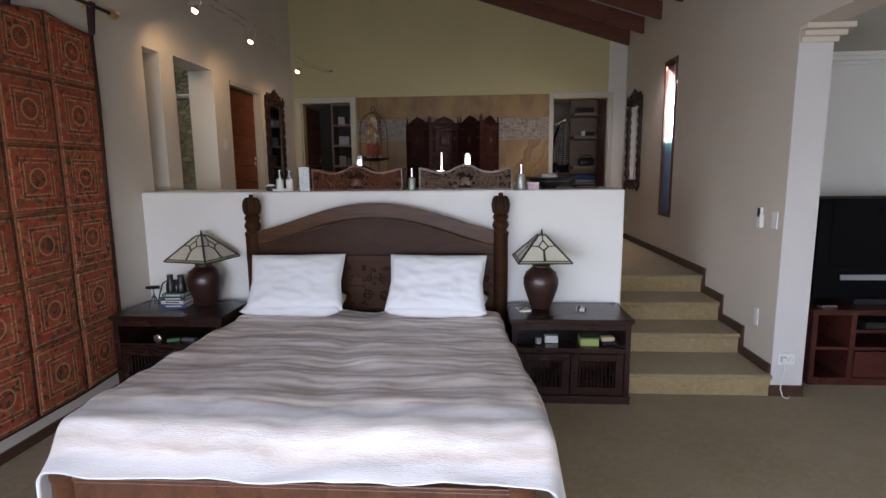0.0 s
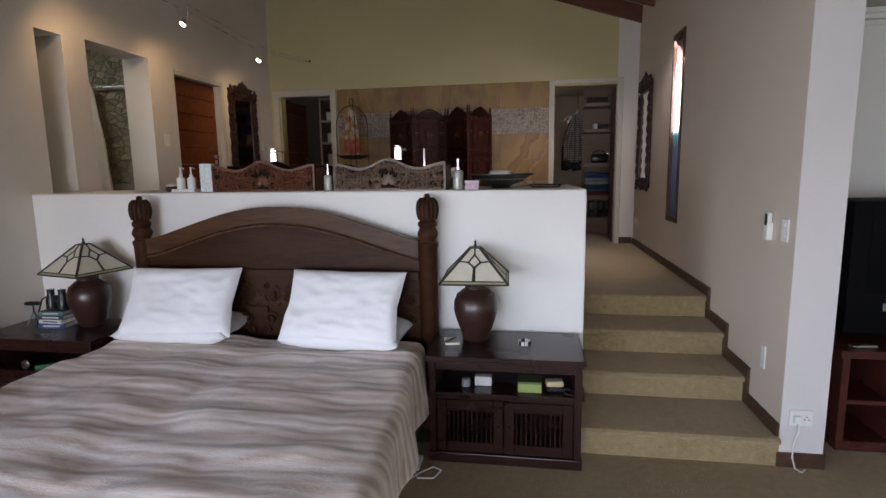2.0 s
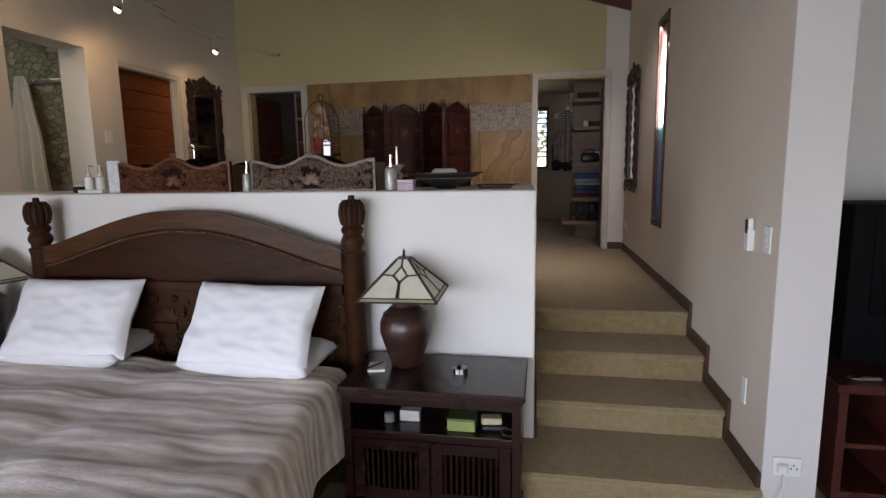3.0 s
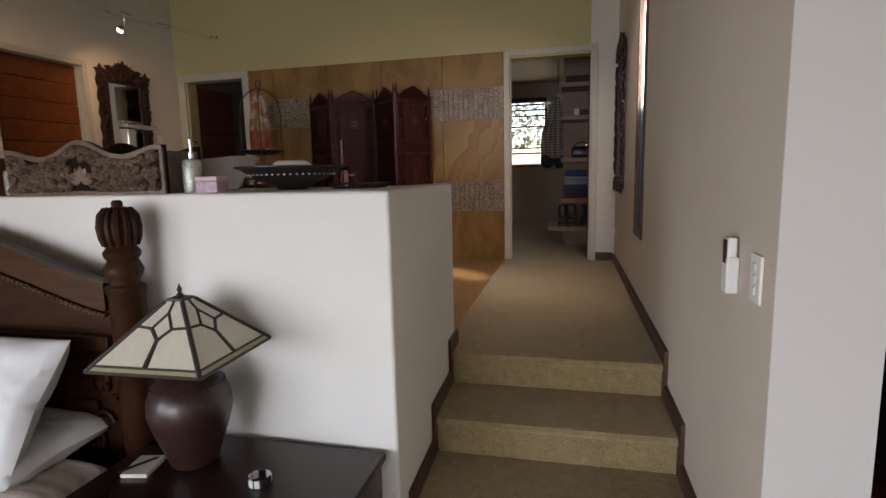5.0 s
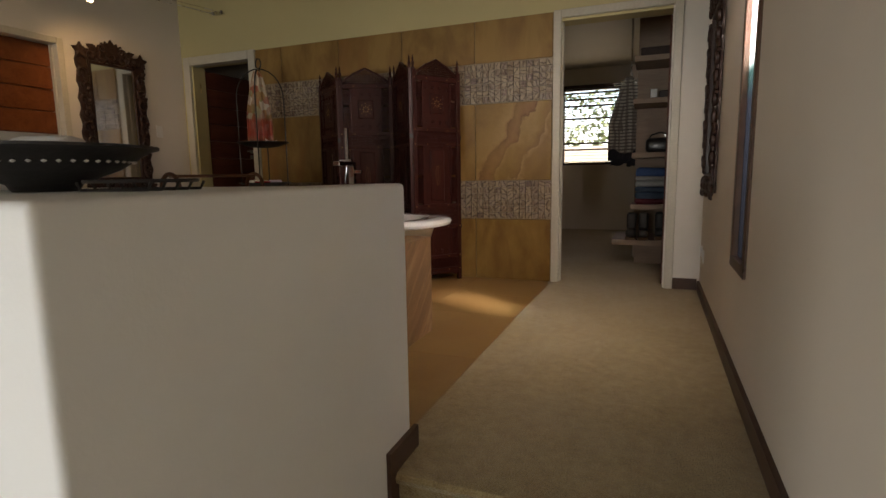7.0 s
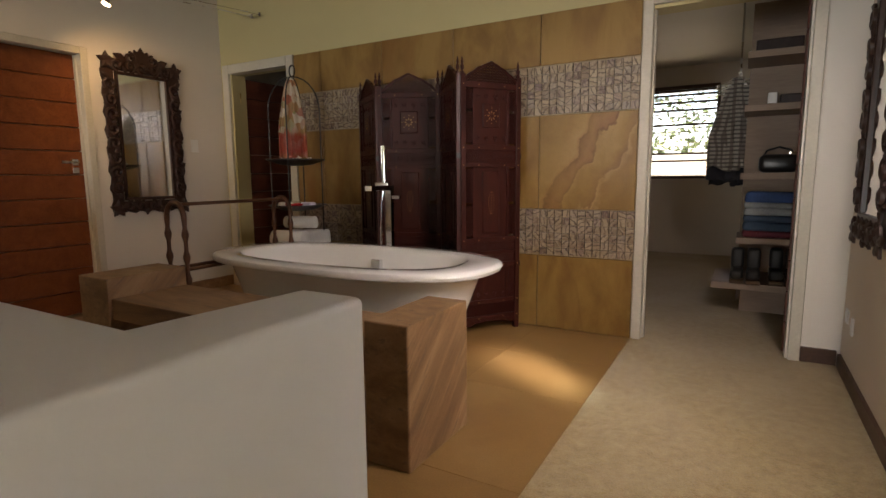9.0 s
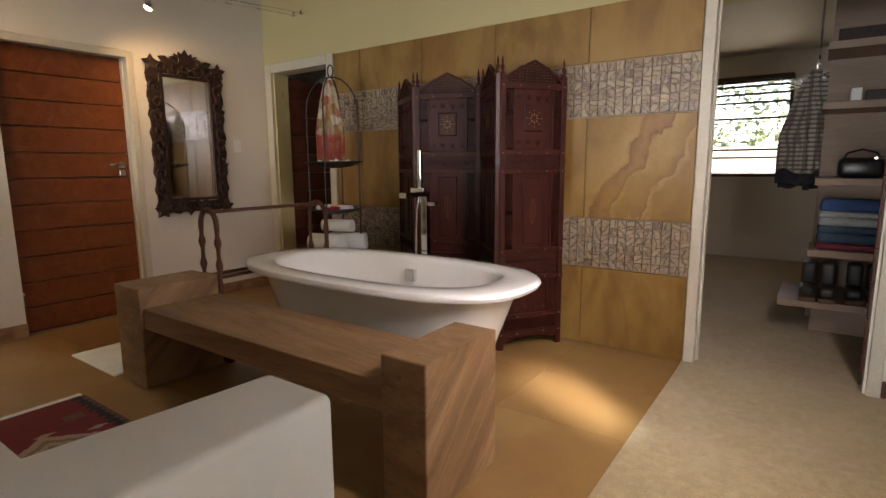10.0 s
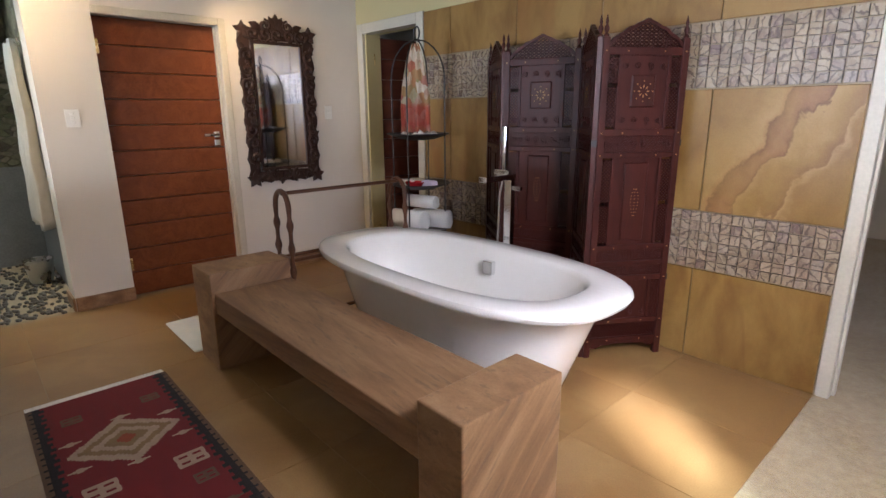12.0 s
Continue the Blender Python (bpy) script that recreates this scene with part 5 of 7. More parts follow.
CLOTHS = {"blue": cloth_colour("blue_cotton", (0.035, 0.075, 0.20)), "grey": cloth_colour("grey_cotton", (0.33, 0.34, 0.34)), "teal": cloth_colour("teal_cotton", (0.045, 0.075, 0.12)), "dark": cloth_colour("dark_cotton", (0.03, 0.03, 0.04)), "maroon": cloth_colour("maroon_cotton", (0.16, 0.03, 0.04))}
z = F + SHELVES[1]
for c, h in (("maroon", 0.05), ("teal", 0.07), ("teal", 0.05), ("grey", 0.06), ("grey", 0.04), ("blue", 0.08)):
    folded((2.24, 9.87, z), (0.38, 0.26, h), CLOTHS[c], c + " folded garment on a closet shelf", 4)
    z += h
for x, y, c in ((2.02, 9.66, "dark"), (2.28, 9.72, "dark")):
    boot = thing("boot", (x, y, F + SHELVES[0]), "dark leather ankle boot on the low shelf", "shoe", "boots")
    LEATHER = plain("dark_boot_leather", (0.016, 0.013, 0.011), 0.5, vary=0.3, bump=0.2)
    for dx in (0.0, 0.11):
        bm = bevelled(boxes((-0.045 + dx, 0.045 + dx, -0.16, 0.11, 0.03, 0.10)), 0.025, 3)
        bm2 = bevelled(boxes((-0.045 + dx, 0.045 + dx, -0.0, 0.11, 0.09, 0.25)), 0.025, 3)
        part("upper", bm, LEATHER, boot, smooth=True)
        part("shaft", bm2, LEATHER, boot, smooth=True)
        part("sole", rbox(-0.048 + dx, 0.048 + dx, -0.17, 0.115, 0.0, 0.03, 0.008), RUGTONES["brown"], boot)
bag = thing("handbag", (2.25, 9.86, F + SHELVES[2]), "small black leather bag on a closet shelf", "bag")
part("body", bevelled(boxes((-0.13, 0.13, -0.06, 0.06, 0, 0.14)), 0.04, 3), plain("black_leather", (0.015, 0.013, 0.013), 0.3), bag, smooth=True)
part("strap", tube([(-0.11, 0, 0.11), (-0.08, 0, 0.17), (0.0, 0, 0.195), (0.08, 0, 0.17), (0.11, 0, 0.11)], 0.008, 6), BLACK, bag, smooth=True)
for x, c, h in ((2.42, (0.25, 0.42, 0.55), 0.10), (2.46, (0.7, 0.7, 0.68), 0.18)):
    o = tagged(part("small_bottle", lathe([(0.02, 0), (0.022, 0.004), (0.022, h * 0.7), (0.010, h * 0.8), (0.010, h), (0, h)], 12), plain("bottle_tone", c, 0.3), None, smooth=True), "small toiletry bottle on a closet shelf", "bottle", "closet bottles")
    o.location = (x, 9.78, F + SHELVES[2])
for x, w, h, z in ((2.18, 0.06, 0.09, 3), (2.30, 0.14, 0.07, 3), (2.2, 0.3, 0.09, 4)):
    o = tagged(part("storage_box", rbox(-w / 2, w / 2, -0.08, 0.08, 0, h, 0.006), (PLASTIC if w < 0.1 else CARVED), None), "small box on a closet shelf", "box", "closet boxes")
    o.location = (x, 9.86, F + SHELVES[z])
crail = thing("clothes_rail", (1.95, 10.95, F), "steel clothes rail across the closet", "rail")
part("rail", tube([(0, -0.75, 1.93), (0, 1.95, 1.93)], 0.012, 8), STEEL, crail, smooth=True)
part("post", tube([(0, -0.70, 1.93), (0, -0.70, 2.52)], 0.008, 8), STEEL, crail, smooth=True)


def plaid():
    n = Nodes("plaid_shirt_cotton")
    v = n.scaled((1, 1, 1))
    a = n.node("TexWave", {"Vector": v, "Scale": 9.0}, bands_direction="Z").outputs[0]
    b = n.node("TexWave", {"Vector": v, "Scale": 9.0}, bands_direction="Y").outputs[0]
    c = n.mix(n.ramp(a, [(0.55, (0, 0, 0)), (0.7, (0.8,) * 3)]), (0.42, 0.38, 0.32, 1), (0.07, 0.06, 0.06, 1))
    c = n.mix(n.ramp(b, [(0.6, (0, 0, 0)), (0.75, (0.7,) * 3)]), c, (0.12, 0.09, 0.08, 1))
    n.put(c, "Base Color")
    n.bsdf.inputs["Roughness"].default_value = 0.9
    return n.mat


for i, (y, m, drop, c) in enumerate(((10.30, plaid(), 0.80, "plaid"), (10.42, CLOTHS["dark"], 0.90, "dark"), (10.55, CLOTHS["teal"], 0.85, "blue-green"), (10.7, CLOTHS["dark"], 0.95, "black"), (10.9, CLOTHS["grey"], 0.9, "grey"))):
    sh = thing("hanging_shirt", (1.95, y, F + 1.93), c + " shirt on a hanger in the closet", "clothes", "hanging clothes", 90)
    cl = thicken(part("cloth", hanging_cloth(0.10, -0.03, -drop, 1, 0.02, 1.0, seed=i), m, sh, smooth=True), 0.02)
    cl.rotation_euler = (0, 0, 0)
    cl.scale = (1.2, 2.0, 1)
    body = hanging_cloth(0.44, -0.06, -drop, 2, 0.03, 1.0, seed=i + 9)
    thicken(part("front", body, m, sh, smooth=True), 0.015).rotation_euler = (0, 0, radians(90))
    part("hanger", tube([(0, 0, 0.012), (0, 0, -0.03), (0, 0.19, -0.09), (0, -0.19, -0.09), (0, 0, -0.03)], 0.005, 6), STEEL, sh)
lsh = thing("closet_shelf_unit", (-2.2, 9.80, F), "dark closet shelves with pale edges and boxes", "shelf unit")
part("side_panel", rbox(1.75, 1.78, -0.2, 0.2, 0, 2.4, 0.002, 1), SHELFWOOD, lsh)
part("side_panel", rbox(0.0, 0.03, -0.2, 0.2, 0, 2.4, 0.002, 1), SHELFWOOD, lsh)
for z in (0.35, 0.75, 1.15, 1.5, 1.85, 2.2):
    part("shelf", rbox(0.03, 1.75, -0.2, 0.2, z - 0.035, z, 0.003, 1), SHELFWOOD, lsh)
rng = random.Random(12)
for z in (1.15, 1.5, 1.85):
    x = 0.12
    while x < 1.6:
        w, h = rng.uniform(0.05, 0.2), rng.uniform(0.08, 0.2)
        c = rng.choice(((0.5, 0.48, 0.45), (0.08, 0.06, 0.05), (0.3, 0.28, 0.26), (0.12, 0.12, 0.14)))
        o = tagged(part("storage_box", rbox(0, w, -0.09, 0.09, 0, h, 0.005), plain("box_card", c, 0.7), None), "small box on a dark closet shelf", "box", "closet boxes")
        o.location = (-2.2 + x, 9.70, F + z)
        x += w + rng.uniform(0.01, 0.12)

# ---- bed ----
BX = -0.48
bed = thing("bed", (BX, 3.47, 0), "dark carved wooden king-size bed with arched headboard", "bed")
POSTX = 1.007
for s in (-1, 1):
    prof = [(0.060, 0.0), (0.060, 1.20), (0.066, 1.215), (0.066, 1.235), (0.052, 1.245), (0.052, 1.26), (0.062, 1.275), (0.066, 1.295), (0.058, 1.315), (0.050, 1.33), (0.060, 1.345), (0.062, 1.36), (0.048, 1.38), (0.060, 1.41), (0.064, 1.45), (0.058, 1.49), (0.038, 1.515), (0.018, 1.522), (0.018, 1.538), (0.012, 1.545), (0, 1.545)]
    p = part("headboard_post", lathe(prof, 24, at=(s * POSTX, 1.03, 0)), DARKWOOD, bed, smooth=True)
    bm = bmesh.new()
    for k in range(14):
        a = 2 * math.pi * k / 14
        tube([(s * POSTX + r * math.cos(a), 1.03 + r * math.sin(a), z) for r, z in ((0.052, 1.385), (0.061, 1.41), (0.066, 1.45), (0.059, 1.492), (0.040, 1.515))], 0.009, 6, bm)
    part("fluted_knob", bm, DARKWOOD, p, smooth=True)
HB0 = POSTX - 0.055


def arch(u, low, high):
    """Serpentine top edge: flat hollow shoulders and a broad crown; u runs from -1 to 1."""
    k = max(0.0, min(1.0, (1 - abs(u)) / 0.96))
    return low + (high - low) * (k * k * (3 - 2 * k)) ** 0.68


outline = [(-HB0, 0.30), (HB0, 0.30)] + [(HB0 * u, arch(u, 1.248, 1.465)) for u in [1 - k / 24 for k in range(49)]]
hb = part("headboard_panel", extruded(outline, 0.045, m=Matrix.Translation((0, 1.005, 0))), DARKWOOD, bed)
bm = bmesh.new()
cols = [-1 + k / 30 for k in range(61)]
for low, high, y, h in ((1.248, 1.465, 0.985, 0.10),):
    a = [bm.verts.new((HB0 * u, y, arch(u, low, high) + 0.004)) for u in cols]
    b = [bm.verts.new((HB0 * u, y, arch(u, low, high) - h)) for u in cols]
    c = [bm.verts.new((HB0 * u, 1.006, arch(u, low, high) + 0.004)) for u in cols]
    d = [bm.verts.new((HB0 * u, 1.006, arch(u, low, high) - h)) for u in cols]
    for k in range(60):
        bm.faces.new((a[k], b[k], b[k + 1], a[k + 1])), bm.faces.new((a[k], a[k + 1], c[k + 1], c[k])), bm.faces.new((b[k], d[k], d[k + 1], b[k + 1]))
part("headboard_crown", bm, CROWNWOOD, bed, smooth=True)
bm = bmesh.new()
for k in range(96):
    u = -1 + 2 * (k + 0.5) / 96
    lathe([(0, -0.011), (0.008, -0.007), (0.011, 0), (0.008, 0.007), (0, 0.011)], 8, bm, (HB0 * u, 0.986, arch(u, 1.248, 1.465) - 0.118))
part("bead_moulding", bm, BEADWOOD, bed, "row of carved beads following the arch", smooth=True)
part("lower_rail", rbox(-HB0, HB0, 0.975, 1.006, 1.00, 1.055, 0.005), DARKWOOD, bed)
bm = bmesh.new()
for k in range(6):
    cx = -HB0 + 2 * HB0 * (k + 0.5) / 6
    for i in range(9):
        a = math.pi * (i + 0.5) / 9
        leaf(bm, cx, 0.82, 0.085 - 0.015 * (i % 2), a, 0.994, 0.006)
    for s in (-1, 1):
        spiral(bm, cx + s * 0.09, 0.72, 0.045, 0.992, 0, s, 0.010)
        spiral(bm, cx + s * 0.05, 0.64, 0.035, 0.992, 1.5, -s, 0.009)
        spiral(bm, cx + s * 0.11, 0.86, 0.030, 0.994, 0.7, s, 0.007)
        spiral(bm, cx + s * 0.06, 0.945, 0.024, 0.994, 2.2, -s, 0.006)
        for q in range(5):
            leaf(bm, cx + s * 0.12, 0.80 + 0.035 * q, 0.05, 0.6 + 1.3 * q, 0.994, 0.006)
    box(bm, cx - 0.07, cx + 0.07, 0.985, 1.002, 0.755, 0.80)
part("carved_panel", bm, DARKWOOD, bed, "carved foliage panel low on the headboard", smooth=True)
for s in (-1, 1):
    part("side_rail", rbox(s * 0.99 - 0.02, s * 0.99 + 0.02, -1.05, 1.0, 0.16, 0.36, 0.006), DARKWOOD, bed)
    part("foot_post", lathe([(0.055, 0.0), (0.058, 0.02), (0.058, 0.385), (0.064, 0.395), (0.064, 0.412), (0.05, 0.425), (0, 0.432)], 24, at=(s * 1.01, -1.08, 0)), RAILWOOD, bed, smooth=True)
part("footboard", rbox(-0.97, 0.97, -1.105, -1.06, 0.14, 0.385, 0.008), RAILWOOD, bed)
part("footboard_cap", rbox(-0.97, 0.97, -1.115, -1.05, 0.385, 0.408, 0.006), RAILWOOD, bed)
LINEN = plain("white_cotton_linen", (0.83, 0.83, 0.84), 0.85, vary=0.03, scale=8, fine=300, bump=0.25)
mt = thing("mattress", (BX, 3.47, 0.36), "thick white mattress with a fitted sheet", "mattress")
part("body", bevelled(boxes((-0.94, 0.94, -0.84, 0.96, -0.2, 0.225)), 0.05, 3), LINEN, mt, smooth=True)


def coverlet_material():
    n = Nodes("striped_faux_fur")
    y = n.node("SeparateXYZ", {"Vector": n.coords}).outputs["Y"]
    bent = n.node("VectorMath", {0: n.scaled((0.25, 1, 0.5)), 1: n.node("VectorMath", {0: n.node("TexNoise", {"Vector": n.scaled((0.8, 2.5, 1)), "Scale": 2.0, "Detail": 3}).outputs[1], 1: (0.0, 0.16, 0.0)}, operation="MULTIPLY").outputs[0]}, operation="ADD").outputs[0]
    wave = n.node("TexWave", {"Vector": bent, "Scale": 4.2, "Distortion": 1.8, "Detail": 3, "Detail Scale": 1.5}, bands_direction="Y").outputs[0]
    streak = n.noise(9, 7, 0.7, n.scaled((0.30, 2.6, 1)), 0.5)
    fur = n.noise(150, 3, 0.6, n.scaled((0.4, 1.5, 1)))
    c = n.ramp(n.mix(0.76, wave, streak), [(0.32, (0.48, 0.36, 0.275)), (0.43, (0.67, 0.545, 0.45)), (0.54, (0.78, 0.67, 0.585)), (0.66, (0.92, 0.85, 0.785))])
    white = n.ramp(n.node("MapRange", {"Value": y, "From Min": -1.2, "From Max": -0.5}).outputs[0], [(0.0, (0.95,) * 3), (0.16, (0.95,) * 3), (0.20, (0.45,) * 3), (0.40, (0.55,) * 3), (0.45, (0.9,) * 3), (0.52, (0.8,) * 3), (0.56, (0, 0, 0))])
    c = n.mix(white, c, (0.58, 0.545, 0.525, 1))
    n.put(c, "Base Color")
    n.bsdf.inputs["Roughness"].default_value = 0.9
    n.bsdf.inputs["Sheen Weight"].default_value = 0.5
    b = n.bump(fur, 0.5, 0.006)
    n.bump(streak, 0.3, 0.012, b)
    return n.mat


def coverlet_mesh():
    bm = bmesh.new()
    nx, ny = 120, 130
    TOP, R = 0.605, 0.06
    grid = []
    for j in range(ny + 1):
        v = j / ny
        along = -1.27 + 2.13 * v
        row = []
        for i in range(nx + 1):
            s = (i / nx - 0.5) * 2 * (1.34 + 0.08 * (1 - v))
            side, a = math.copysign(1, s), abs(s)
            HALF = 0.955 + (0.10 if side < 0 else 0.145) * max(0.0, min(1.0, (0.6 - along) / 1.4))
            if a < HALF:
                x, dz = a, 0.0
            elif a < HALF + R * math.pi / 2:
                t = (a - HALF) / R
                x, dz = HALF + R * math.sin(t), R * (1 - math.cos(t))
            else:
                t = a - HALF - R * math.pi / 2
                x, dz = HALF + R + 0.10 * t, R + t * 0.97
            y, foot = along, 0.0
            edge = -0.86
            if along < edge:
                t = edge - along
                if t < 0.12:
                    y, foot = edge - t * 0.95, t * t * 1.6
                else:
                    y, foot = edge - 0.114 - (t - 0.12) * 0.55, 0.023 + (t - 0.12) * 0.62
                y = max(y, -1.145 - 0.03 * min(1, a))
            hang = min(1.0, max(0.0, (a - HALF) / 0.3))
            ridge = 0.006 * math.sin(along * 23 + 2.2 * noise.noise((x * side * 1.2, along * 1.5, 0))) * (1 - 0.6 * hang)
            soft = 0.014 * noise.noise((x * side * 1.8 + 5, along * 2.3, 1.0)) + 0.015 * abs(noise.noise((x * side * 3 + along * 1.2, along * 5 - x * side * 1.5, 7.0))) + 0.012 * noise.noise((x * side * 4 + along * 2, along * 8 - x * side * 2, 2.0)) + 0.003 * noise.noise((x * side * 14, along * 16, 5.0))
            wave = hang * (0.028 * math.sin(along * 11 + side) + 0.03 * noise.noise((along * 3, side * 4, 0)))
            sag = -0.02 * math.exp(-((x * side) ** 2) / 0.02) + 0.01
            row.append(bm.verts.new((side * (x + wave), y + 0.006 * math.sin(s * 9) * (foot > 0), TOP - dz - foot + (ridge + soft) * (1 - 0.5 * hang) + sag * (1 - hang))))
        grid.append(row)
    for j in range(ny):
        for i in range(nx):
            bm.faces.new((grid[j][i], grid[j][i + 1], grid[j + 1][i + 1], grid[j + 1][i]))
    return bm


cov = thicken(part("coverlet", coverlet_mesh(), coverlet_material(), None, smooth=True), 0.014)
cov.location = (BX, 3.47, 0.015)
part("hem", tube([tuple(v.co) for v in list(cov.data.vertices)[:121]], 0.004, 6), LINEN, cov, "rolled white hem at the foot", smooth=True)
tagged(cov, "beige and white striped faux-fur coverlet spread over the bed", "coverlet")


def pillow(place, size, tilt, turn, seed, label):
    """A stuffed pillow: pinched corners, soft creases. Lies in the xy plane before it is tilted."""
    w, d, h = size
    bm = bmesh.new()
    n = 36
    sheets = []
    for s in (1, -1):
        rows = []
        for j in range(n + 1):
            row = []
            for i in range(n + 1):
                u, v = 2 * i / n - 1, 2 * j / n - 1
                e = (max(0.0, 1 - u ** 4) * max(0.0, 1 - v ** 4)) ** 0.42
                pinch = 1 - 0.055 * (1 - abs(u)) * abs(v) ** 3 - 0.0
                pinch2 = 1 - 0.07 * (1 - abs(v)) * abs(u) ** 3
                fold = 0.020 * noise.noise((u * 1.7 + seed, v * 2.1, s)) + 0.012 * noise.noise((u * 4 + v * 3, v * 4 - u * 2 + seed, 3)) - 0.006 * abs(noise.noise((u * 2.5 - v * 2, v * 3 + u + seed, 8)))
                crease = -0.005 * math.exp(-((u * 0.7 + v * 0.9 - 0.25 + 0.3 * math.sin(seed)) ** 2) / 0.006) * e * (s > 0)
                row.append(bm.verts.new((w / 2 * u * pinch2, d / 2 * v * pinch, s * h / 2 * e + fold * e + crease)))
            rows.append(row)
        sheets.append(rows)
    for k, rows in enumerate(sheets):
        for j in range(n):
            for i in range(n):
                q = (rows[j][i], rows[j][i + 1], rows[j + 1][i + 1], rows[j + 1][i])
                bm.faces.new(q if k == 0 else tuple(reversed(q)))
    bmesh.ops.remove_doubles(bm, verts=bm.verts, dist=0.0015)
    o = part("pillow", bm, LINEN, None, smooth=True)
    o.matrix_basis = pose(*place, tilt, 0, turn)
    return tagged(o, label, "pillow", "bed pillows")


pillow((-1.085, 4.30, 0.695), (0.76, 0.40, 0.13), 4, 3, 1, "plump white cotton pillow lying under another")
pillow((0.045, 4.30, 0.695), (0.76, 0.40, 0.13), 4, -3, 2, "plump white cotton pillow lying under another")
pillow((-1.06, 4.255, 0.875), (0.74, 0.47, 0.15), 58, 5, 3, "white cotton pillow leaning on the headboard")
pillow((0.03, 4.255, 0.873), (0.76, 0.47, 0.15), 57, -4, 4, "white cotton pillow leaning on the headboard")

# ---- nightstands ----
def nightstand():
    W, D, H = 0.86, 0.50, 0.645
    ob = thing("nightstand", (0, 0, 0), "dark red-brown wooden nightstand with slatted doors and open shelf", "nightstand", "nightstands")
    e, f = W / 2, -D / 2
    part("top", rbox(-e - 0.02, e + 0.02, f - 0.02, D / 2, H - 0.03, H, 0.007), NSWOOD, ob)
    part("moulding", rbox(-e - 0.008, e + 0.008, f - 0.008, D / 2, H - 0.045, H - 0.0305, 0.004), NSWOOD, ob)
    for s in (-1, 1):
        part("side_panel", rbox(*sorted((s * e, s * (e - 0.04))), f, D / 2, 0.06, H - 0.046, 0.003), NSWOOD, ob)
    part("back_panel", boxes((-e + 0.04, e - 0.04, D / 2 - 0.015, D / 2 - 0.003, 0.06, H - 0.046)), NSWOOD, ob)
    part("plinth", rbox(-e - 0.008, e + 0.008, f - 0.008, D / 2, 0.0, 0.06, 0.004), NSWOOD, ob)
    part("top_rail", rbox(-e + 0.04, e - 0.04, f, f + 0.025, H - 0.085, H - 0.046, 0.003), NSWOOD, ob)
    part("shelf", rbox(-e + 0.04, e - 0.04, f, D / 2 - 0.016, 0.385, 0.425, 0.003), NSWOOD, ob)
    part("bottom_board", rbox(-e + 0.04, e - 0.04, f + 0.03, D / 2 - 0.016, 0.061, 0.085, 0.002), NSWOOD, ob)
    half = e - 0.045
    for s in (-1, 1):
        x0, x1 = sorted((s * 0.004, s * half))
        bm = boxes((x0, x0 + 0.055, f + 0.002, f + 0.024, 0.066, 0.38), (x1 - 0.055, x1, f + 0.002, f + 0.024, 0.066, 0.38), (x0 + 0.055, x1 - 0.055, f + 0.002, f + 0.024, 0.066, 0.125), (x0 + 0.055, x1 - 0.055, f + 0.002, f + 0.024, 0.325, 0.38))
        dr = part("door", bevelled(bm, 0.003, 1), NSWOOD, ob)
        n = 10
        for k in range(n):
            x = x0 + 0.055 + (x1 - x0 - 0.11) * (k + 0.5) / n
            part("slat", tube([(x, f + 0.013, 0.125), (x, f + 0.013, 0.325)], 0.006, 6), NSWOOD, dr)
        part("knob", lathe([(0.006, 0), (0.011, 0.006), (0.008, 0.014), (0, 0.016)], 10), NSWOOD, dr, smooth=True).matrix_basis = pose(s * 0.03, f + 0.002, 0.23, 90, 0, 0)
    return ob


NSWOOD = wood("dark_cherry_nightstand_wood", (0.014, 0.006, 0.005), (0.040, 0.014, 0.011), 0.26, (0.12, 1, 1), 8, 0.06, coat=0.25)
ns = nightstand()
ns.matrix_basis = pose(1.025, 4.33, 0)
copy_thing(ns, pose(-2.03, 4.33, 0))

# ---- stained glass table lamps ----
POT = plain("brown_glazed_pottery", (0.036, 0.015, 0.011), 0.36, vary=0.4, scale=9, bump=0.2, coat=0.15)
OPAL = plain("opal_lamp_glass", (0.66, 0.62, 0.50), 0.35, vary=0.08, scale=12, bump=0.05)
GREENGLASS = plain("greenish_lamp_glass", (0.36, 0.34, 0.20), 0.35, vary=0.1, bump=0.05)
LEAD = plain("lead_came", (0.055, 0.050, 0.042), 0.5, 0.4, vary=0.2, bump=0.1)


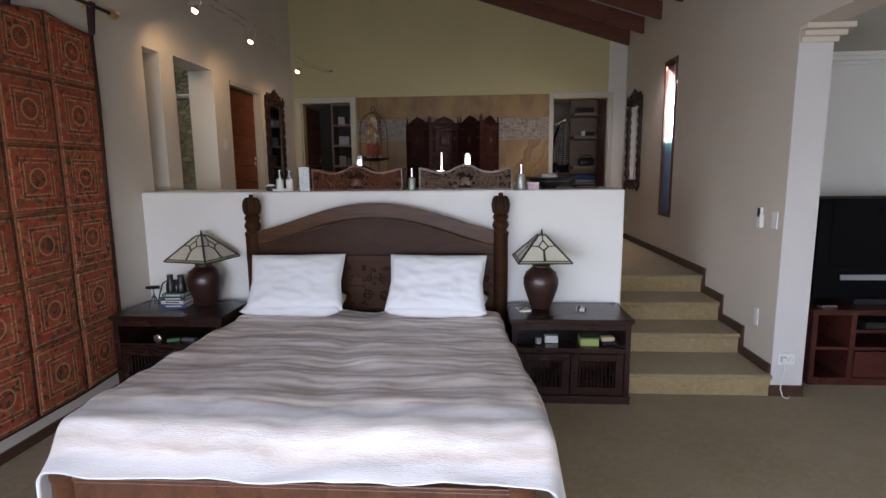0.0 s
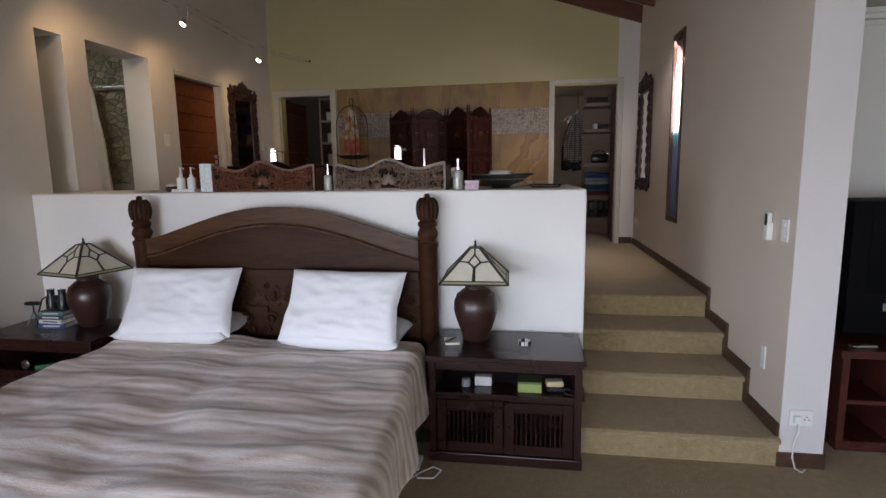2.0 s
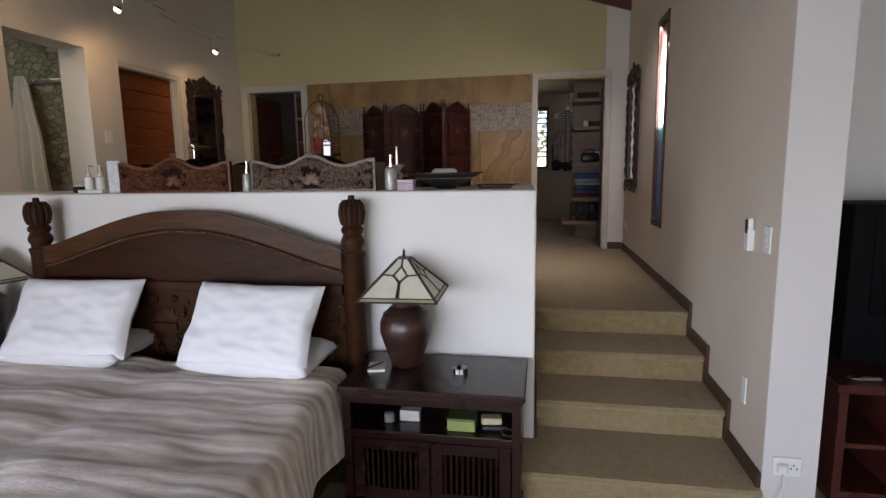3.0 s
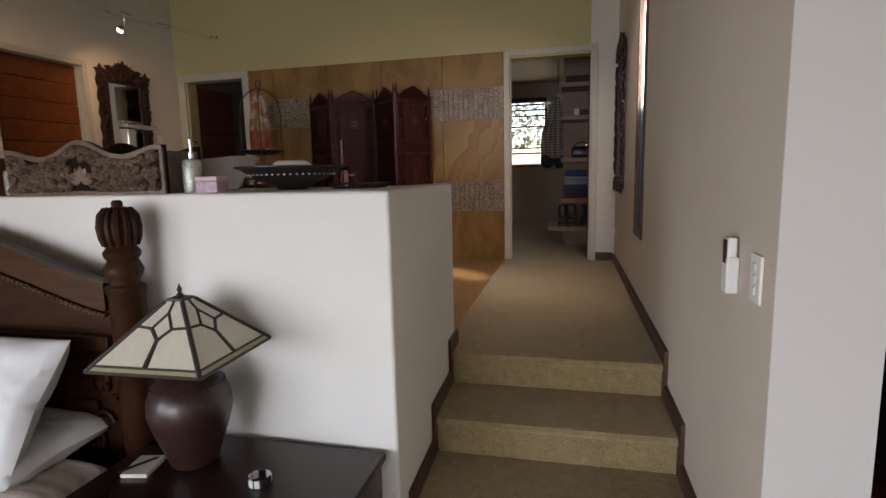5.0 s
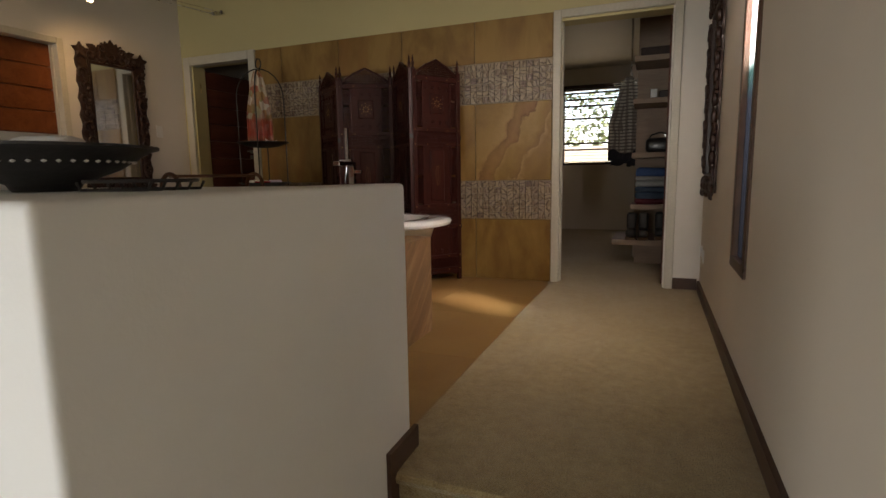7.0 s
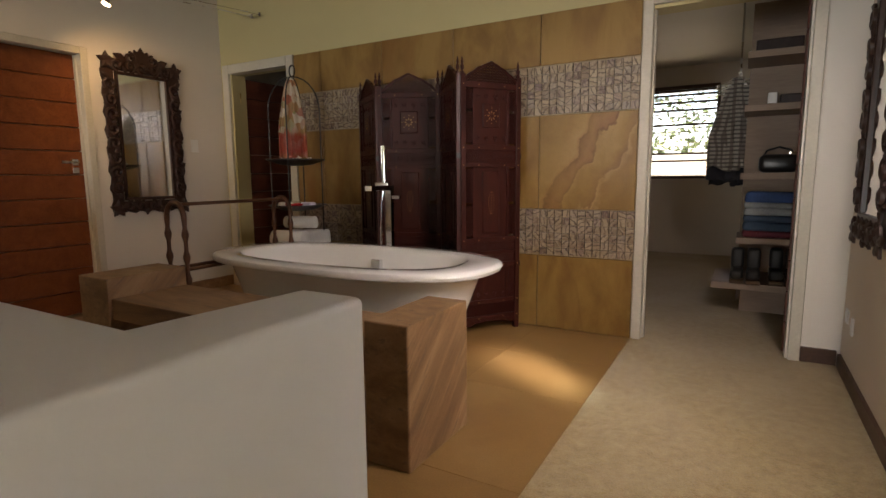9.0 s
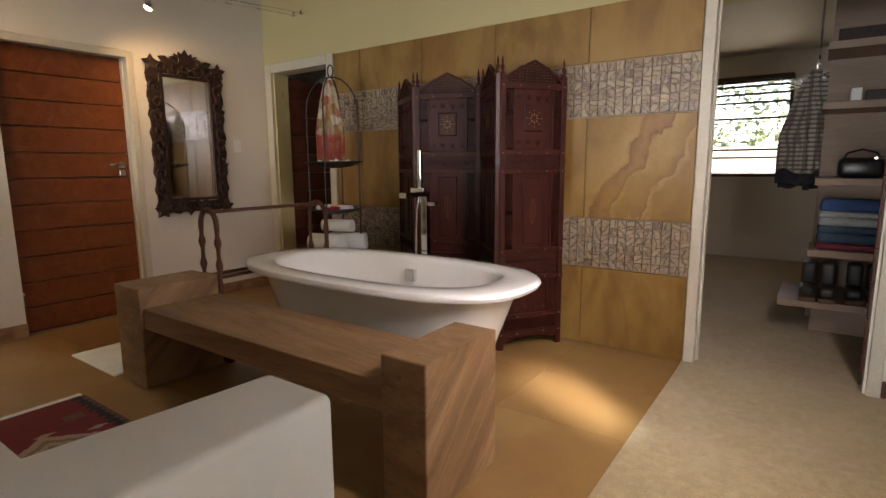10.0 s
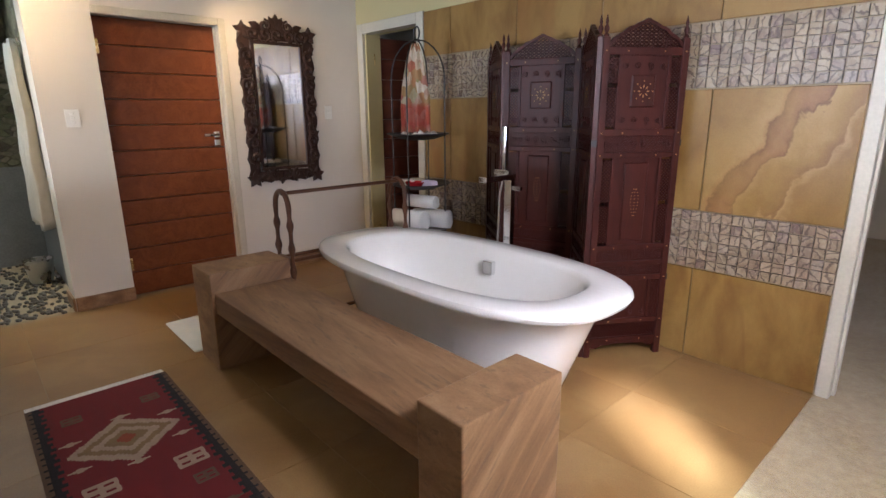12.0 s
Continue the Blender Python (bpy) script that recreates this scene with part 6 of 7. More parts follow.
def table_lamp():
    ob = thing("table_lamp", (0, 0, 0), "brown pottery table lamp with a stained glass pyramid shade", "table lamp", "table lamps")
    part("pottery_base", lathe([(0.070, 0), (0.078, 0.006), (0.092, 0.05), (0.120, 0.13), (0.136, 0.19), (0.134, 0.24), (0.114, 0.285), (0.085, 0.312), (0.066, 0.325), (0.068, 0.345), (0.058, 0.352), (0, 0.354)], 32), POT, ob, smooth=True)
    bm = bmesh.new()
    for k in range(36):
        a = 2 * math.pi * k / 36
        lathe([(0, -0.004), (0.005, 0), (0, 0.004)], 5, bm, (0.115 * math.cos(a), 0.115 * math.sin(a), 0.284))
    part("bead_ring", bm, POT, ob)
    part("stem", lathe([(0.012, 0.353), (0.012, 0.57)], 10), LEAD, ob, smooth=True)
    zb, zt, rb, rt = 0.385, 0.572, 0.200, 0.030
    shade = part("shade", boxes((-rt, rt, -rt, rt, zt, zt + 0.008)), LEAD, ob, "four-sided leaded glass shade")
    part("finial", lathe([(0.008, zt + 0.008), (0.012, zt + 0.016), (0.005, zt + 0.024), (0.009, zt + 0.034), (0.004, zt + 0.044), (0, zt + 0.056)], 10), LEAD, shade, smooth=True)
    slope = math.hypot(rb - rt, zb - zt)

    def on_face(u, v, lift=0.0):
        """u from -1 to 1 across, v from 0 at the rim to 1 at the top."""
        r = rb + (rt - rb) * v
        nx = Vector((0, -(zt - zb), (rb - rt))) / slope
        nx.z = abs(nx.z)
        return Vector((u * r, -r, zb + (zt - zb) * v)) + nx * lift

    def pane(points, bm):
        f = [bm.verts.new(on_face(u, v, 0.0)) for u, v in points]
        b = [bm.verts.new(on_face(u, v, -0.004)) for u, v in points]
        bm.faces.new(f), bm.faces.new(list(reversed(b)))
        for i in range(len(f)):
            j = (i + 1) % len(f)
            bm.faces.new((f[j], f[i], b[i], b[j]))
        return bm

    panes = []
    for s in (-1, 1):
        panes += [([(s, 0.09), (s * 0.06, 0.09), (s * 0.06, 0.44), (s * 0.36, 0.59), (s, 0.62)], OPAL), ([(s, 0.65), (s * 0.38, 0.63), (0, 0.84), (0, 1), (s, 1)], OPAL)]
    panes += [([(0, 0.48), (0.34, 0.61), (0, 0.81), (-0.34, 0.61)], OPAL), ([(-1, 0.0), (1, 0.0), (1, 0.08), (-1, 0.08)], GREENGLASS)]
    lines = [((-1, 0), (1, 0), 0.005), ((-1, 0.085), (1, 0.085), 0.004), ((0, 0.085), (0, 0.47), 0.011)]
    for s in (-1, 1):
        lines += [((0, 0.46), (s * 0.37, 0.61), 0.008), ((s * 0.37, 0.61), (s, 0.635), 0.006), ((s * 0.37, 0.61), (0, 0.83), 0.006)]
    lines += [((0, 0.83), (0, 1), 0.006)]
    for k in range(4):
        m = pose(0, 0, 0, 0, 0, 90 * k)
        for pts, material in panes:
            part("glass_pane", moved(pane(pts, bmesh.new()), m), material, shade)
        bm = bmesh.new()
        for a, b, r in lines:
            tube([on_face(*a, 0.004 - r), on_face(*b, 0.004 - r)], r, 6, bm)
        tube([on_face(-1, 0), on_face(-1, 1)], 0.008, 6, bm)
        part("came", moved(bm, m), LEAD, shade)
    return ob


lamp_a = table_lamp()
lamp_a.matrix_basis = pose(0.839, 4.40, 0.646, 0, 0, 2)
copy_thing(lamp_a, pose(-1.885, 4.42, 0.646, 0, 0, -14))


# ---- small things on the nightstands ----
def block(name, place, size, material, label, category, group="", turn=0, r=0.004):
    o = tagged(part(name, rbox(-size[0] / 2, size[0] / 2, -size[1] / 2, size[1] / 2, 0, size[2], r), material, None), label, category, group)
    o.matrix_basis = pose(*place, 0, 0, turn)
    return o


PAPER = plain("paper_pages", (0.70, 0.66, 0.56), 0.8, vary=0.1, scale=3, fine=200, stretch=(0.1, 0.1, 6))
z = 0.646
for i, (h, c, w) in enumerate(((0.035, (0.05, 0.07, 0.16), 0.20), (0.028, (0.62, 0.62, 0.60), 0.19), (0.030, (0.03, 0.04, 0.05), 0.20), (0.026, (0.10, 0.16, 0.15), 0.18))):
    bk = thing("book", (-2.10, 4.37, z), ("navy", "white", "black", "dark green")[i] + " covered book in a stack", "book", "stacked books", (4, -3, 2, 6)[i])
    part("cover", boxes((-w / 2, w / 2, -0.07, 0.07, 0, 0.003), (-w / 2, w / 2, -0.07, 0.07, h - 0.003, h), (-w / 2, w / 2, -0.073, -0.07, 0, h)), plain("cover_cloth", c, 0.5), bk)
    part("pages", boxes((-w / 2 + 0.004, w / 2 - 0.004, -0.0695, 0.066, 0.0032, h - 0.0032)), PAPER, bk)
    part("spine_print", boxes((-w * 0.3, w * 0.32, -0.0745, -0.0732, h * 0.35, h * 0.65)), NOWRITING if i != 1 else BLACK, bk)
    z += h
bino = thing("binoculars", (-2.11, 4.38, z), "black binoculars standing on the books", "binoculars")
for x in (-0.045, 0.045):
    part("barrel", lathe([(0.034, 0), (0.036, 0.01), (0.034, 0.06), (0.026, 0.085), (0.022, 0.12), (0.025, 0.14), (0, 0.14)], 18, at=(x, 0, 0)), BLACK, bino, smooth=True)
part("bridge", rbox(-0.03, 0.03, -0.012, 0.012, 0.05, 0.10, 0.005), BLACK, bino)
part("strap", tube([(-0.075, 0, 0.09), (-0.10, -0.02, 0.07), (-0.12, -0.04, -0.02), (-0.13, -0.05, -0.10), (-0.12, -0.06, -0.119), (-0.11, -0.03, -0.119)], 0.006, 6), BLACK, bino, smooth=True)
tri = thing("mini_tripod_torch", (-2.29, 4.36, 0.646), "small black tripod with a torch head", "tripod")
for k in range(3):
    a = 2 * math.pi * k / 3
    part("leg", tube([(0, 0, 0.10), (0.05 * math.cos(a), 0.05 * math.sin(a), 0.004)], 0.005, 6), BLACK, tri, smooth=True)
part("stem", tube([(0, 0, 0.09), (0, 0, 0.15)], 0.006, 8), BLACK, tri, smooth=True)
part("head", tube([(-0.06, 0, 0.155), (-0.02, 0, 0.157), (0.05, 0, 0.16)], [0.012, 0.016, 0.014], 10), BLACK, tri, smooth=True)
gl = thing("reading_glasses", (-1.70, 4.32, 0.648), "folded thin-rimmed reading glasses on the nightstand", "glasses")
for x in (-0.033, 0.033):
    part("rim", tube([(x + 0.026 * math.cos(a), 0, 0.02 + 0.018 * math.sin(a)) for a in (2 * math.pi * k / 14 for k in range(15))], 0.002, 5), BLACK, gl, smooth=True)
    part("temple", tube([(x * 1.8, 0, 0.025), (x * 1.7, 0.06, 0.012), (-x * 0.5, 0.07, 0.003)], 0.002, 5), BLACK, gl, smooth=True)
cl = tagged(part("small_clock", lathe([(0.0, 0), (0.028, 0.0), (0.030, 0.004), (0.030, 0.018), (0.026, 0.02), (0, 0.02)], 20), STEEL, None, smooth=True), "small round steel clock on the open shelf", "clock")
cl.matrix_basis = pose(-2.13, 4.12, 0.457, 90, 0, 0)
block("green_packet", (-2.02, 4.14, 0.426), (0.09, 0.06, 0.03), plain("green_wrapper", (0.03, 0.16, 0.06), 0.4), "small green packet on the open shelf", "packet", turn=25)
block("spectacle_case", (-1.90, 4.15, 0.426), (0.12, 0.05, 0.03), plain("grey_case", (0.18, 0.18, 0.20), 0.5), "grey spectacle case on the open shelf", "case", turn=-10, r=0.012)
block("green_card_box", (1.17, 4.18, 0.426), (0.135, 0.11, 0.052), plain("lime_card", (0.30, 0.36, 0.10), 0.5, vary=0.06), "lime green card box on the open shelf", "box")
block("green_box_lid", (1.17, 4.18, 0.4785), (0.137, 0.112, 0.012), plain("dark_green_card", (0.09, 0.12, 0.04), 0.5, vary=0.06), "dark green lid of the card box", "lid", r=0.002)
block("cream_packet", (1.31, 4.19, 0.450), (0.10, 0.06, 0.035), plain("cream_wrapper", (0.55, 0.46, 0.28), 0.5), "creased cream paper packet on a pouch", "packet", turn=8, r=0.01)
block("dark_pouch", (1.33, 4.19, 0.426), (0.13, 0.09, 0.024), BLACK, "dark soft pouch on the open shelf", "pouch", turn=5, r=0.01)
block("white_carton", (0.90, 4.22, 0.426), (0.10, 0.05, 0.055), PLASTIC, "small white carton on the open shelf", "box", r=0.002)
o = tagged(part("glass_jar", lathe([(0.02, 0), (0.026, 0.004), (0.026, 0.045), (0.02, 0.05), (0, 0.05)], 16), plain("grey_glass", (0.30, 0.32, 0.33), 0.1), None, smooth=True), "small grey glass jar on the open shelf", "jar")
o.location = (0.80, 4.18, 0.426)
bm = bmesh.new()
for k in range(16):
    a = 2 * math.pi * k / 16
    lathe([(0, -0.009), (0.007, -0.004), (0.009, 0), (0.007, 0.005), (0, 0.009)], 8, bm, (0.032 * math.cos(a), 0.032 * math.sin(a), 0.009))
o = tagged(part("bead_bracelet", bm, plain("dark_wood_bead", (0.035, 0.02, 0.015), 0.3), None, smooth=True), "dark wooden bead bracelet on the open shelf", "bracelet")
o.matrix_basis = pose(1.40, 4.13, 0.428)
o = thing("shell_bracelet", (1.14, 4.32, 0.646), "bracelet of white and dark shell pieces", "bracelet")
for k in range(10):
    a = 2 * math.pi * k / 10
    p = part("shell_piece", rbox(-0.009, 0.009, -0.003, 0.003, 0, 0.026, 0.002, 1), PLASTIC if k % 3 else BLACK, o)
    p.matrix_basis = pose(0.034 * math.cos(a), 0.034 * math.sin(a), 0, 0, 0, math.degrees(a) + 90)
block("notepad", (0.70, 4.32, 0.646), (0.09, 0.12, 0.014), PAPER, "small notepad on the nightstand", "notepad", turn=12, r=0.002)
o = tagged(part("pen", tube([(-0.06, 0, 0), (0.05, 0, 0), (0.065, 0, 0)], [0.004, 0.004, 0.001], 8), BLACK, None, smooth=True), "black ballpoint pen on the notepad", "pen")
o.matrix_basis = pose(0.69, 4.31, 0.665, 0, 0, 60)
cable = thing("blanket_control", (0.53, 4.02, 0.0), "white corded blanket control lying on the carpet", "control")
part("handset", bevelled(boxes((-0.025, 0.025, -0.07, 0.07, 0.0, 0.024)), 0.010, 3), PLASTIC, cable, smooth=True)
part("cord", tube([(0, -0.07, 0.01), (0.03, -0.14, 0.006), (0.12, -0.13, 0.006), (0.15, -0.05, 0.006), (0.10, -0.02, 0.006), (0.04, -0.08, 0.006), (-0.04, -0.2, 0.006), (-0.10, -0.3, 0.006)], 0.004, 6), PLASTIC, cable, smooth=True)

# ---- wall hanging ----
def patch_material():
    """Embroidered patchwork squares: nested frames, a wheel in the middle, stitches and small cloth scraps."""
    n = Nodes("embroidered_patchwork")
    r = n.node("ObjectInfo").outputs["Random"]
    sep = n.node("SeparateXYZ", {"Vector": n.coords}).outputs
    ax, az = n.node("Math", {0: sep["Y"]}, operation="ABSOLUTE").outputs[0], n.node("Math", {0: sep["Z"]}, operation="ABSOLUTE").outputs[0]
    square = n.node("Math", {0: ax, 1: az}, operation="MAXIMUM").outputs[0]
    round_ = n.node("VectorMath", {0: n.coords}, operation="LENGTH").outputs["Value"]
    ang = n.node("Math", {0: sep["Z"], 1: sep["Y"]}, operation="ARCTAN2").outputs[0]
    far = n.node("VectorMath", {0: n.node("CombineXYZ", {"X": r, "Y": r, "Z": r}).outputs[0], 1: (9, 17, 23)}, operation="MULTIPLY").outputs[0]
    place = n.node("VectorMath", {0: n.coords, 1: far}, operation="ADD").outputs[0]
    cell = n.node("TexVoronoi", {"Vector": place, "Scale": 38.0}, distance="CHEBYCHEV").outputs
    scrap = n.ramp(n.node("SeparateColor", {"Color": cell[1]}).outputs[0], [(0.0, (0.27, 0.048, 0.022)), (0.22, (0.40, 0.075, 0.030)), (0.42, (0.22, 0.075, 0.035)), (0.56, (0.44, 0.14, 0.045)), (0.70, (0.52, 0.035, 0.035)), (0.80, (0.045, 0.065, 0.04)), (0.91, (0.035, 0.014, 0.012)), (1.0, (0.36, 0.20, 0.09))])
    ground = n.mix(n.ramp(n.node("Math", {0: n.node("Math", {0: r, 1: 5.7}, operation="MULTIPLY").outputs[0]}, operation="FRACT").outputs[0], [(0.2, (0.1,) * 3), (0.8, (0.5,) * 3)]), scrap, (0.27, 0.068, 0.030, 1))
    lines = n.ramp(square, [(0.0, (0, 0, 0)), (0.095, (0, 0, 0)), (0.098, (1, 1, 1)), (0.104, (1, 1, 1)), (0.107, (0, 0, 0)), (0.122, (0, 0, 0)), (0.125, (1, 1, 1)), (0.130, (1, 1, 1)), (0.133, (0, 0, 0)), (0.182, (0, 0, 0)), (0.186, (1, 1, 1)), (0.191, (1, 1, 1)), (0.194, (0, 0, 0)), (0.205, (0, 0, 0)), (0.208, (0.8,) * 3), (0.214, (0.8,) * 3), (0.216, (0, 0, 0))])
    dash = n.ramp(n.noise(120, 2, vector=place), [(0.46, (0.0,) * 3), (0.53, (0.9,) * 3)])
    c = n.mix(n.mix(1.0, lines, dash, "MULTIPLY"), ground, (0.60, 0.36, 0.15, 1))
    spokes = n.node("Math", {0: n.node("Math", {0: ang, 1: 14.0}, operation="MULTIPLY").outputs[0]}, operation="SINE").outputs[0]
    ringmask = n.ramp(round_, [(0.0, (0, 0, 0)), (0.028, (0, 0, 0)), (0.03, (1, 1, 1)), (0.055, (1, 1, 1)), (0.058, (0, 0, 0)), (1.0, (0, 0, 0))])
    wheel = n.mix(1.0, ringmask, n.ramp(spokes, [(0.45, (0, 0, 0)), (0.55, (1, 1, 1))]), "MULTIPLY")
    c = n.mix(wheel, c, (0.025, 0.02, 0.015, 1))
    rim = n.ramp(round_, [(0.0, (0.9,) * 3), (0.008, (0.9,) * 3), (0.011, (0, 0, 0)), (0.061, (0, 0, 0)), (0.064, (0.85,) * 3), (0.069, (0.85,) * 3), (0.072, (0, 0, 0)), (1.0, (0, 0, 0))])
    c = n.mix(rim, c, (0.54, 0.31, 0.12, 1))
    frame_band = n.ramp(square, [(0.0, (0, 0, 0)), (0.107, (0, 0, 0)), (0.11, (0.7,) * 3), (0.12, (0.7,) * 3), (0.122, (0, 0, 0)), (0.194, (0, 0, 0)), (0.196, (0.6,) * 3), (1.0, (0.6,) * 3)])
    c = n.mix(n.mix(1.0, frame_band, dash, "MULTIPLY"), c, (0.05, 0.022, 0.018, 1))
    n.put(c, "Base Color")
    n.bsdf.inputs["Roughness"].default_value = 0.95
    n.bump(n.mix(0.5, n.noise(260, 3), lines), 0.6, 0.004)
    return n.mat


hang = thing("patchwork_wall_hanging", (XL + 0.03, 3.13, 0.175), "red and brown embroidered patchwork hanging on a rod", "wall hanging")
PATCH = patch_material()
BIND = plain("dark_binding_cloth", (0.030, 0.012, 0.012), 0.95, bump=0.4)
S = 0.435


def cloth_x(y, z):
    return 0.012 + 0.020 * math.sin(y * 3.1 + 0.8) * (0.3 + 0.7 * (2.6 - z) / 2.6) + 0.010 * noise.noise((y * 2.5, z * 1.4, 4))


for i in range(5):
    for j in range(6):
        cy, cz = -1.09 + S * (i + 0.5) + 0.0, S * (j + 0.5)
        bm = bmesh.new()
        k = 8
        rows = []
        for a in range(k + 1):
            row = []
            for b in range(k + 1):
                y, z = cy + S * (a / k - 0.5) * 1.0, cz + S * (b / k - 0.5) * 1.0
                zz = z - 0.05 * (z / 2.6) * abs(math.sin((y + 1.09) / (2 * S) * math.pi)) * (z > 2.2)
                row.append(bm.verts.new((cloth_x(y, z), y - cy, zz - cz)))
            rows.append(row)
        for a in range(k):
            for b in range(k):
                bm.faces.new((rows[a][b], rows[a + 1][b], rows[a + 1][b + 1], rows[a][b + 1]))
        p = thicken(part("patch", bm, PATCH, hang, smooth=True), 0.004)
        p.location = (0, cy, cz)
bm = bmesh.new()
tube([(cloth_x(1.09, z) + 0.002, 1.09, z) for z in [2.6 * k / 24 for k in range(25)]], 0.008, 6, bm)
tube([(cloth_x(y, 0) + 0.002, y, 0.0) for y in [-1.09 + 2.18 * k / 24 for k in range(25)]], 0.008, 6, bm)
part("binding", bm, BIND, hang, "dark bound edge", smooth=True)
for i in range(4):
    y = -1.06 + 0.71 * i
    part("hanging_loop", tube([(0.02, y, 2.56), (0.035, y, 2.70), (0.045, y, 2.775), (0.035, y, 2.79), (0.022, y, 2.775), (0.018, y, 2.70), (0.016, y, 2.56)], 0.02, 6), BIND, hang, smooth=True)
rod = thing("curtain_rod", (XL, 3.17, 2.935), "dark rod with an openwork finial and wall bracket", "rod")
part("rod", tube([(0.065, -1.5, 0), (0.065, 1.22, 0)], 0.013, 10), IRON, rod, smooth=True)
bm = bmesh.new()
for k in range(8):
    a = 2 * math.pi * k / 8
    tube([(0.065 + r * math.cos(a + q), 1.22 + y, r * math.sin(a + q)) for r, y, q in ((0.008, 0, 0), (0.032, 0.025, 0.4), (0.036, 0.05, 0.8), (0.026, 0.08, 1.2), (0.005, 0.10, 1.6))], 0.005, 5, bm)
part("finial", bm, BRASS, rod, "openwork cage finial", smooth=True)
for y in (-1.3, 1.02):
    part("bracket", tube([(0.0, y, 0.0), (0.05, y, 0.0), (0.065, y, -0.012)], [0.02, 0.009, 0.009], 8), BRASS, rod, smooth=True)

# ---- counter things ----
ZT = ZC + 0.001


# Near-black ground: the shade in the gaps of the carving, put into colour.
BOXGROUND = wood("gap_shade_box_ground", (0.010, 0.006, 0.004), (0.030, 0.016, 0.010), 0.7, (0.2, 1, 1), 9, 0.1, shine=0.08)


def carved_box(label, tone, seed):
    W, D, H = 0.76, 0.20, 0.150
    ob = thing("carved_box", (0, 0, 0), label, "box", "carved boxes")
    cols = [-1 + k / 24 for k in range(49)]

    def top(u):
        return H + 0.018 * math.cos(u * math.pi * 2.0) + 0.022 * math.exp(-(u * 4) ** 2) - 0.006 * abs(u)

    e = W / 2
    for y in (-D / 2, D / 2 - 0.016):
        out = [(-e, 0.0), (e, 0.0)] + [(e * u, top(u) + 0.02) for u in reversed(cols)]
        part("panel", extruded(out, 0.016, m=Matrix.Translation((0, y, 0))), BOXGROUND, ob)
    for s in (-1, 1):
        part("end_panel", rbox(*sorted((s * e, s * (e - 0.016))), -D / 2 + 0.017, D / 2 - 0.017, 0, H + 0.01, 0.003, 1), tone, ob)
    part("bottom", boxes((-e + 0.017, e - 0.017, -D / 2 + 0.017, D / 2 - 0.017, 0.004, 0.016)), tone, ob)
    bm = bmesh.new()
    box(bm, -e, e, -D / 2 - 0.010, -D / 2 - 0.0005, 0, 0.016)
    for s in (-1, 1):
        box(bm, *sorted((s * e, s * (e - 0.014))), -D / 2 - 0.010, -D / 2 - 0.0005, 0.017, H + 0.02)
    for a, b in zip(cols, cols[1:]):
        bar = ((e * a, top(a) + 0.012), (e * b, top(b) + 0.012))
        f = [bm.verts.new((x, -D / 2 - 0.012, z + d)) for x, z in bar for d in (-0.010, 0.010)]
        g = [bm.verts.new((x, -D / 2, z + d)) for x, z in bar for d in (-0.010, 0.010)]
        for q in ((f[0], f[1], f[3], f[2]), (f[1], g[1], g[3], f[3]), (f[0], f[2], g[2], g[0])):
            bm.faces.new(q)
    part("moulding", bm, tone, ob)
    rng = random.Random(seed)
    bm = bmesh.new()
    y = -D / 2 - 0.012
    for k in range(7):
        leaf(bm, 0, 0.055, 0.06, math.pi * k / 6, y - 0.004)
    for q in range(31):
        x = -e + 0.028 + (2 * e - 0.056) * q / 30
        for r in range(3):
            zc = 0.028 + (top(x / e) - 0.050) * r / 2 + rng.uniform(-0.008, 0.008)
            if abs(x) < 0.05 and r < 2:
                continue
            a0 = rng.uniform(0, 6.28)
            for k in range(3):
                leaf(bm, x + rng.uniform(-0.008, 0.008), zc, rng.uniform(0.030, 0.046), a0 + 2.1 * k, y - 0.002 - 0.003 * (k % 3), 0.011)
            if (q + r) % 2:
                spiral(bm, x, zc, 0.017, y - 0.002, a0, 1 if q % 4 < 2 else -1, 0.0040, 1.2, 8)
    for v in bm.verts:
        v.co.x = max(-e + 0.016, min(e - 0.016, v.co.x))
        v.co.z = max(0.010, min(top(v.co.x / e) + 0.006, v.co.z))
    part("carving", bm, tone, ob, "deep carved leaves and tendrils", smooth=True)
    return ob


REDCARVE = wood("reddish_carved_teak", (0.070, 0.025, 0.013), (0.21, 0.083, 0.042), 0.32, (0.2, 1, 1), 9, 0.2)
GREYCARVE = wood("weathered_carved_teak", (0.075, 0.047, 0.032), (0.24, 0.165, 0.12), 0.32, (0.2, 1, 1), 9, 0.2)
carved_box("reddish wooden box carved with leaves on the half wall", REDCARVE, 1).matrix_basis = pose(-0.645, 4.755, ZT, 0, 0, -1)
carved_box("greyish wooden box carved with leaves on the half wall", GREYCARVE, 2).matrix_basis = pose(0.25, 4.74, ZT, 0, 0, -1)
MOSAICGLASS = plain("crackled_silver_glass", (0.42, 0.43, 0.38), 0.2, 0.5, vary=0.5, scale=60, fine=140, bump=0.6)


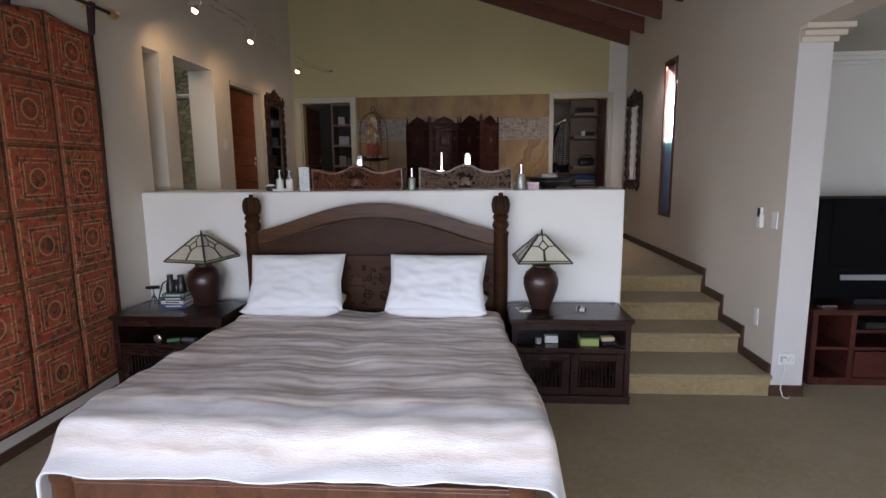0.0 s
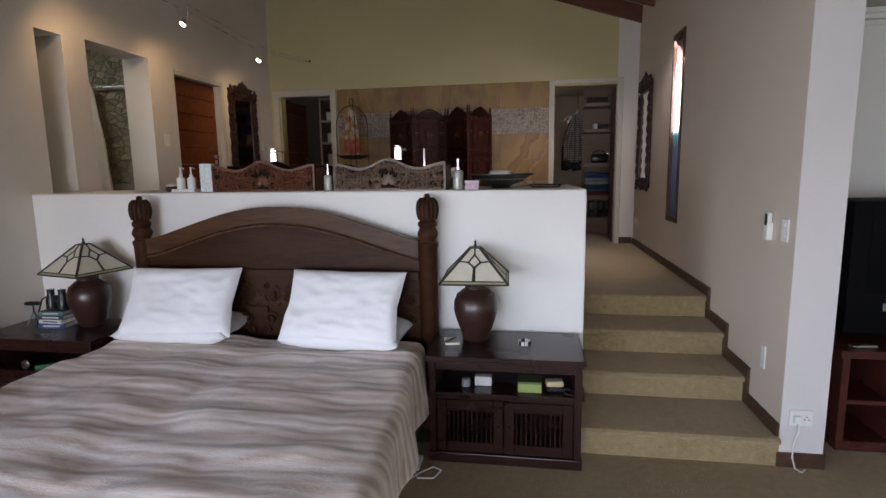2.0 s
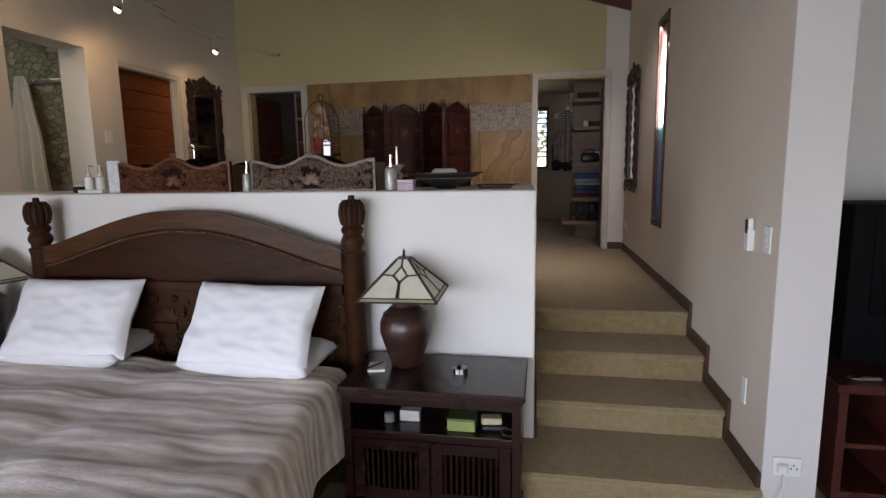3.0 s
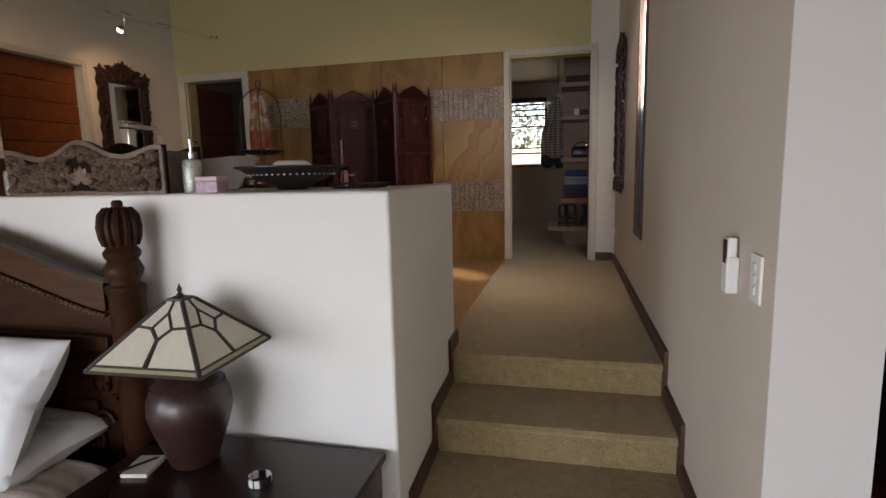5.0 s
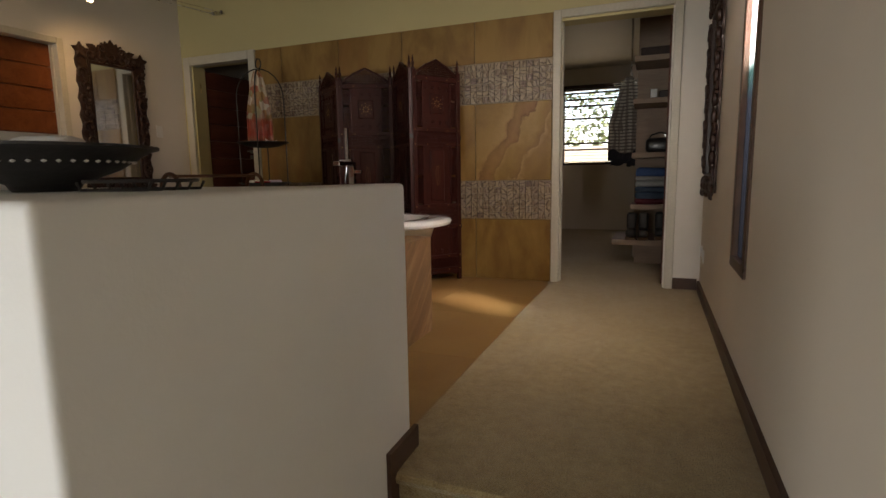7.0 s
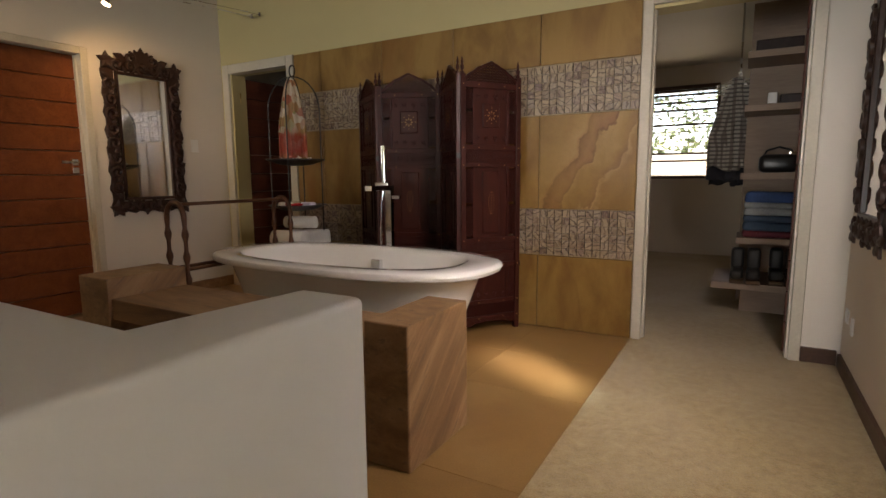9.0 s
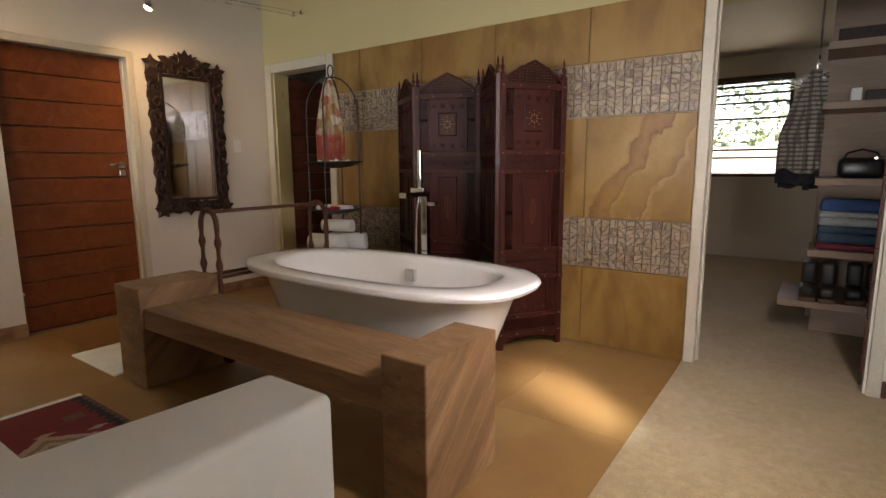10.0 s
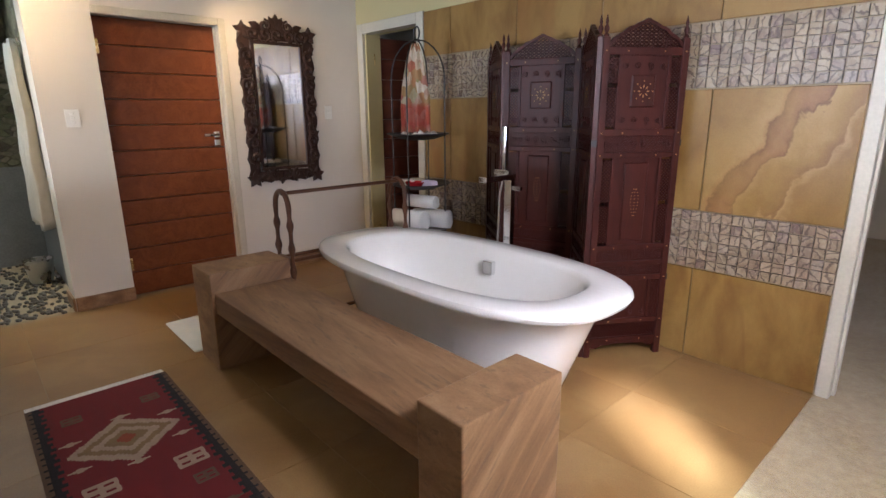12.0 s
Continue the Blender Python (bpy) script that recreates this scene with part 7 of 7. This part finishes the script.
def dispenser(place, tone, label, r=0.032, h=0.11, pump=CHROME):
    ob = thing("soap_dispenser", place, label, "dispenser", "soap dispensers")
    part("bottle", lathe([(r * 0.92, 0), (r, 0.005), (r, h * 0.85), (r * 0.85, h * 0.95), (r * 0.45, h), (0, h)], 20), tone, ob, smooth=True)
    part("collar", lathe([(0.013, h), (0.013, h + 0.018), (0.006, h + 0.02), (0.006, h + 0.06), (0.010, h + 0.062), (0.010, h + 0.07), (0, h + 0.07)], 12), pump, ob, smooth=True)
    part("nozzle", tube([(0, 0, h + 0.066), (0.0, 0.035, h + 0.066), (0.0, 0.04, h + 0.058)], 0.005, 6), pump, ob, smooth=True)
    return ob


dispenser((-0.198, 4.71, ZT), MOSAICGLASS, "silver crackled glass soap dispenser with chrome pump")
dispenser((0.70, 4.69, ZT), MOSAICGLASS, "silver crackled glass soap dispenser with chrome pump", 0.036, 0.13)
tray = thing("white_tray", (-1.285, 4.75, ZT), "small white tray under two lotion bottles", "tray")
part("dish", rbox(-0.10, 0.08, -0.05, 0.05, 0, 0.022, 0.006), PLASTIC, tray)
for x in (-0.05, 0.035):
    dispenser((-1.285 + x, 4.75, ZT + 0.022), PLASTIC, "white lotion bottle with pump on a tray", 0.030, 0.085, PLASTIC)
block("patterned_carton", (-1.115, 4.74, ZT), (0.085, 0.06, 0.20), plain("pale_floral_card", (0.62, 0.66, 0.66), 0.5, vary=0.25, scale=45, bump=0.0), "tall pale floral carton on the half wall", "carton", turn=10, r=0.002)
jar = thing("lidded_dark_jar", (-1.42, 4.76, ZT), "small dark jar with pale lid on the half wall", "jar")
part("body", lathe([(0.03, 0), (0.042, 0.012), (0.042, 0.035), (0.036, 0.042), (0, 0.042)], 20), CARVED, jar, smooth=True)
part("lid", lathe([(0.037, 0.043), (0.037, 0.05), (0.02, 0.058), (0, 0.06)], 20), PLASTIC, jar, smooth=True)
pinkbox = thing("pink_cream_pot", (0.795, 4.67, ZT), "lilac printed cardboard pot on the half wall", "box")
part("body", rbox(-0.045, 0.045, -0.035, 0.035, 0, 0.042, 0.004), plain("lilac_print_card", (0.50, 0.36, 0.44), 0.6, vary=0.3, scale=70, bump=0.0), pinkbox)
part("lid", rbox(-0.047, 0.047, -0.037, 0.037, 0.0425, 0.06, 0.004), plain("pale_lilac_card", (0.60, 0.50, 0.54), 0.6), pinkbox)


def basin(place):
    ob = thing("vessel_basin", place, "white flared ceramic vessel basin on the counter", "basin", "vessel basins")
    bm = bmesh.new()
    rings = []
    for a, b, z, curl in ((0.15, 0.10, 0, 0), (0.155, 0.105, 0.01, 0), (0.20, 0.14, 0.08, 0.004), (0.245, 0.18, 0.135, 0.012), (0.25, 0.185, 0.142, 0.014), (0.235, 0.172, 0.142, 0.013), (0.19, 0.13, 0.085, 0.004), (0.14, 0.09, 0.03, 0), (0.03, 0.02, 0.022, 0)):
        ring = []
        for k in range(48):
            t = 2 * math.pi * k / 48
            c, s = math.cos(t), math.sin(t)
            ring.append(bm.verts.new((a * math.copysign(abs(c) ** 0.5, c), b * math.copysign(abs(s) ** 0.5, s), z + curl * (abs(c) ** 3 - 0.3))))
        rings.append(ring)
    for p, q in zip(rings, rings[1:]):
        for k in range(48):
            bm.faces.new((p[k], p[(k + 1) % 48], q[(k + 1) % 48], q[k]))
    bm.faces.new(list(reversed(rings[0]))), bm.faces.new(rings[-1])
    part("bowl", bm, ENAMEL, ob, smooth=True)
    return ob


def basin_mixer(place):
    ob = thing("tall_basin_mixer", place, "tall square chrome basin mixer on the counter", "tap", "basin mixers")
    part("column", rbox(-0.024, 0.024, -0.022, 0.022, 0, 0.27, 0.004), CHROME, ob)
    part("spout", rbox(-0.024, 0.024, -0.02, 0.15, 0.272, 0.290, 0.003), CHROME, ob)
    part("lever", rbox(-0.016, 0.016, -0.03, 0.05, 0.294, 0.302, 0.002), CHROME, ob)
    part("lever_stem", lathe([(0.012, 0.29), (0.012, 0.294)], 10), CHROME, ob)
    return ob


basin((0.40, 5.13, ZT))
basin((-0.62, 5.13, ZT))
basin_mixer((0.262, 4.86, ZT))
basin_mixer((-0.667, 4.88, ZT))
bowl = thing("dark_pierced_bowl", (0.965, 4.96, ZT), "wide dark metal bowl with inlaid patterned rim", "bowl")
part("bowl", lathe([(0.06, 0), (0.065, 0.006), (0.07, 0.015), (0.145, 0.045), (0.205, 0.083), (0.228, 0.090), (0.228, 0.096), (0.202, 0.091), (0.14, 0.056), (0.05, 0.03), (0, 0.028)], 40), IRON, bowl, smooth=True)
bm = bmesh.new()
for k in range(46):
    a = 2 * math.pi * k / 46
    p = Vector((0.174 * math.cos(a), 0.174 * math.sin(a), 0.062))
    lathe([(0, -0.004), (0.006, 0), (0, 0.004)], 5, bm, tuple(p))
part("inlay", bm, SHELL, bowl, "ring of pale inlaid pieces")
o = tagged(part("bath_sponge", bevelled(boxes((-0.08, 0.08, -0.045, 0.045, 0, 0.075)), 0.03, 3), TOWEL, None, smooth=True), "white folded washcloth lying in the dark bowl", "cloth")
o.matrix_basis = pose(0.955, 4.98, ZT + 0.046, 0, 0, 15)
o = thing("wire_tray", (1.27, 4.95, ZT), "low dark wire tray on the counter", "tray")
part("rim", tube([(0.12 * math.cos(a), 0.08 * math.sin(a), 0.02) for a in (2 * math.pi * k / 24 for k in range(25))], 0.004, 6), IRON, o, smooth=True)
for k in range(5):
    y = -0.06 + 0.03 * k
    part("wire", tube([(-0.1, y, 0.018), (-0.09, y, 0.004), (0.09, y, 0.004), (0.1, y, 0.018)], 0.003, 5), IRON, o)

# ---- lounge ----
TVX = 3.02
st = thing("television_stand", (3.90, 4.78, 0), "dark red wooden television stand with open shelves", "tv stand")
RW = wood("dark_mahogany_stand", (0.040, 0.010, 0.008), (0.105, 0.028, 0.020), 0.28, (0.12, 1, 1), 8, 0.06, coat=0.3)
part("top", rbox(-0.95, 0.95, -0.30, 0.28, 0.575, 0.62, 0.006), RW, st)
part("base", rbox(-0.93, 0.93, -0.28, 0.27, 0.0, 0.06, 0.004), RW, st)
for x in (-0.93, -0.64, 0.0, 0.60, 0.89):
    part("divider", rbox(x, x + 0.04, -0.28, 0.27, 0.061, 0.574, 0.003), RW, st)
for z in (0.30, 0.44):
    for x0, x1 in ((-0.889, -0.641), (-0.599, -0.001), (0.041, 0.599), (0.641, 0.889)):
        if z == 0.30 or x0 > -0.7:
            part("shelf", boxes((x0, x1, -0.27, 0.25, z - 0.012, z + 0.012)), RW, st)
part("back_panel", boxes((-0.93, 0.93, 0.272, 0.279, 0.06, 0.574)), BLACK, st)
part("drawer_front", rbox(-0.598, -0.002, -0.29, -0.275, 0.07, 0.28, 0.004), RW, st)
block("set_top_box", (3.57, 4.64, 0.456), (0.38, 0.24, 0.055), BLACK, "black set-top box on a stand shelf", "media box", r=0.004)
TVBLACK = plain("matt_black_casing", (0.004, 0.004, 0.005), 0.6, vary=0.2, bump=0.0)
TVBLACK.node_tree.nodes["Principled BSDF"].inputs["Specular IOR Level"].default_value = 0.08
TVGLASS = plain("dark_tv_glass", (0.003, 0.003, 0.004), 0.3, vary=0.1, bump=0.0)
TVGLASS.node_tree.nodes["Principled BSDF"].inputs["Specular IOR Level"].default_value = 0.1
tv = thing("television", (3.86, 4.80, 0.62), "large black television with a silver speaker strip", "television")
part("cabinet", bevelled(boxes((-0.82, 0.82, -0.14, 0.20, 0.05, 0.855)), 0.02, 2), TVBLACK, tv, smooth=True)
part("screen", rbox(-0.72, 0.72, -0.146, -0.141, 0.30, 0.83, 0.002, 1), TVGLASS, tv)
part("speaker_strip", rbox(-0.62, 0.62, -0.152, -0.141, 0.20, 0.245, 0.003), plain("silver_paint", (0.42, 0.42, 0.45), 0.3, 0.6, bump=0.0), tv, "silver speaker strip")
part("foot", rbox(-0.5, 0.5, -0.16, 0.18, 0.0, 0.05, 0.008), BLACK, tv)
block("remote_control", (3.10, 4.56, 0.621), (0.14, 0.045, 0.018), STEEL, "silver remote control on the stand", "remote", turn=6, r=0.006)


def socket(place, turn, cord=False):
    ob = thing("wall_socket", place, "white double wall socket" + (" with a plug and white cord" if cord else " with a black plug"), "socket", "wall sockets", turn)
    part("plate", rbox(-0.06, 0.06, -0.010, 0, -0.045, 0.045, 0.003), PLASTIC, ob)
    bm = boxes((0.022, 0.030, -0.0105, -0.0101, 0.006, 0.012), (0.036, 0.044, -0.0105, -0.0101, -0.010, -0.004), (0.012, 0.020, -0.0105, -0.0101, -0.010, -0.004))
    part("pin_holes", bm, BLACK, ob)
    part("plug", rbox(-0.048, -0.008, -0.042, -0.0105, -0.022, 0.02, 0.008), PLASTIC if cord else BLACK, ob)
    if cord:
        part("cord", tube([(-0.028, -0.035, -0.02), (-0.03, -0.05, -0.06), (-0.045, -0.045, -0.14), (-0.045, -0.04, -0.22), (-0.03, -0.05, -0.28), (0.0, -0.06, -0.293), (0.03, -0.03, -0.293)], 0.0045, 6), PLASTIC, ob, smooth=True)
    return ob


socket((2.66, COL - 0.007, 0.295), 0, True)
socket((3.40, LY - 0.001, 1.12), 0)

# ---- skirtings, cornice, capital ----
def skirt(bm, x0, x1, y0, y1, z0, h=0.085):
    box(bm, x0, x1, y0, y1, z0, z0 + h)


bm = bmesh.new()
for i, y in enumerate(STEP_Y):
    z = F * (i + 1) / 4
    y1 = STEP_Y[i + 1] if i < 3 else YB - 0.03
    box(bm, XR - 0.018, XR, max(y + 0.0002, COL), y1 - 0.0502 * (i < 3), z + 0.0005, z + 0.075)
    if i:
        box(bm, XR - 0.018, XR, y - 0.05, y, z - F / 4 + 0.0005, z + 0.075)
skirt(bm, 2.371, XR - 0.0185, YB - 0.018, YB, F)
setting("baseboard_stairs", bm, SKIRT, "dark stained skirting that steps up with the stairs", "baseboard")
bm = boxes((2.55, 2.80, COL - 0.018, COL, 0, 0.085), (2.79, 2.806, COL, LY, 0, 0.085))
box(bm, XL, XL + 0.018, YS, 4.595, 0, 0.065)
setting("baseboard_bedroom", bm, SKIRT, "dark stained wooden skirting", "baseboard")
bm = bmesh.new()
for i in range(4):
    z, y0 = F * (i + 1) / 4, max(4.61, STEP_Y[i])
    y1 = STEP_Y[i + 1] if i < 3 else 5.715
    xa, xb = half_x(y0), half_x(y1)
    v = [bm.verts.new(p) for p in ((xa, y0, z), (xb, y1 - 0.0502 * (i < 3), z), (xb + 0.016, y1 - 0.0502 * (i < 3), z), (xa + 0.016, y0, z))]
    w = [bm.verts.new(p.co + Vector((0, 0, 0.075))) for p in v]
    bm.faces.new(w), bm.faces.new(list(reversed(v)))
    for k in range(4):
        bm.faces.new((v[k], v[(k + 1) % 4], w[(k + 1) % 4], w[k]))
    if i:
        box(bm, half_x(y0), half_x(y0) + 0.016, y0 - 0.05, y0, z - F / 4 + 0.0005, z + 0.075)
setting("baseboard_half_wall", bm, SKIRT, "dark skirting stepping along the half wall", "baseboard")
bm = boxes((XL, XL + 0.02, 6.08, 6.462, F, F + 0.10), (XL - 0.28, XL, 6.062, 6.0795, F, F + 0.10), (XL, XL + 0.02, 7.365, YB - 0.02, F, F + 0.10))
setting("baseboard_bathroom", bevelled(bm, 0.003, 1), BENCHSTONE, "sandstone skirting in the bathroom", "baseboard")
bm = bmesh.new()
for k, (out, z) in enumerate(((0.02, 2.565), (0.05, 2.603), (0.08, 2.645))):
    box(bm, XR + 0.004 - out * 0.02, 2.79 + out * 1.1, COL - 0.008 - out, 4.6, z, z + 0.0375)
setting("column_capital", bevelled(bm, 0.004, 1), CREAM, "stepped white plaster capital", "trim")
bm = bmesh.new()
for out, z in ((0.02, 2.59), (0.05, 2.625), (0.08, 2.655)):
    box(bm, 2.80, 6.6, LY - out, LY - 0.0005, z, z + 0.0345)
setting("cornice", bevelled(bm, 0.004, 1), WHITE, "stepped white plaster cornice", "trim")

# ---- stone facing and floor, piece by piece ----
panel = tagged(new("stone_wall_facing"), "golden sandstone slabs with two bands of marble mosaic", "wall facing", kind="structure")
part("backing", boxes((-1.515, 1.43, YB - 0.022, YB, F, 2.84)), GROUT, panel)
XS = [-1.513, -1.20, -0.55, 0.10, 0.778, 1.428]


def slab(x0, x1, z0, z1):
    bm = bevelled(boxes((-(x1 - x0) / 2 + 0.0025, (x1 - x0) / 2 - 0.0025, -0.012, 0.0, -(z1 - z0) / 2 + 0.0025, (z1 - z0) / 2 - 0.0025)), 0.0025, 1)
    o = part("slab", bm, SWIRLSLAB if z0 == 1.53 and x0 > 0.7 else GOLDSLAB, panel)
    o.location = ((x0 + x1) / 2, YB - 0.023, (z0 + z1) / 2)
    return o


for z0, z1 in ((F, 1.205), (1.53, 2.17), (2.50, 2.84)):
    for x0, x1 in zip(XS, XS[1:]):
        slab(x0, x1, z0, z1)
CHIP = 0.0533
chip_meshes = []
rng = random.Random(21)
for k in range(6):
    bm = bmesh.new()
    e = CHIP / 2 - 0.0018
    d = rng.uniform(0.011, 0.015)
    vs = [(sx * (e + rng.uniform(-0.0015, 0.001)), sz * (e + rng.uniform(-0.0015, 0.001))) for sx, sz in ((-1, -1), (1, -1), (1, 1), (-1, 1))]
    f = [bm.verts.new((x * 0.96, -d, z * 0.96)) for x, z in vs]
    b = [bm.verts.new((x, 0, z)) for x, z in vs]
    bm.faces.new(f)
    for q in range(4):
        bm.faces.new((f[(q + 1) % 4], f[q], b[q], b[(q + 1) % 4]))
    o = part("mosaic_chip", bm, MOSAIC, panel)
    o.location = (1.43 - CHIP * (k + 0.5), YB - 0.0225, 1.207 + CHIP * 0.5)
    chip_meshes.append(o.data)
hidden = bmesh.new()
for base in (1.207, 2.175):
    for row in range(6):
        for col in range(55):
            x, z = 1.43 - CHIP * (col + 0.5), base + CHIP * (row + 0.5)
            if base == 1.207 and row == 0 and col < 6:
                continue
            if x < -1.50:
                continue
            if x > 0.62 or (x < -1.0):
                o = new("mosaic_chip", chip_meshes[(col * 7 + row * 3) % 6])
                o.parent = panel
                o.location = (x, YB - 0.0225, z)
                o.rotation_euler = (0, radians(90 * ((col * 5 + row) % 4)), 0)
            else:
                box(hidden, x - CHIP / 2 + 0.002, x + CHIP / 2 - 0.002, YB - 0.035, YB - 0.0226, z - CHIP / 2 + 0.002, z + CHIP / 2 - 0.002)
tagged(part("mosaic_rest", hidden, MOSAIC, panel), kind="stuff")
fl = bpy.data.objects["floor_bathroom"]
TX = [XL, -1.77, -1.13, -0.49, 0.15, 0.79, X0 + 0.0]
TY = [4.9, 5.75, 6.58, 7.40, 7.95, 8.50, YB - 0.024]
for x0, x1 in zip(TX, TX[1:]):
    for y0, y1 in zip(TY, TY[1:]):
        bm = bevelled(boxes((-(x1 - x0) / 2 + 0.0012, (x1 - x0) / 2 - 0.0012, -(y1 - y0) / 2 + 0.0012, (y1 - y0) / 2 - 0.0012, -0.0055, 0.0)), 0.0004, 1)
        o = part("floor_tile", bm, FLOORSTONE, fl)
        o.location = ((x0 + x1) / 2, (y0 + y1) / 2, F)

# fine carving, lattice and beads are too small to pick apart
for ob in list(bpy.data.objects):
    if ob.parent and ob.name.split(".")[0] in ("carving", "lattice", "inlay", "studs", "crest", "fluted_knob", "carved_panel", "carved_frame", "bead_moulding", "bead_ring", "toothed_border", "fringe", "pin_holes"):
        tagged(ob, kind="stuff")
